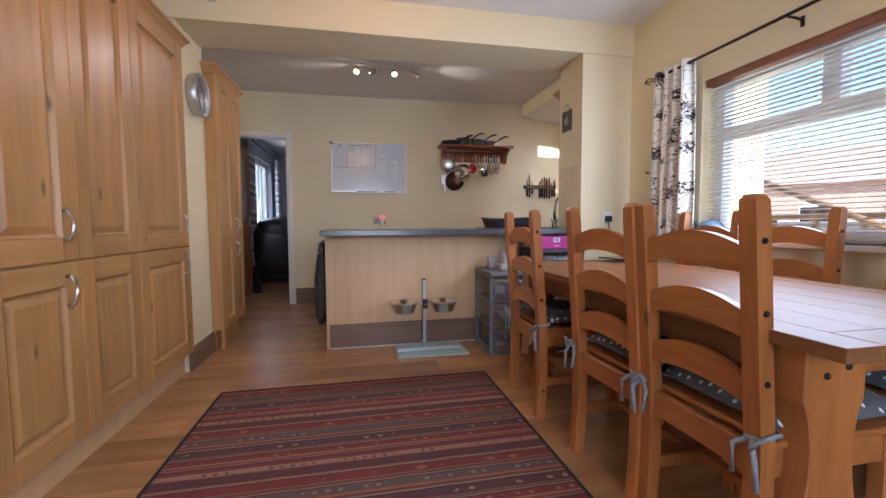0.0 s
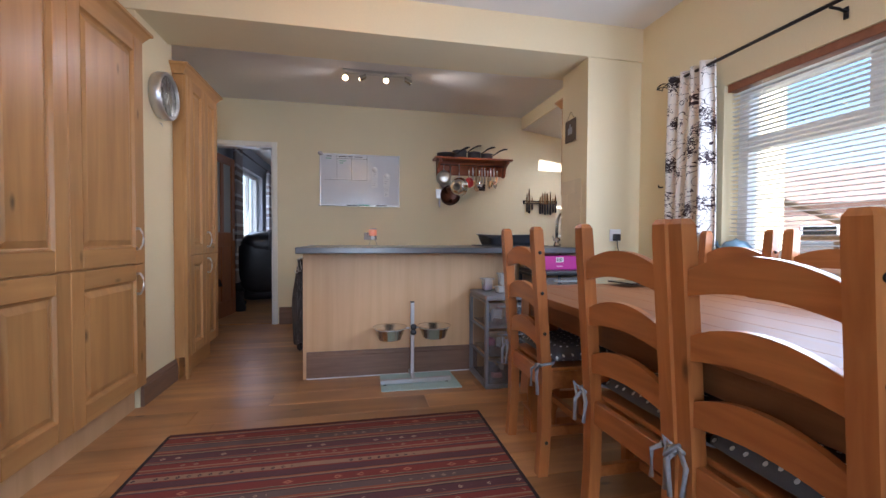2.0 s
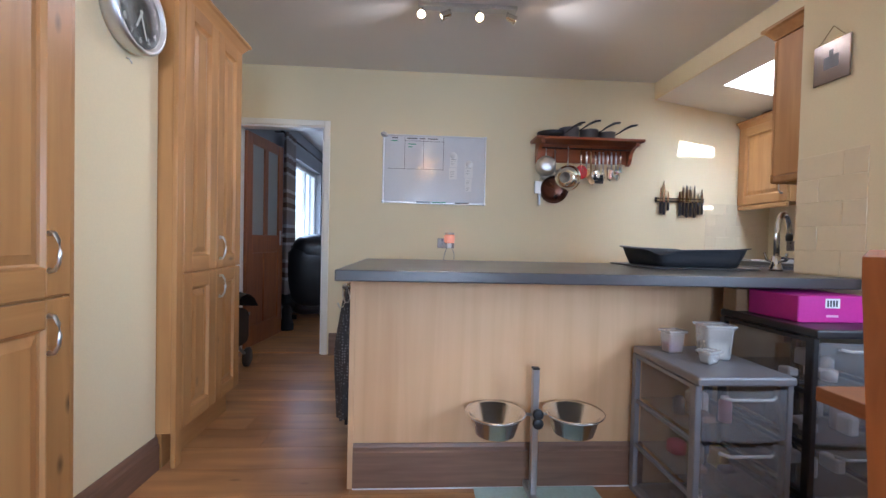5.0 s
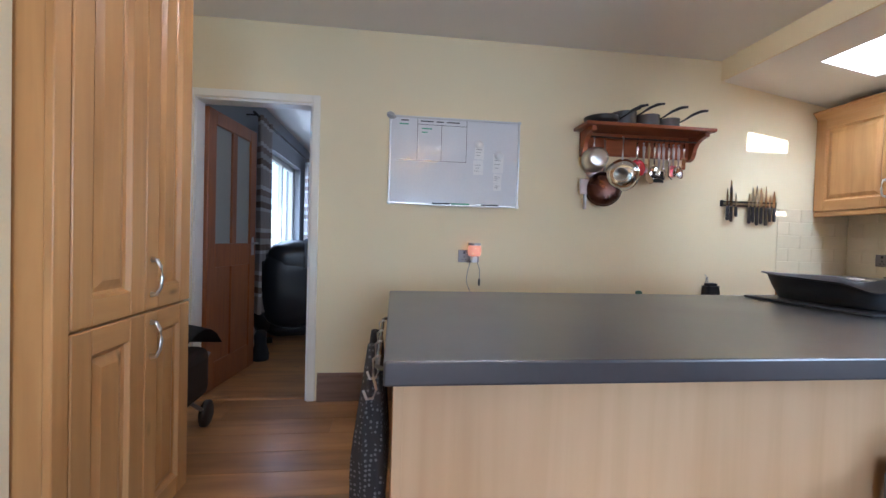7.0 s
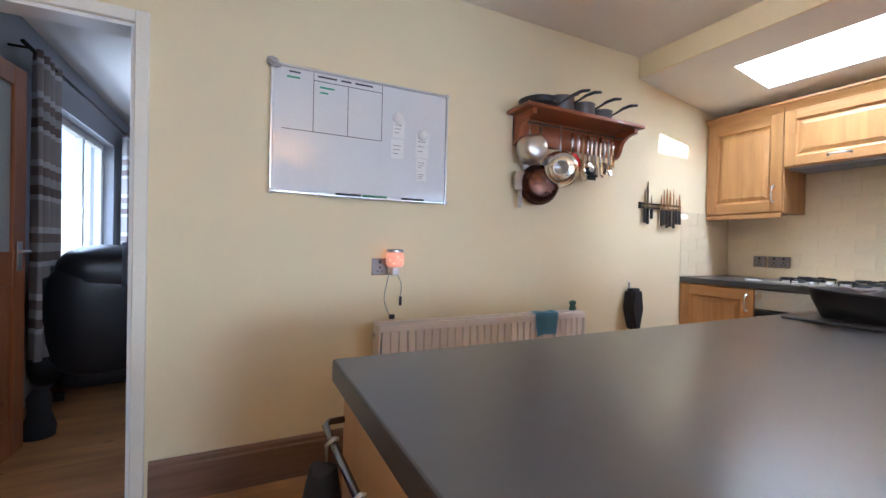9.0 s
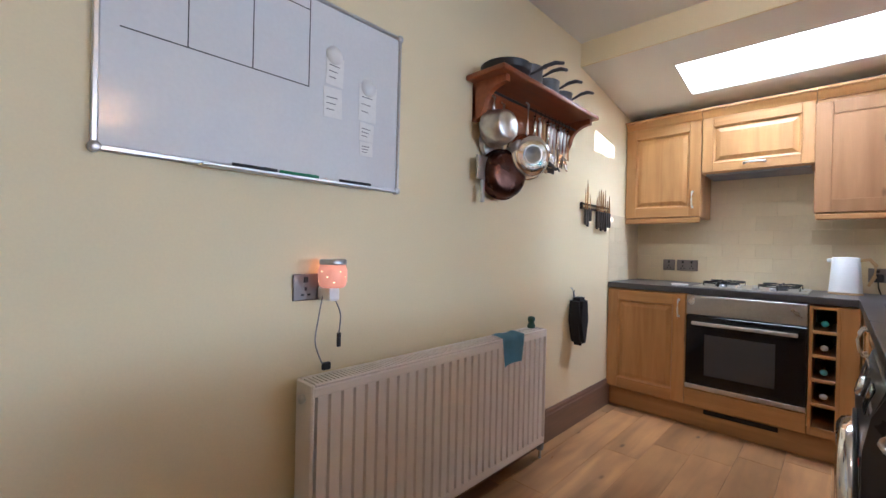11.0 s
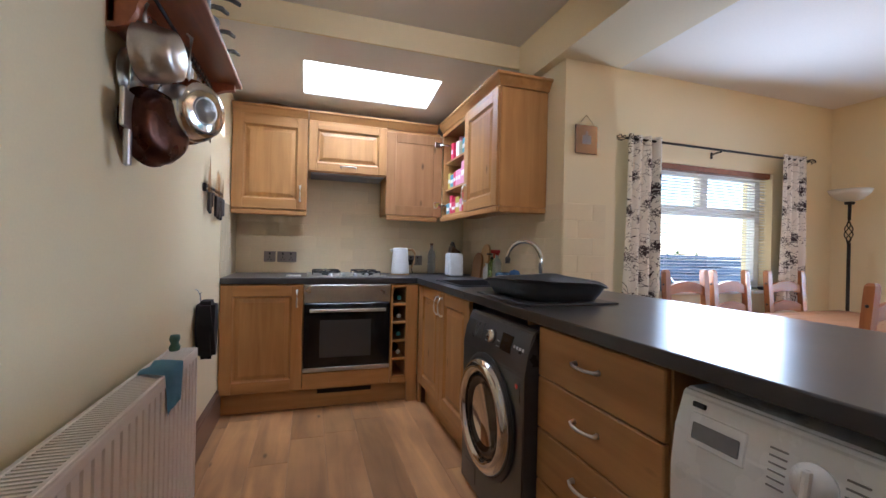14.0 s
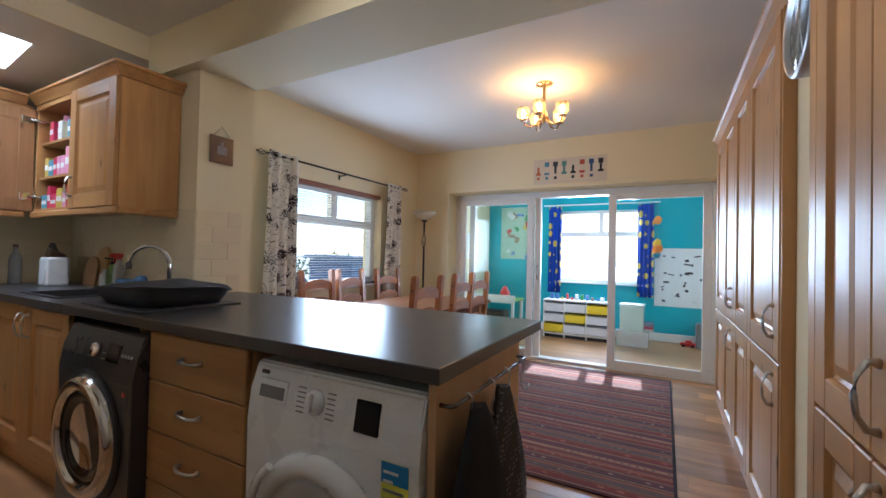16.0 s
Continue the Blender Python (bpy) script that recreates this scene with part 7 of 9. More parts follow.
def corner_things():
    c = thing("bread_bin", (2.88, 3.56, WT), "white tapered enamel canister in the worktop corner", "canister")
    bm = bmesh.new()
    box(bm, -0.075, -0.06, 0.0, 0.075, 0.06, 0.19, bevel=0.018, segs=3)
    for v in bm.verts:
        v.co.x *= 1 - 0.9 * v.co.z * 0.9
    part("body", bm, M["appliance"], c)
    c = thing("knife_block", (3.06, 3.50, WT), "dark brown wooden knife block with knives", "knife block")
    bm = bmesh.new()
    prism(bm, [(-0.06, 0.0), (0.07, 0.0), (0.03, 0.25), (-0.05, 0.20)], "x", -0.045, 0.045)
    bmesh.ops.bevel(bm, geom=bm.edges[:], offset=0.004, segments=1, affect="EDGES")
    part("block", bm, plain("walnut", (0.10, 0.05, 0.025), 0.45), c)
    for i in range(4):
        bm = bmesh.new()
        x = -0.03 + 0.02 * i
        tube(bm, [(x, -0.005, 0.215), (x, 0.02, 0.285 - 0.015 * (i % 2))], 0.009)
        part("knife_handle", bm, M["black"], c)
    for i, (x, w, h, col, nm) in enumerate(((2.68, 0.075, 0.27, (0.55, 0.33, 0.14), "round-topped pale wooden chopping board against the tiles"), (2.76, 0.09, 0.20, (0.30, 0.16, 0.07), "small dark wooden chopping board against the tiles"))):
        bm = bmesh.new()
        out = [(-w, 0.0), (w, 0.0), (w, h - w)] + [(w * math.cos(k * math.pi / 10), h - w + w * math.sin(k * math.pi / 10)) for k in range(1, 10)] + [(-w, h - w)]
        prism(bm, [(p, q) for p, q in out], "y", 0.0, 0.016)
        bmesh.ops.bevel(bm, geom=bm.edges[:], offset=0.002, segments=1, affect="EDGES")
        ob = single("chopping_board", bm, plain("board_wood_%d" % i, col, 0.55), nm, "chopping board", "boards by the sink")
        ob.matrix_world = pose(x, 3.385 + 0.022 * i, WT, 8, 0, 0)
    bm = bmesh.new()
    lathe(bm, [(0.0, 0.0), (0.045, 0.0), (0.055, 0.03), (0.052, 0.065), (0.046, 0.066), (0.048, 0.03), (0.0, 0.006)], at=(2.30, 3.40, WT), seg=24)
    single("sponge_pot", bm, plain("blue_glaze", (0.08, 0.16, 0.33), 0.25), "blue glazed pot behind the sink", "pot")
    c = thing("scrubbing_brush", (2.16, 3.385, WT), "small blue scrubbing brush standing by the sink", "brush")
    bm = bmesh.new()
    lathe(bm, [(0.0, 0.0), (0.030, 0.0), (0.034, 0.02), (0.030, 0.035), (0.0, 0.04)], seg=20)
    part("bristles", bm, M["paper"], c, "pale bristles")
    bm = bmesh.new()
    lathe(bm, [(0.0, 0.04), (0.036, 0.04), (0.040, 0.06), (0.030, 0.085), (0.0, 0.095)], seg=20)
    part("grip", bm, plain("blue_plastic", (0.06, 0.17, 0.42), 0.3), c, "glossy blue grip")
    bm = bmesh.new()
    box(bm, 2.235, 3.37, WT, 2.275, 3.41, WT + 0.05, bevel=0.006, segs=2)
    single("sponge_block", bm, plain("red_sponge", (0.55, 0.03, 0.035), 0.8), "small red sponge beside the sink", "sponge")
    c = thing("sponge", (2.38, 3.64, 0.7395), "crumpled pink cloth lying in the sink", "cloth")
    bm = bmesh.new()
    bmesh.ops.create_icosphere(bm, subdivisions=3, radius=0.05)
    for v in bm.verts:
        v.co = v.co * (1 + 0.5 * noise.noise(v.co * 40))
        v.co.z = max(0.0, v.co.z * 0.5 + 0.02)
    part("cloth_lump", bm, plain("pink_cloth", (0.55, 0.40, 0.36), 0.9), c)


corner_things()


def tap():
    c = thing("kitchen_tap", (1.725, 3.45, WT), "polished chrome swan-neck kitchen tap", "tap")
    bm = bmesh.new()
    lathe(bm, [(0.0, 0.0), (0.028, 0.0), (0.026, 0.012), (0.02, 0.03), (0.018, 0.07), (0.0, 0.072)], seg=22)
    part("base", bm, M["polished"], c)
    bm = bmesh.new()
    ux, uy = 0.175, 0.12
    pts = [(0, 0, 0.06), (0, 0, 0.17)]
    pts += [(ux * f, uy * f, 0.17 + 0.106 * math.sin(math.pi * k / 14)) for k, f in ((k, 0.5 - 0.5 * math.cos(math.pi * k / 14)) for k in range(1, 15))]
    tube(bm, pts, 0.012, seg=14)
    part("spout", bm, M["polished"], c)
    bm = bmesh.new()
    lathe(bm, [(0.0, -0.025), (0.014, -0.025), (0.016, 0.0), (0.013, 0.012), (0.0, 0.013)], at=(ux, uy, 0.17), seg=16)
    part("nozzle", bm, M["charcoal"], c)
    for s in (-1, 1):
        bm = bmesh.new()
        tube(bm, [(0, s * 0.018, 0.045), (0, s * 0.05, 0.05), (-0.005, s * 0.062, 0.085)], 0.006)
        part("lever", bm, M["polished"], c)


tap()


def drainer():
    c = thing("dish_drainer", (1.385, 3.65, WT), "charcoal plastic dish drainer with a wavy rim", "dish drainer")
    W, D = 0.235, 0.20
    boxpart("drip_tray", (-W - 0.03, -D - 0.015, 0.0, W + 0.02, D + 0.025, 0.008), M["charcoal"], c, 0.004, segs=2)
    n = 72
    def outline(k, grow):
        a = 2 * math.pi * k / n
        ca, sa = math.cos(a), math.sin(a)
        p = 0.30
        return Vector(((W + grow) * math.copysign(abs(ca) ** p, ca), (D + grow) * math.copysign(abs(sa) ** p, sa), 0))
    def rim(k):
        a = 2 * math.pi * k / n
        return 0.080 - 0.018 * math.sin(2 * a) + 0.004 * math.cos(4 * a)
    bm = bmesh.new()
    rows = []
    for grow, f in ((-0.03, 0.0), (-0.012, 0.5), (0.0, 0.94), (0.012, 1.0), (0.014, 0.96), (0.004, 0.92), (-0.006, 0.88), (-0.017, 0.5), (-0.036, 0.06)):
        rows.append([bm.verts.new(outline(k, grow) + Vector((0, 0, 0.010 + rim(k) * f))) for k in range(n)])
    for p, q in zip(rows, rows[1:]):
        for k in range(n):
            bm.faces.new((p[k], p[(k + 1) % n], q[(k + 1) % n], q[k])).smooth = True
    bm.faces.new(rows[0]), bm.faces.new(rows[-1])
    part("basket", bm, M["charcoal"], c)
    for i in range(7):
        boxpart("plate_slot", (-0.16 + 0.05 * i, -D + 0.05, 0.016, -0.155 + 0.05 * i, D - 0.05, 0.04), M["charcoal"], c, 0.001)


drainer()


def cupboard_contents():
    rng = random.Random(11)
    cols = [(0.60, 0.03, 0.10), (0.70, 0.30, 0.45), (0.62, 0.60, 0.72), (0.08, 0.30, 0.42), (0.72, 0.70, 0.66), (0.10, 0.35, 0.38), (0.55, 0.45, 0.08), (0.5, 0.04, 0.06)]
    for zi, z in enumerate((1.419, 1.632, 1.857)):
        x = 2.44
        while x < 2.90:
            w = rng.uniform(0.045, 0.10)
            h = rng.uniform(0.10, 0.175) if zi else rng.uniform(0.08, 0.16)
            i = rng.randrange(len(cols))
            bm = bmesh.new()
            if rng.random() < 0.45:
                lathe(bm, [(0.0, 0.0), (w / 2, 0.0), (w / 2, h * 0.8), (w * 0.4, h * 0.86), (w * 0.4, h), (0.0, h)], at=(x + w / 2, 3.56, z), seg=16)
                single("storage_jar", bm, plain("pack_%d" % i, cols[i], 0.4), "small coloured food jar on a cupboard shelf", "jar", "packets in the open cupboard")
            else:
                d = rng.uniform(0.05, 0.12)
                box(bm, x, 3.62 - d, z, x + w, 3.62, z + h, bevel=0.003)
                ob = single("food_packet", bm, plain("pack_%d" % i, cols[i], 0.5), "coloured cardboard food packet on a cupboard shelf", "packet", "packets in the open cupboard")
                boxpart("label_band", (x + 0.004, 3.6201, z + h * 0.35, x + w - 0.004, 3.6212, z + h * 0.6), M["paper"], ob, 0)
            x += w + 0.006
    bm = bmesh.new()
    lathe(bm, [(0.0, 0.0), (0.09, 0.0), (0.12, 0.02), (0.125, 0.024), (0.08, 0.03), (0.0, 0.036)], at=(3.09, 4.96, 2.163), seg=24)
    single("wooden_dish", bm, plain("dark_dish", (0.13, 0.06, 0.035), 0.5), "dark wooden dish lying on top of the cupboard", "dish")


cupboard_contents()


# ---- things on the floor and table ----
def bowl_stand():
    bm = bmesh.new()
    prism(bm, [(0.275, 2.95), (0.80, 2.935), (0.785, 3.345), (0.285, 3.375)], "z", 0.0005, 0.006)
    single("floor_mat", bm, plain("pale_aqua", (0.46, 0.62, 0.60), 0.7, var=0.12), "pale aqua rubber mat on the floor", "mat")
    c = thing("feeding_stand", (0.50, 3.17, 0.0065), "adjustable aluminium stand with two steel feeding bowls", "feeding stand")
    for y, x0, x1 in ((-0.115, -0.225, 0.25), (0.12, -0.21, 0.235)):
        b = boxpart("foot_bar", (x0, y - 0.014, 0.006, x1, y + 0.014, 0.034), M["alu"], c, 0.003)
        for x in (x0 + 0.02, x1 - 0.04):
            boxpart("rubber_foot", (x, y - 0.010, 0.0, x + 0.02, y + 0.010, 0.006), M["black"], b, 0)
    boxpart("cross_bar", (-0.014, -0.10, 0.008, 0.014, 0.106, 0.032), M["alu"], c, 0.003)
    boxpart("pole", (-0.013, -0.013, 0.034, 0.013, 0.013, 0.525), M["alu"], c, 0.003)
    boxpart("pole_cap", (-0.014, -0.014, 0.525, 0.014, 0.014, 0.532), M["black"], c, 0.002)
    for z in (0.36, 0.325):
        bm = bmesh.new()
        lathe(bm, [(0.0, 0.0), (0.006, 0.0), (0.006, 0.012), (0.020, 0.014), (0.021, 0.026), (0.014, 0.030), (0.0, 0.031)], at=(0.004, -0.013, z), m=pose(0, 0, 0, 90, 0, 0), seg=18)
        part("knob", bm, M["black"], c, "black clamp knob")
    for s in (-1, 1):
        bm = bmesh.new()
        pts = [Vector((s * 0.155 + 0.105 * math.cos(2 * math.pi * k / 28), 0.105 * math.sin(2 * math.pi * k / 28), 0.352)) for k in range(28)]
        tube(bm, pts, 0.004, seg=6, closed=True)
        tube(bm, [(s * 0.012, 0, 0.345), (s * 0.052, 0, 0.352)], 0.006)
        ring = part("bowl_ring", bm, M["alu"], c)
        bm = bmesh.new()
        lathe(bm, [(0.0, 0.275), (0.070, 0.275), (0.078, 0.279), (0.103, 0.352), (0.118, 0.358), (0.118, 0.361), (0.101, 0.357), (0.074, 0.284), (0.0, 0.280)], at=(s * 0.155, 0, 0), seg=36)
        part("bowl", bm, M["bowlsteel"], ring, "bright steel bowl")


bowl_stand()


def drawer_tower(at, W, D, H, n, frame_mat, label, contents, rng):
    """A plastic tower of see-through drawers; its front faces -y."""
    c = thing("storage_tower", at, label, "storage drawers")
    boxpart("top", (0, -0.012, H - 0.03, W, D, H), frame_mat, c, 0.008, segs=2)
    boxpart("base", (0, 0, 0.0, W, D, 0.025), frame_mat, c, 0.005)
    for x in (0, W - 0.022):
        for y in (0, D - 0.03):
            boxpart("post", (x, y, 0.025, x + 0.022, y + 0.03, H - 0.03), frame_mat, c, 0.003)
    dz = (H - 0.06) / n
    for i in range(n):
        z = 0.028 + i * dz
        for x in (0.003, W - 0.017):
            boxpart("side_rail", (x, 0.03, z + dz - 0.016, x + 0.014, D - 0.03, z + dz), frame_mat, c, 0.002)
        bm = bmesh.new()
        t = 0.004
        n2 = 8
        front = [(0.024 + (W - 0.048) * k / n2, -0.016 * math.sin(math.pi * k / n2) - 0.002) for k in range(n2 + 1)]
        prism(bm, front + [(x, y + t) for x, y in front[::-1]], "z", z + 0.004, z + dz - 0.012)
        d = part("drawer", bm, M["smoke"], c, "see-through plastic drawer")
        boxpart("drawer_base", (0.024, 0.004, z + 0.004, W - 0.024, D - 0.035, z + 0.008), M["smoke"], d, 0)
        for xs in (0.024, W - 0.028):
            boxpart("drawer_side", (xs, 0.004, z + 0.008, xs + 0.004, D - 0.035, z + dz - 0.02), M["smoke"], d, 0)
        bm = bmesh.new()
        tube(bm, [(W * 0.22, -0.012, z + dz - 0.03), (W * 0.3, -0.03, z + dz - 0.034), (W * 0.7, -0.03, z + dz - 0.034), (W * 0.78, -0.012, z + dz - 0.03)], 0.006)
        part("lip_handle", bm, M["clear"], d)
        for k in range(6):
            col = contents[rng.randrange(len(contents))]
            x, y = rng.uniform(0.045, W - 0.11), rng.uniform(0.03, D - 0.14)
            w, dd, h = rng.uniform(0.03, 0.07), rng.uniform(0.03, 0.08), rng.uniform(0.02, dz * 0.5)
            bm = bmesh.new()
            if k % 2:
                box(bm, x, y, z + 0.009, x + w, y + dd, z + 0.009 + h, bevel=0.006, m=None)
            else:
                lathe(bm, [(0, 0), (w / 2, 0), (w / 2, h * 0.8), (w / 4, h), (0, h)], at=(x + w / 2, y + w / 2, z + 0.009), seg=12)
            ob = single("craft_item", bm, plain("craft_%d_%d_%d" % tuple(int(99 * v) for v in col), col, 0.5), "small coloured oddment inside a see-through drawer", "oddment", "oddments in the drawers")
            ob.matrix_world = Matrix.Translation(at)
    return c


_r = random.Random(5)
drawer_tower((0.935, 2.865, 0.0005), 0.335, 0.395, 0.605, 3, M["greyplastic"], "grey plastic tower of three see-through drawers", [(0.6, 0.05, 0.12), (0.75, 0.72, 0.68), (0.5, 0.35, 0.08), (0.25, 0.12, 0.08), (0.08, 0.08, 0.1), (0.65, 0.3, 0.35)], _r)
drawer_tower((1.325, 2.86, 0.0005), 0.345, 0.42, 0.762, 4, M["black"], "black plastic tower of four see-through drawers", [(0.7, 0.6, 0.52), (0.6, 0.5, 0.45), (0.72, 0.7, 0.68), (0.3, 0.2, 0.15)], _r)


def tubs():
    for i, (x, y, w, d2, h, turn) in enumerate(((1.035, 3.15, 0.075, 0.06, 0.085, 8), (1.145, 3.07, 0.105, 0.085, 0.125, -6), (1.075, 3.00, 0.06, 0.05, 0.045, 20))):
        c = thing("plastic_tub", (x, y, 0.606), "cloudy square plastic food tub on the drawer tower", "tub", "tubs on the drawers", rz=turn)
        bm = bmesh.new()
        box(bm, -w / 2, -d2 / 2, 0.0, w / 2, d2 / 2, h, bevel=0.012, segs=3)
        for v in bm.verts:
            v.co.x *= 0.84 + 0.16 * v.co.z / h
            v.co.y *= 0.84 + 0.16 * v.co.z / h
        part("tub", bm, M["clear"], c)
        bm = bmesh.new()
        box(bm, -w / 2 - 0.005, -d2 / 2 - 0.005, h - 0.006, w / 2 + 0.005, d2 / 2 + 0.005, h + 0.006, bevel=0.005, segs=2)
        part("lid", bm, M["clear"], c, "cloudy snap-on lid")
        bm = bmesh.new()
        box(bm, -w * 0.36, -d2 * 0.36, 0.006, w * 0.36, d2 * 0.36, h * 0.5, bevel=0.01, segs=2)
        part("contents", bm, plain("tub_fill_%d" % i, ((0.35, 0.15, 0.3), (0.62, 0.58, 0.5), (0.66, 0.64, 0.6))[i], 0.8), c)
    c = thing("gift_box", (1.375, 2.97, 0.763), "bright pink cardboard box on the black drawers", "box")
    boxpart("carton", (0, 0, 0, 0.27, 0.22, 0.095), plain("magenta_card", (0.48, 0.02, 0.26), 0.45), c, 0.003)
    boxpart("sticker", (0.10, -0.0012, 0.052, 0.155, 0.0, 0.086), M["paper"], c, 0)
    for i in range(4):
        boxpart("print_bar", (0.106 + 0.011 * i, -0.0022, 0.058, 0.112 + 0.011 * i, -0.001, 0.08), M["black"], c, 0)
    boxpart("print_bar", (0.105, -0.0012, 0.02, 0.15, 0.0, 0.028), plain("pale_pink", (0.7, 0.4, 0.55), 0.5), c, 0)
    bm = bmesh.new()
    box(bm, 1.332, 3.20, 0.7632, 1.64, 3.275, 0.855, bevel=0.003)
    single("cardboard_box", bm, plain("brown_card", (0.30, 0.19, 0.10), 0.8), "plain brown cardboard box on the black drawers", "box")
    # on the table and the window board
    bm = bmesh.new()
    box(bm, -0.12, -0.085, 0.0, 0.12, 0.085, 0.008, bevel=0.003)
    ob = single("tablet", bm, M["blackgloss"], "black tablet computer lying on the table", "tablet")
    ob.matrix_world = pose(1.64, 2.36, 0.7365, 0, 0, 12)
    c = thing("china_teapot", (2.10, 2.17, 0.8605), "grey-blue round teapot on the window board", "teapot")
    bm = bmesh.new()
    lathe(bm, [(0.0, 0.0), (0.05, 0.0), (0.075, 0.03), (0.078, 0.065), (0.05, 0.105), (0.02, 0.112), (0.0, 0.125)], seg=24)
    part("pot", bm, plain("slate_blue_glaze", (0.10, 0.17, 0.22), 0.3), c)
    bm = bmesh.new()
    tube(bm, [(0, 0.07, 0.05), (0, 0.11, 0.075), (0, 0.125, 0.105)], 0.009)
    part("spout", bm, plain("slate_blue_glaze", (0.10, 0.17, 0.22), 0.3), c)
    bm = bmesh.new()
    lathe(bm, [(0.0, 0.0), (0.06, 0.0), (0.07, 0.02), (0.0, 0.026)], at=(2.09, 1.08, 0.8605), seg=20)
    single("glasses_case", bm, M["black"], "black case on the window board", "case")


tubs()


def floor_lamp():
    c = thing("floor_lamp", (1.87, 0.47, 0.0005), "black twisted iron floor lamp with a glass bowl shade", "lamp")
    bm = bmesh.new()
    lathe(bm, [(0.0, 0.0), (0.13, 0.0), (0.13, 0.012), (0.03, 0.03), (0.012, 0.05), (0.012, 1.25), (0.016, 1.26), (0.0, 1.26)], seg=24)
    part("base_and_pole", bm, M["iron"], c)
    bm = bmesh.new()
    for k in range(4):
        a = k * math.pi / 2
        tube(bm, [(0.028 * math.sin(math.pi * i / 12) * math.cos(a + 0.45 * i) + 0.003, 0.028 * math.sin(math.pi * i / 12) * math.sin(a + 0.45 * i), 1.25 + 0.2 * i / 12) for i in range(13)], 0.004, seg=6)
    part("twisted_cage", bm, M["iron"], c)
    bm = bmesh.new()
    tube(bm, [(0, 0, 1.45), (0, 0, 1.60)], 0.012)
    lathe(bm, [(0.0, 1.58), (0.03, 1.58), (0.035, 1.60), (0.0, 1.605)], seg=16)
    part("stem", bm, M["iron"], c)
    bm = bmesh.new()
    lathe(bm, [(0.02, 1.602), (0.07, 1.615), (0.12, 1.66), (0.14, 1.70), (0.136, 1.70), (0.115, 1.664), (0.066, 1.62), (0.02, 1.608)], seg=32)
    part("shade", bm, clear_plastic("frosted_shade", (0.85, 0.78, 0.66), 0.55, 0.4), c, "frosted glass bowl shade")


floor_lamp()


def letter_banner():
    c = thing("picture_banner", (-0.17, 0.252, 1.985), "paper banner of small coloured pictures over the doors", "banner", rz=0)
    boxpart("paper_strip", (0, 0.0, 0.0, 0.765, 0.003, 0.275), plain("cream_paper", (0.70, 0.60, 0.46), 0.8), c, 0)
    cols = [(0.03, 0.03, 0.04), (0.05, 0.10, 0.22), (0.5, 0.08, 0.04), (0.03, 0.04, 0.04), (0.12, 0.28, 0.25), (0.04, 0.05, 0.06), (0.10, 0.25, 0.33), (0.6, 0.16, 0.05)]
    for i, col in enumerate(cols):
        x = 0.03 + 0.093 * i
        m = plain("banner_ink_%d" % i, col, 0.7)
        for k, (w, h, z) in enumerate(((0.05, 0.05, 0.19), (0.024, 0.08, 0.11), (0.055, 0.025, 0.10), (0.03, 0.03, 0.05))):
            if (i + k) % 4 == 3:
                continue
            boxpart("picture_bar", (x + 0.03 - w / 2, 0.003, z, x + 0.03 + w / 2, 0.0042, z + h), m, c, 0)


letter_banner()


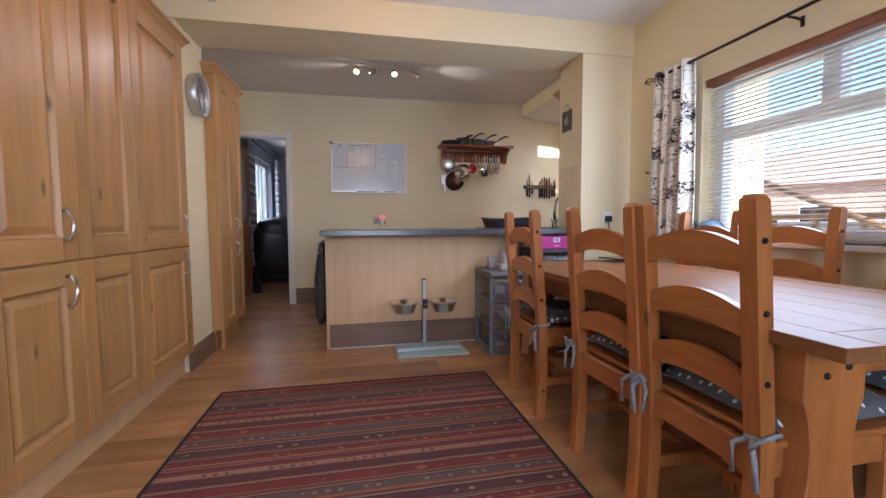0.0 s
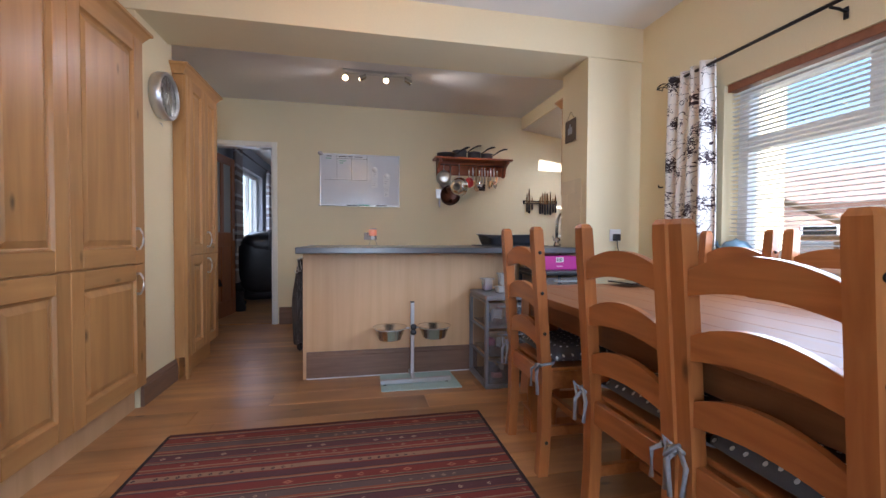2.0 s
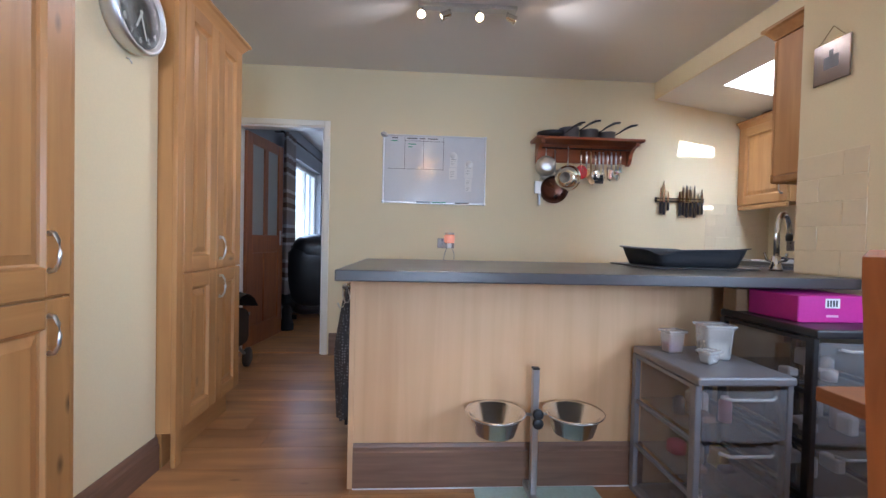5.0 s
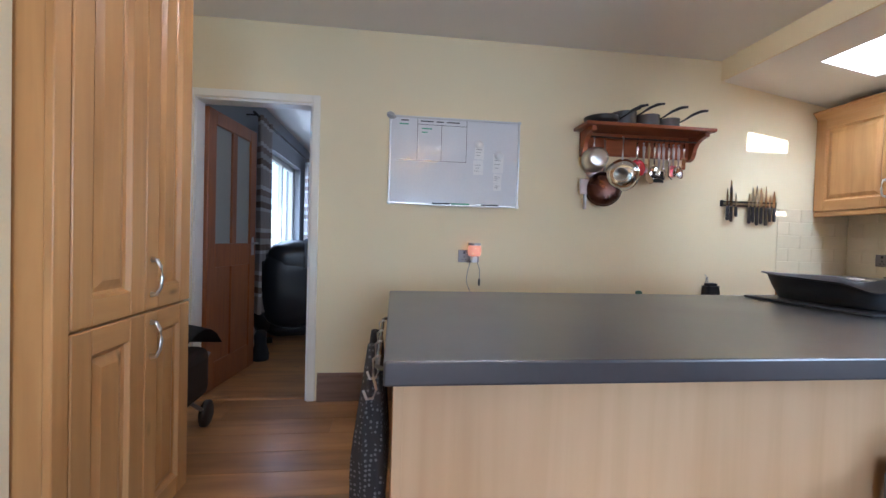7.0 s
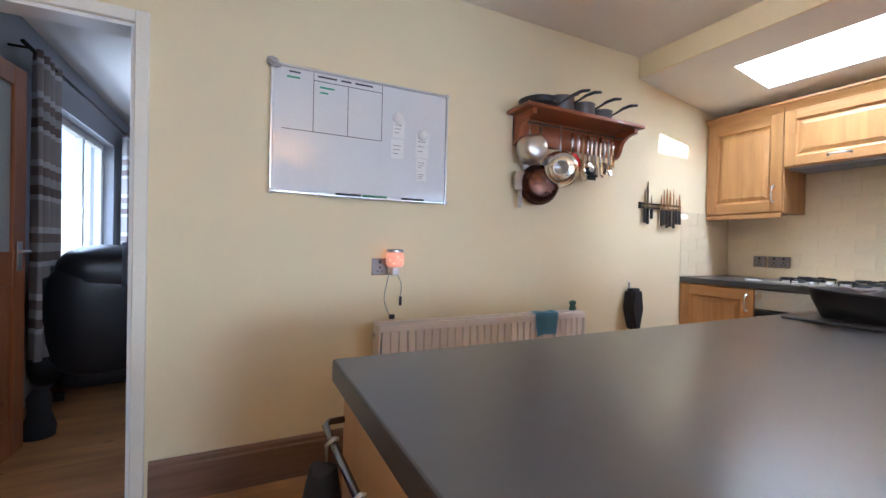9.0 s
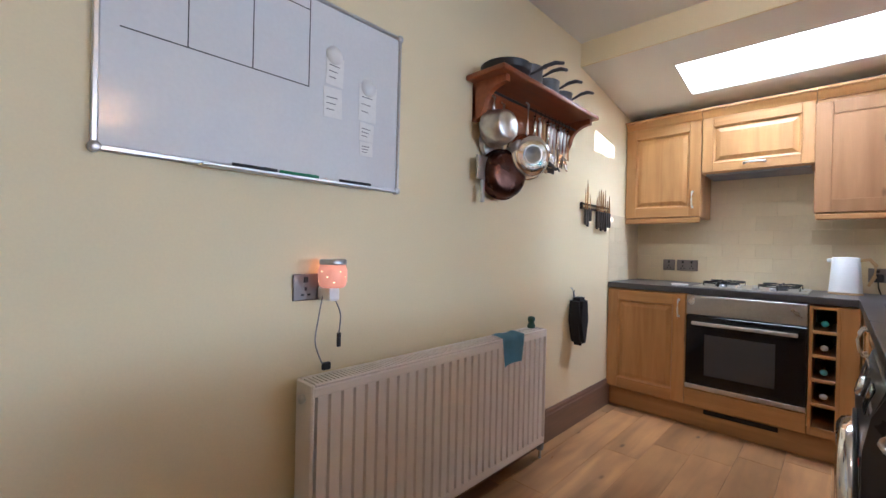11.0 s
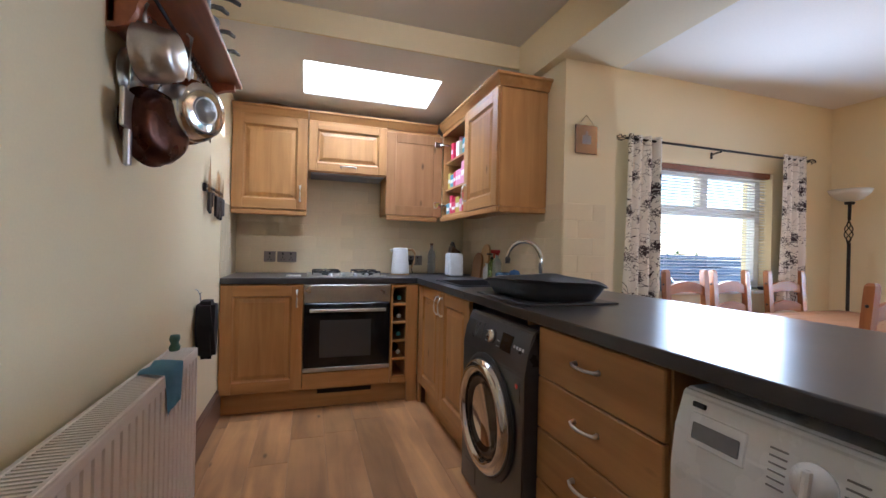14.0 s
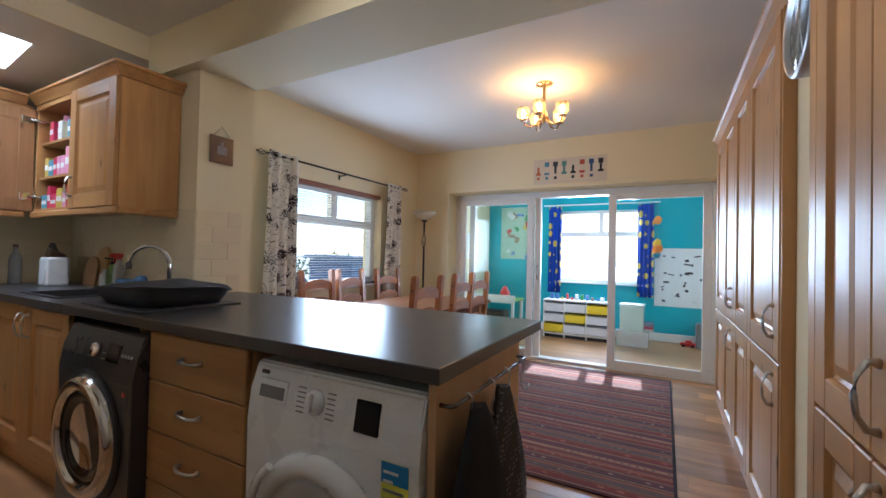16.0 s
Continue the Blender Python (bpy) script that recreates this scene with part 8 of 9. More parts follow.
# ---- playroom ----
def playroom_things():
    y0 = -1.86
    c = thing("toy_storage_unit", (-0.03, y0, -0.0195), "white toy storage unit with white and yellow bins", "toy storage")
    W, D, H = 0.96, 0.30, 0.57
    for x in (0.0, 0.318, 0.636, W - 0.02):
        boxpart("upright", (x, 0, 0.0, x + 0.02, D, H - 0.02), M["upvc"], c, 0.002)
    boxpart("top", (0, 0, H - 0.02, W, D, H), M["upvc"], c, 0.003)
    boxpart("bottom", (0.02, 0, 0.05, W - 0.02, D, 0.07), M["upvc"], c, 0.002)
    boxpart("back", (0.02, 0.0, 0.07, W - 0.02, 0.008, H - 0.02), M["upvc"], c, 0)
    boxpart("toe_shadow", (0.02, 0.01, 0.0, W - 0.02, D - 0.04, 0.05), M["black"], c, 0)
    yellow, pale = plain("yellow_bin", (0.80, 0.62, 0.02), 0.4), plain("white_bin", (0.74, 0.76, 0.80), 0.4)
    for i in range(3):
        for j in range(3):
            bm = bmesh.new()
            x, z = 0.028 + 0.316 * i, 0.082 + 0.155 * j
            box(bm, x, 0.02, z, x + 0.29, D + 0.012, z + 0.115, bevel=0.012, segs=2)
            b = part("bin", bm, yellow if (i, j) in ((2, 0), (1, 1), (0, 2)) else pale, c)
            boxpart("rim", (x - 0.004, 0.02, z + 0.11, x + 0.294, D + 0.022, z + 0.12), yellow if (i, j) in ((2, 0), (1, 1), (0, 2)) else pale, b, 0.003)
    rng = random.Random(3)
    cols = [(0.6, 0.05, 0.05), (0.05, 0.3, 0.1), (0.6, 0.5, 0.1), (0.1, 0.2, 0.5), (0.7, 0.7, 0.68), (0.3, 0.2, 0.12)]
    for i in range(12):
        x = 0.0 + 0.074 * i
        w, h = rng.uniform(0.03, 0.06), rng.uniform(0.03, 0.09)
        k = rng.randrange(len(cols))
        bm = bmesh.new()
        box(bm, x, y0 + 0.08, 0.551, x + w, y0 + 0.08 + w, 0.551 + h, bevel=0.008, segs=2)
        single("toy_block", bm, plain("toy_%d" % k, cols[k], 0.5), "small coloured toy standing on the storage unit", "toy", "toys on the unit")
    blue = dotted_cloth("blue_patterned_cotton", (0.01, 0.06, 0.42), (0.75, 0.55, 0.12), 6.5, 0.36, (1.6, 0.3, 1.0))
    for x0, x1 in ((0.79, 1.0), (-0.56, -0.34)):
        bm = bmesh.new()
        cloth_sheet(bm, ((x0, -2.10), (x1, -2.10)), 0.62, 2.02, 4, 0.025, (0, 1), rows=10)
        single("curtain", bm, blue, "blue cotton curtain with yellow pictures", "curtain", "playroom curtains")
    bm = bmesh.new()
    tube(bm, [(1.08, -2.10, 2.045), (-0.64, -2.10, 2.045)], 0.011)
    for x in (0.95, -0.5):
        tube(bm, [(x, -2.10, 2.045), (x, -2.20, 2.045)], 0.008)
    single("curtain_pole", bm, M["upvc"], "white curtain pole over the playroom window", "curtain pole")
    # drawings on the wall
    c = thing("drawing_sheet", (-1.25, -2.197, 0.50), "large white sheet of drawings stuck to the wall", "drawing", rz=0)
    boxpart("sheet", (0, 0, 0, 0.68, 0.003, 0.86), M["paper"], c, 0)
    ink = plain("drawing_ink", (0.05, 0.05, 0.055), 0.8)
    for i in range(22):
        x, z, w, h = rng.uniform(0.04, 0.56), rng.uniform(0.05, 0.76), rng.uniform(0.02, 0.09), rng.uniform(0.01, 0.04)
        bm = bmesh.new()
        box(bm, 0, 0.003, 0, w, 0.0042, h, m=pose(x, 0, z, 0, rng.uniform(-30, 30), 0))
        part("ink_bar", bm, ink, c)
    c = thing("hanging_toy", (-0.60, -2.06, 1.35), "orange cloth toy hanging beside the curtain", "toy")
    for z, col, r in ((0.0, (0.75, 0.22, 0.03), 0.07), (0.09, (0.72, 0.50, 0.05), 0.055), (-0.09, (0.05, 0.22, 0.32), 0.05), (0.42, (0.70, 0.25, 0.05), 0.06)):
        bm = bmesh.new()
        bmesh.ops.create_icosphere(bm, subdivisions=3, radius=r)
        for v in bm.verts:
            v.co = v.co * (1 + 0.5 * noise.noise(v.co * 18)) + Vector((0, 0, z))
            v.co.y *= 0.5
        part("stuffed_part", bm, plain("felt_%d" % int(100 * col[0]), col, 0.9), c)
    bm = bmesh.new()
    tube(bm, [(0, 0, -0.1), (0, 0, 0.68)], 0.003, seg=5)
    part("string", bm, M["greyplastic"], c)
    # boxes under the drawings
    c = thing("storage_crate", (-0.52, -1.78, -0.0195), "pale plastic crate stacked with toys and games", "crate")
    boxpart("crate", (0, 0, 0, 0.40, 0.32, 0.22), M["clear"], c, 0.01, segs=2)
    boxpart("crate", (0.06, 0.02, 0.225, 0.36, 0.30, 0.56), plain("pale_mint_plastic", (0.55, 0.68, 0.63), 0.5), c, 0.012, segs=2)
    boxpart("lid", (0.05, 0.01, 0.56, 0.37, 0.31, 0.58), M["upvc"], c, 0.005)
    for i in range(3):
        boxpart("game_box", (-0.06, 0.03, 0.225 + 0.035 * i, 0.055, 0.28, 0.257 + 0.035 * i), plain("game_%d" % i, ((0.5, 0.5, 0.48), (0.4, 0.05, 0.08), (0.2, 0.22, 0.3))[i], 0.6), c, 0.003)
    bm = bmesh.new()
    prism(bm, [(-2.03, 0.0), (-1.85, 0.0), (-1.80, 0.34), (-2.08, 0.34)], "x", -1.32, -1.09)
    bmesh.ops.bevel(bm, geom=bm.edges[:], offset=0.02, segments=2, affect="EDGES")
    single("canvas_bag", bm, plain("grey_canvas", (0.22, 0.24, 0.25), 0.9), "grey canvas bag slumped against the wall", "bag", at=(0, 0, -0.0195))
    c = thing("toy_car", (-1.0, -1.95, -0.0195), "small red toy car on the floor", "toy")
    boxpart("car_body", (-0.09, -0.04, 0.015, 0.09, 0.04, 0.06), plain("toy_red", (0.6, 0.03, 0.03), 0.35), c, 0.012, segs=2)
    boxpart("car_cabin", (-0.05, -0.034, 0.06, 0.03, 0.034, 0.095), plain("toy_red", (0.6, 0.03, 0.03), 0.35), c, 0.012, segs=2)
    for x in (-0.055, 0.055):
        for s in (-1, 1):
            bm = bmesh.new()
            lathe(bm, [(0, 0), (0.022, 0), (0.022, 0.014), (0, 0.014)], at=(x, s * 0.04, 0.022), m=pose(0, 0, 0, 90, 0, 0), seg=14)
            part("wheel", bm, M["black"], c)
    # play table and poster on the east side
    c = thing("play_table", (1.62, -1.45, -0.0195), "low green play table with boxes beneath", "table")
    boxpart("tabletop", (-0.35, -0.25, 0.52, 0.35, 0.25, 0.55), plain("leaf_green", (0.14, 0.26, 0.05), 0.6), c, 0.006)
    boxpart("rim", (-0.36, 0.25, 0.50, 0.36, 0.265, 0.62), M["upvc"], c, 0.004)
    for x in (-0.31, 0.31):
        for y in (-0.21, 0.21):
            boxpart("leg", (x - 0.02, y - 0.02, 0, x + 0.02, y + 0.02, 0.52), M["upvc"], c, 0.004)
    bm = bmesh.new()
    box(bm, 1.42, -1.40, -0.0195, 1.78, -1.15, 0.36, bevel=0.02, segs=2)
    single("toy_box", bm, M["black"], "black toy box under the play table", "box")
    bm = bmesh.new()
    lathe(bm, [(0.0, 0.0), (0.07, 0.0), (0.075, 0.10), (0.05, 0.14), (0.03, 0.19), (0.0, 0.20)], at=(1.48, -1.36, 0.531), seg=18)
    single("toy_bucket", bm, plain("toy_red", (0.6, 0.03, 0.03), 0.35), "red plastic toy standing on the play table", "toy")
    c = thing("picture_map", (1.15, -2.197, 1.15), "colourful picture map pinned to the teal wall", "poster")
    boxpart("paper", (0, 0, 0, 0.72, 0.003, 0.90), plain("map_paper", (0.42, 0.55, 0.42), 0.8), c, 0)
    for i in range(16):
        k = rng.randrange(len(cols))
        x, z, w, h = rng.uniform(0.02, 0.55), rng.uniform(0.05, 0.75), rng.uniform(0.05, 0.16), rng.uniform(0.04, 0.12)
        bm = bmesh.new()
        box(bm, 0, 0.003, 0, w, 0.0042 + 0.0001 * i, h, bevel=0.0, m=pose(x, 0, z, 0, rng.uniform(-40, 40), 0))
        part("colour_patch", bm, plain("toy_%d" % k, cols[k], 0.5), c)
    bm = bmesh.new()
    box(bm, 2.094, -1.75, 1.15, 2.0985, -1.25, 1.55)
    single("poster", bm, M["paper"], "pale paper poster on the playroom side wall", "poster")


playroom_things()


# ---- living room ----
def plaid(name):
    m = mat(name, (0.30, 0.30, 0.31), 0.9, var=0.08, fine=300, bump=0.2)
    nt = m.node_tree
    n, l = nt.nodes, nt.links
    b = n["Principled BSDF"]
    vm = b.inputs["Base Color"].links[0].from_node
    tc, sp, fr, cr = n.new("ShaderNodeTexCoord"), n.new("ShaderNodeSeparateXYZ"), n.new("ShaderNodeMath"), n.new("ShaderNodeValToRGB")
    ml = n.new("ShaderNodeMath")
    ml.operation, fr.operation = "MULTIPLY", "FRACT"
    ml.inputs[1].default_value = 2.4
    l.new(tc.outputs["Object"], sp.inputs[0])
    l.new(sp.outputs["Z"], ml.inputs[0])
    l.new(ml.outputs[0], fr.inputs[0])
    cr.color_ramp.interpolation = "CONSTANT"
    els = cr.color_ramp.elements
    seq = [(0.0, (0.36, 0.33, 0.33)), (0.22, (0.58, 0.58, 0.60)), (0.30, (0.20, 0.155, 0.15)), (0.44, (0.46, 0.45, 0.46)), (0.58, (0.27, 0.22, 0.21)), (0.72, (0.62, 0.62, 0.64)), (0.82, (0.38, 0.34, 0.34))]
    els[0].color = (*seq[0][1], 1)
    els[1].position, els[1].color = seq[1][0], (*seq[1][1], 1)
    for p, c in seq[2:]:
        els.new(p).color = (*c, 1)
    l.new(fr.outputs[0], cr.inputs[0])
    l.new(cr.outputs[0], vm.inputs[0])
    return m


def living_things():
    pl = plaid("grey_plaid_cloth")
    for y0, y1 in ((6.55, 6.98), (8.70, 9.1)):
        bm = bmesh.new()
        cloth_sheet(bm, ((-1.55, y0), (-1.55, y1)), 0.34, 2.26, 4, 0.035, (1, 0), rows=10)
        single("curtain", bm, pl, "grey and brown plaid curtain reaching the floor", "curtain", "living room curtains")
    bm = bmesh.new()
    tube(bm, [(-1.55, 6.4, 2.24), (-1.55, 9.3, 2.24)], 0.012)
    for y in (6.5, 9.2):
        tube(bm, [(-1.55, y, 2.24), (-1.65, y, 2.24)], 0.008)
    single("curtain_pole", bm, M["iron"], "black curtain pole over the living room window", "curtain pole")
    w = thing("window_4", (0, 0, 0), "white living room window with slender bars", "window")
    w["kind"] = "structure"
    for nm, d in (("window_frame", (-1.80, 6.95, 0.75, -1.74, 7.01, 2.10)), ("jamb", (-1.80, 8.69, 0.75, -1.74, 8.75, 2.10)), ("head", (-1.80, 7.01, 2.04, -1.74, 8.69, 2.10)), ("cill_bar", (-1.80, 7.01, 0.75, -1.74, 8.69, 0.81)), ("mullion", (-1.80, 7.55, 0.81, -1.74, 7.60, 2.04)), ("mullion", (-1.80, 8.12, 0.81, -1.74, 8.17, 2.04))):
        boxpart(nm, d, M["upvc"], w, 0.004)
    for a, b in ((7.01, 7.55), (7.60, 8.12), (8.17, 8.69)):
        boxpart("pane", (-1.775, a, 0.81, -1.770, b, 2.04), M["glass"], w, 0).visible_shadow = False
    c = thing("recliner_armchair", (-1.20, 6.86, 0.0005), "black leather recliner armchair with a rounded padded back", "armchair", rz=14)
    def pad(nm, at, radii, tilt=0.0, p=0.55):
        """A stuffed leather cushion: a rounded block with creases."""
        bm = bmesh.new()
        bmesh.ops.create_uvsphere(bm, u_segments=32, v_segments=20, radius=1.0)
        turn = Matrix.Rotation(radians(tilt), 3, "X")
        for v in bm.verts:
            q = Vector([math.copysign(abs(k) ** p, k) * r for k, r in zip(v.co, radii)])
            w = Vector(at) + turn @ q
            v.co = w + 0.014 * Vector((noise.noise(w * 7), noise.noise(w * 7 + Vector((5, 0, 0))), 0.6 * noise.noise(w * 9)))
        for f in bm.faces:
            f.smooth = True
        return part(nm, bm, M["leather"], c)
    pad("base", (0, 0.38, 0.20), (0.36, 0.40, 0.17))
    pad("seat", (0, 0.45, 0.42), (0.27, 0.38, 0.10))
    pad("arm", (-0.37, 0.42, 0.36), (0.11, 0.44, 0.30), -4)
    pad("arm", (0.37, 0.42, 0.36), (0.11, 0.44, 0.30), -4)
    pad("backrest", (0, -0.02, 0.58), (0.39, 0.17, 0.42), 8, 0.62)
    pad("head_cushion", (0, -0.03, 0.86), (0.33, 0.19, 0.20), 8, 0.7)
    pad("back_wing", (-0.36, 0.08, 0.66), (0.10, 0.20, 0.27), 8, 0.7)
    pad("back_wing", (0.36, 0.08, 0.66), (0.10, 0.20, 0.27), 8, 0.7)
    bm = bmesh.new()
    rows = []
    for y, z in ((-0.26, 0.80), (-0.255, 0.92), (-0.20, 1.03), (-0.05, 1.085), (0.08, 1.06), (0.16, 0.97), (0.175, 0.86)):
        rows.append([bm.verts.new((0.02 + 0.30 * k / 8, y + 0.008 * math.sin(k * 1.9), z + 0.010 * math.sin(k * 1.3 + 6 * y))) for k in range(9)])
    for p, q in zip(rows, rows[1:]):
        for k in range(8):
            bm.faces.new((p[k], p[k + 1], q[k + 1], q[k])).smooth = True
    bmesh.ops.solidify(bm, geom=bm.faces[:], thickness=-0.012)
    th = single("throw", bm, plain("grey_fleece", (0.22, 0.22, 0.24), 0.95, var=0.2), "grey fleece throw over the armchair's back", "blanket")
    th.matrix_world = c.matrix_basis.copy()
    for x in (-0.3, 0.3):
        for y in (0.05, 0.72):
            boxpart("foot", (x - 0.03, y - 0.03, 0, x + 0.03, y + 0.03, 0.045), M["black"], c, 0)
    c = thing("draught_stop", (-1.40, 6.22, 0.0005), "dark cloth boot-shaped doorstop at the door's foot", "doorstop")
    bm = bmesh.new()
    lathe(bm, [(0.0, 0.0), (0.07, 0.0), (0.075, 0.05), (0.05, 0.14), (0.055, 0.22), (0.035, 0.26), (0.0, 0.27)], seg=16)
    part("body", bm, plain("black_cotton", (0.012, 0.012, 0.014), 0.9), c)


living_things()


def folded_buggy():
    c = thing("folded_pushchair", (-1.45, 4.66, 0.0005), "folded dark pushchair with a grey hood beside the doorway", "pushchair")
    bm = bmesh.new()
    rows = []
    for j in range(9):
        v = j / 8
        rows.append([bm.verts.new((-0.21 + 0.42 * i / 8, -0.30 + 0.62 * v, 0.46 + 0.17 * math.sin(math.pi * v) ** 0.8 * (0.75 + 0.25 * math.sin(math.pi * i / 8)) - 0.02 * math.sin(6 * v))) for i in range(9)])
    for p, q in zip(rows, rows[1:]):
        for i in range(8):
            bm.faces.new((p[i], p[i + 1], q[i + 1], q[i])).smooth = True
    bmesh.ops.solidify(bm, geom=bm.faces[:], thickness=0.012)
    part("hood", bm, plain("slate_fabric", (0.03, 0.034, 0.04), 0.9), c, "slate grey fabric hood")
    bm = bmesh.new()
    box(bm, -0.18, -0.25, 0.18, 0.18, 0.26, 0.47, bevel=0.06, segs=3)
    part("seat", bm, plain("brown_black_fabric", (0.03, 0.022, 0.02), 0.9), c)
    for s in (-1, 1):
        bm = bmesh.new()
        tube(bm, [(s * 0.16, -0.26, 0.08), (s * 0.16, 0.0, 0.24), (s * 0.16, 0.26, 0.42)], 0.011)
        tube(bm, [(s * 0.16, 0.24, 0.08), (s * 0.16, 0.0, 0.24), (s * 0.16, -0.20, 0.40)], 0.011)
        part("frame_tube", bm, M["greyplastic"], c)
        for y in (-0.26, 0.24):
            bm = bmesh.new()
            lathe(bm, [(0.0, -0.018), (0.06, -0.018), (0.075, -0.01), (0.075, 0.01), (0.06, 0.018), (0.0, 0.018)], at=(s * 0.16, y, 0.075), m=pose(0, 0, 0, 0, 90, 0), seg=24)
            part("wheel", bm, M["black"], c)


folded_buggy()


# ---- outside ----
def garden():
    c = thing("neighbour_house", (21.0, 15.5, -0.35), "pale pink brick house with a pitched roof across the garden", "house", rz=38)
    boxpart("wall", (-2.5, -5.0, 0, 3.5, 5.0, 2.9), M["brick"], c, 0)
    bm = bmesh.new()
    prism(bm, [(-2.9, 2.9), (3.9, 2.9), (0.5, 4.7)], "y", -5.3, 5.3)
    part("roof", bm, plain("roof_tile", (0.42, 0.26, 0.21), 0.9), c)
    for y in (-3.2, -0.6, 2.2):
        for z in (0.9,):
            f = boxpart("window", (-2.54, y, z, -2.46, y + 1.2, z + 1.1), M["upvc"], c, 0.01)
            boxpart("pane", (-2.56, y + 0.08, z + 0.08, -2.53, y + 1.12, z + 1.02), M["blackgloss"], f, 0)
    c = thing("garden_railing", (4.3, 3.2, -0.35), "dark metal garden railing with a sloping handrail", "railing")
    for i in range(9):
        y = -1.6 + 0.4 * i
        boxpart("post", (-0.02, y - 0.02, 0, 0.02, y + 0.02, 1.35), M["timber"], c, 0)
    boxpart("rail", (-0.025, -1.7, 1.33, 0.025, 1.8, 1.38), M["timber"], c, 0)
    boxpart("rail", (-0.02, -1.7, 0.55, 0.02, 1.8, 0.6), M["timber"], c, 0)
    bm = bmesh.new()
    tube(bm, [(-0.1, 0.5, 1.75), (-0.1, -1.4, 0.9)], 0.03)
    tube(bm, [(-0.1, 0.5, 0.0), (-0.1, 0.5, 1.95)], 0.035)
    part("handrail", bm, M["timber"], c)
    c = thing("garden_wall", (7.4, 6.0, -0.35), "low pale rendered garden wall", "wall")
    boxpart("wall_body", (0, -6.5, 0, 0.25, 7.0, 1.25), plain("pale_render", (0.46, 0.40, 0.34), 0.9), c, 0.01)
    boxpart("coping", (-0.04, -6.5, 1.25, 0.29, 7.0, 1.31), M["stone"], c, 0.01)
    c = thing("garden_shed", (6.6, -3.4, -0.35), "blue-grey slatted garden store", "shed")
    for i in range(9):
        boxpart("slat", (-0.7, -0.5, 0.05 + 0.15 * i, 0.7, 0.5, 0.18 + 0.15 * i), plain("slate_blue_boards", (0.10, 0.16, 0.26), 0.7), c, 0.005)
    boxpart("roof", (-0.8, -0.6, 1.40, 0.8, 0.6, 1.47), plain("slate_blue_boards", (0.10, 0.16, 0.26), 0.7), c, 0.01)
    rng = random.Random(8)
    for name, x, y, L, h in (("hedge", 8.2, 2.2, 2.6, 1.15), ("hedge", 9.5, -5.5, 4.0, 1.5)):
        bm = bmesh.new()
        for i in range(900):
            p = Vector((rng.uniform(-0.4, 0.4), rng.uniform(-L / 2, L / 2), rng.uniform(0.0, h) ** 0.9))
            p *= 1 + 0.12 * noise.noise(p * 2)
            q = Euler((rng.uniform(0, 6), rng.uniform(0, 6), rng.uniform(0, 6))).to_matrix()
            s = rng.uniform(0.04, 0.10)
            vs = [bm.verts.new(p + q @ Vector(v) * s) for v in ((-1, 0, 0), (0, -0.5, 0.15), (1, 0, 0), (0, 0.5, 0.15))]
            bm.faces.new(vs)
        ob = single(name, bm, M["leaf"], "uneven green garden hedge", "hedge", kind="stuff", at=(x, y, -0.35))


garden()

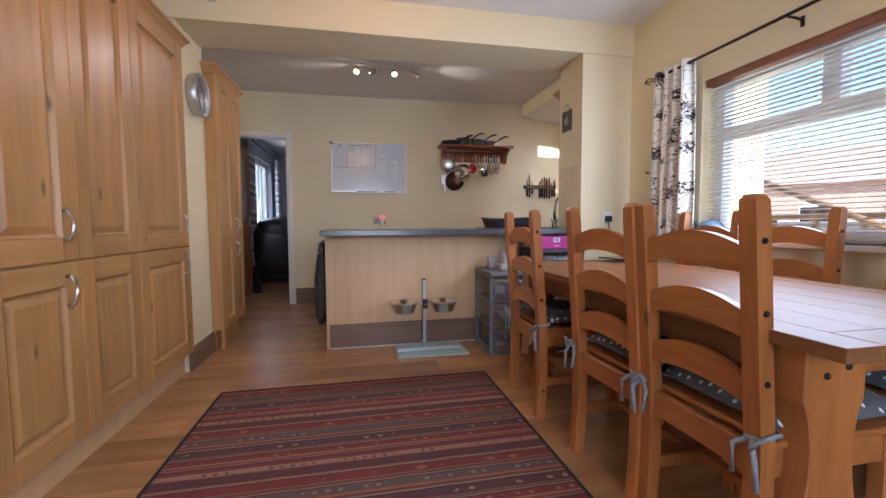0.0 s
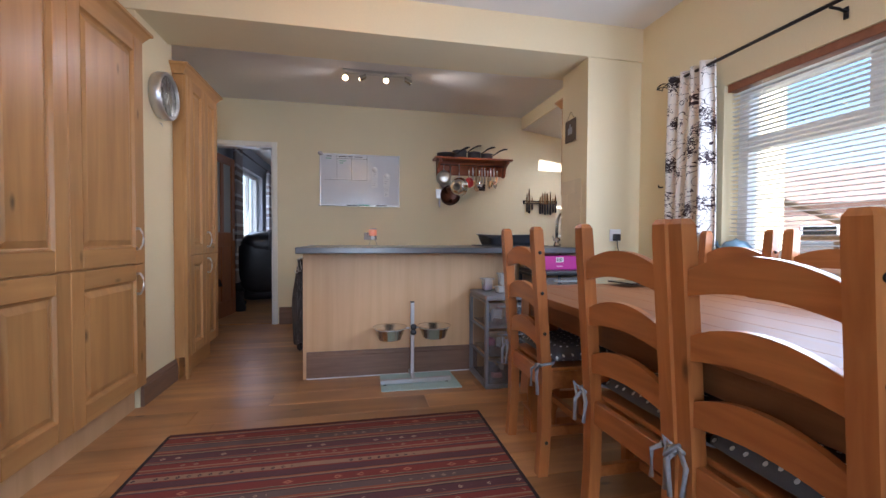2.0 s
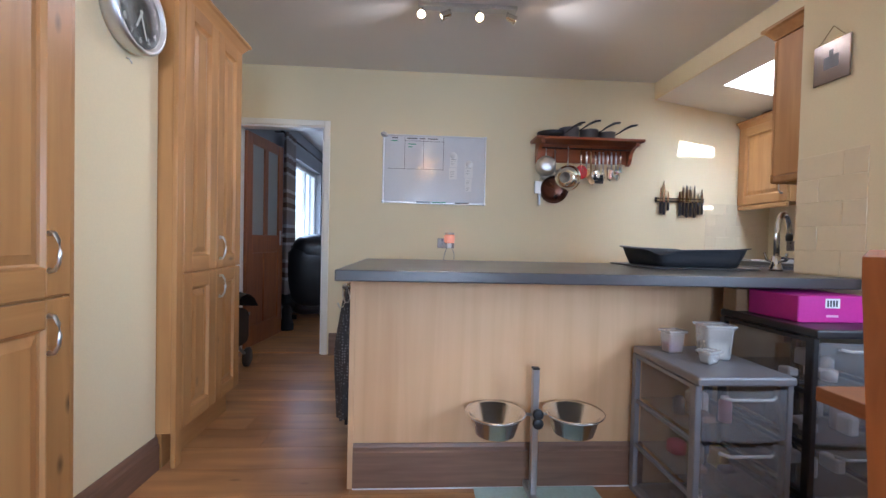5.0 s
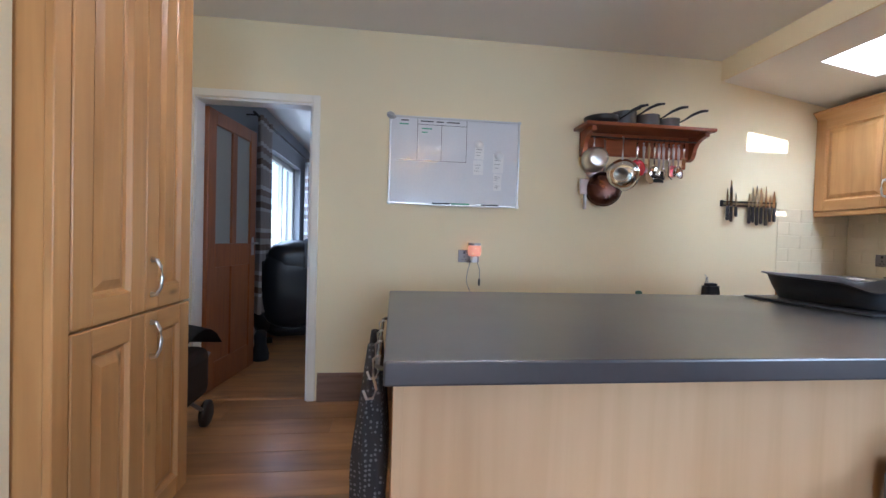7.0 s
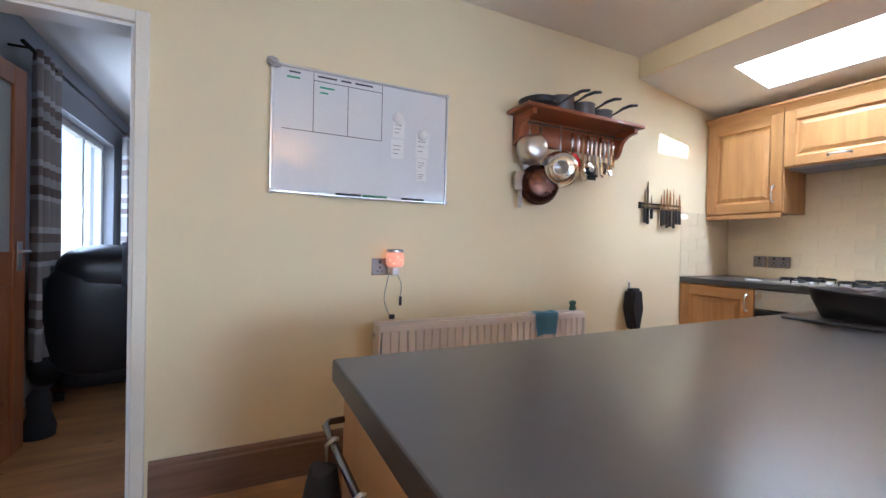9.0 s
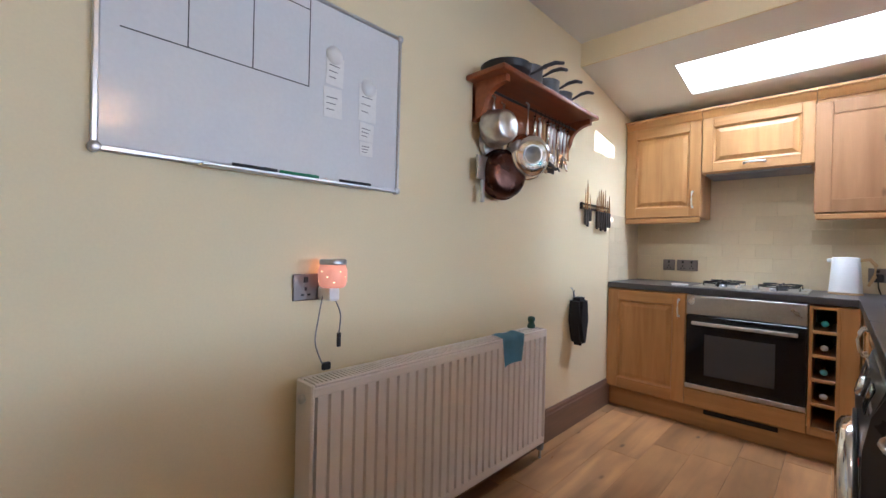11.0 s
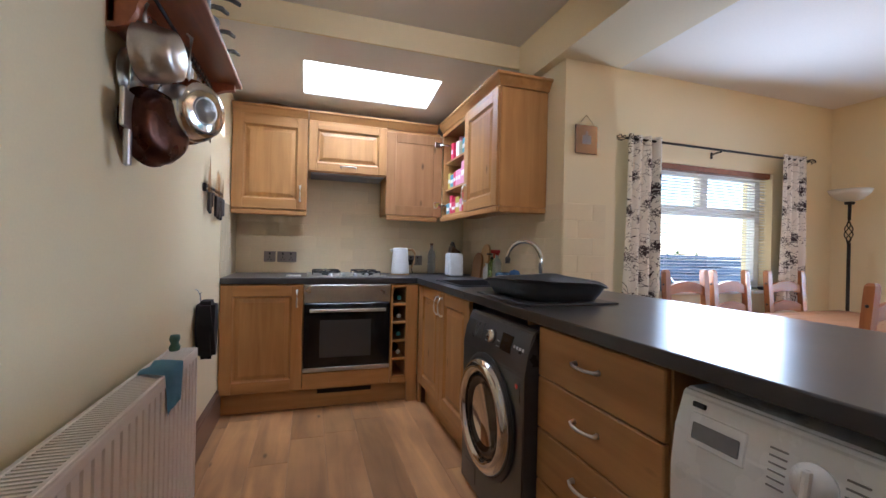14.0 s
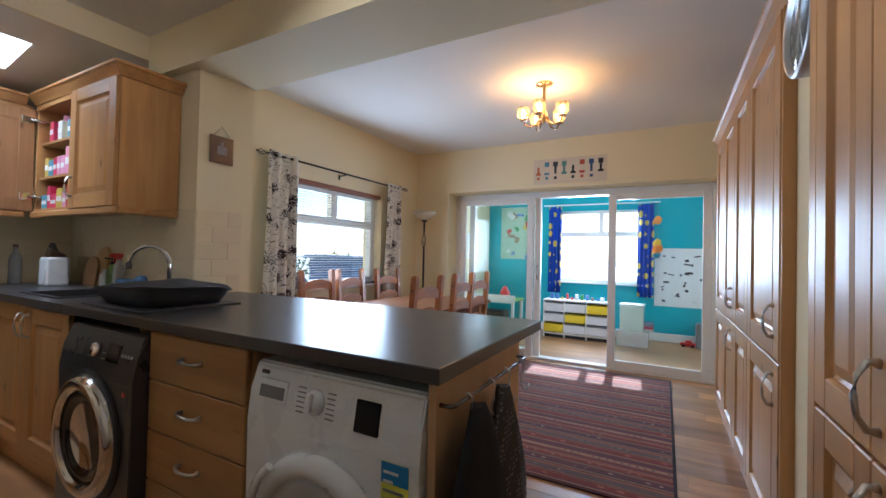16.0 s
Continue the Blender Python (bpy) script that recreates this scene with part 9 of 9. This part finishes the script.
# ---- floor boards and wall tiles ----
def floor_boards():
    rng = random.Random(4)
    bm = bmesh.new()
    L, W, c = 1.28, 0.192, 0.0016
    vs = []
    for ins, z in ((0.0, -0.012), (0.0, -c), (c, 0.0)):
        vs.append([bm.verts.new(p) for p in ((ins, ins, z), (L - ins, ins, z), (L - ins, W - ins, z), (ins, W - ins, z))])
    for p, q in zip(vs, vs[1:]):
        for k in range(4):
            bm.faces.new((p[k], p[(k + 1) % 4], q[(k + 1) % 4], q[k]))
    bm.faces.new(vs[-1])
    me = finish(bm, "plank", M["floor"])
    y = -0.02
    while y < 5.36:
        w = min(W, 5.37 - y)
        x = -1.75 - rng.random() * L
        end = 3.40 if y > 2.85 else 2.30
        while x < end:
            a, b = max(x, -1.75), min(x + L, end)
            if b - a > 0.03:
                ob = new("plank", me)
                ob.parent = floor
                ob.location = (a, y, 0)
                ob.scale = ((b - a - 0.0006) / L, (w - 0.0006) / W, 1)
            x += L
        y += W


floor_boards()


def tiles():
    bm = bmesh.new()
    w, h, t, c = 0.1988, 0.0988, 0.0026, 0.0012
    vs = []
    for ins, y in ((0.0, 0.0), (0.0, -t + c), (c * 0.6, -t + 0.001), (c * 1.6, -t)):
        vs.append([bm.verts.new(p) for p in ((ins, y, ins), (w - ins, y, ins), (w - ins, y, h - ins), (ins, y, h - ins))])
    for p, q in zip(vs, vs[1:]):
        for k in range(4):
            f = bm.faces.new((p[k], p[(k + 1) % 4], q[(k + 1) % 4], q[k]))
    bm.faces.new(vs[-1])
    me = finish(bm, "tile", M["tile"])

    def field(parent, m, width, z0, rows, skip=None):
        """Half-bond rows of tiles over a wall; m maps local x along the wall, -y into the room."""
        for r in range(rows):
            x = -0.1 if r % 2 else 0.0
            while x < width - 0.01:
                a, b = max(x, 0), min(x + 0.1988, width)
                z = z0 + r * 0.1
                if b - a > 0.02 and not (skip and skip(a, z)):
                    ob = new("tile", me)
                    ob.parent = parent
                    ob.matrix_basis = m @ pose(a, 0, z) @ Matrix.Diagonal(((b - a) / w, 1, 1, 1))
                x += 0.2
    field(wall_hob, pose(KX - 0.001, NY - 0.009, 0, 0, 0, -90), 1.91, 0.918, 5)
    field(wall_hob, pose(KX - 0.001, 4.72, 0, 0, 0, -90), 0.6, 1.418, 3)
    field(wall_north, pose(2.67, NY - 0.001, 0), 0.61, 0.918, 5)
    field(wall_pier, pose(KX - 0.009, 3.331, 0, 0, 0, 180), KX - 1.70 - 0.012, 0.918, 5)
    field(wall_pier, pose(1.699, 3.329, 0, 0, 0, -90), 0.29, 0.918, 5)


tiles()
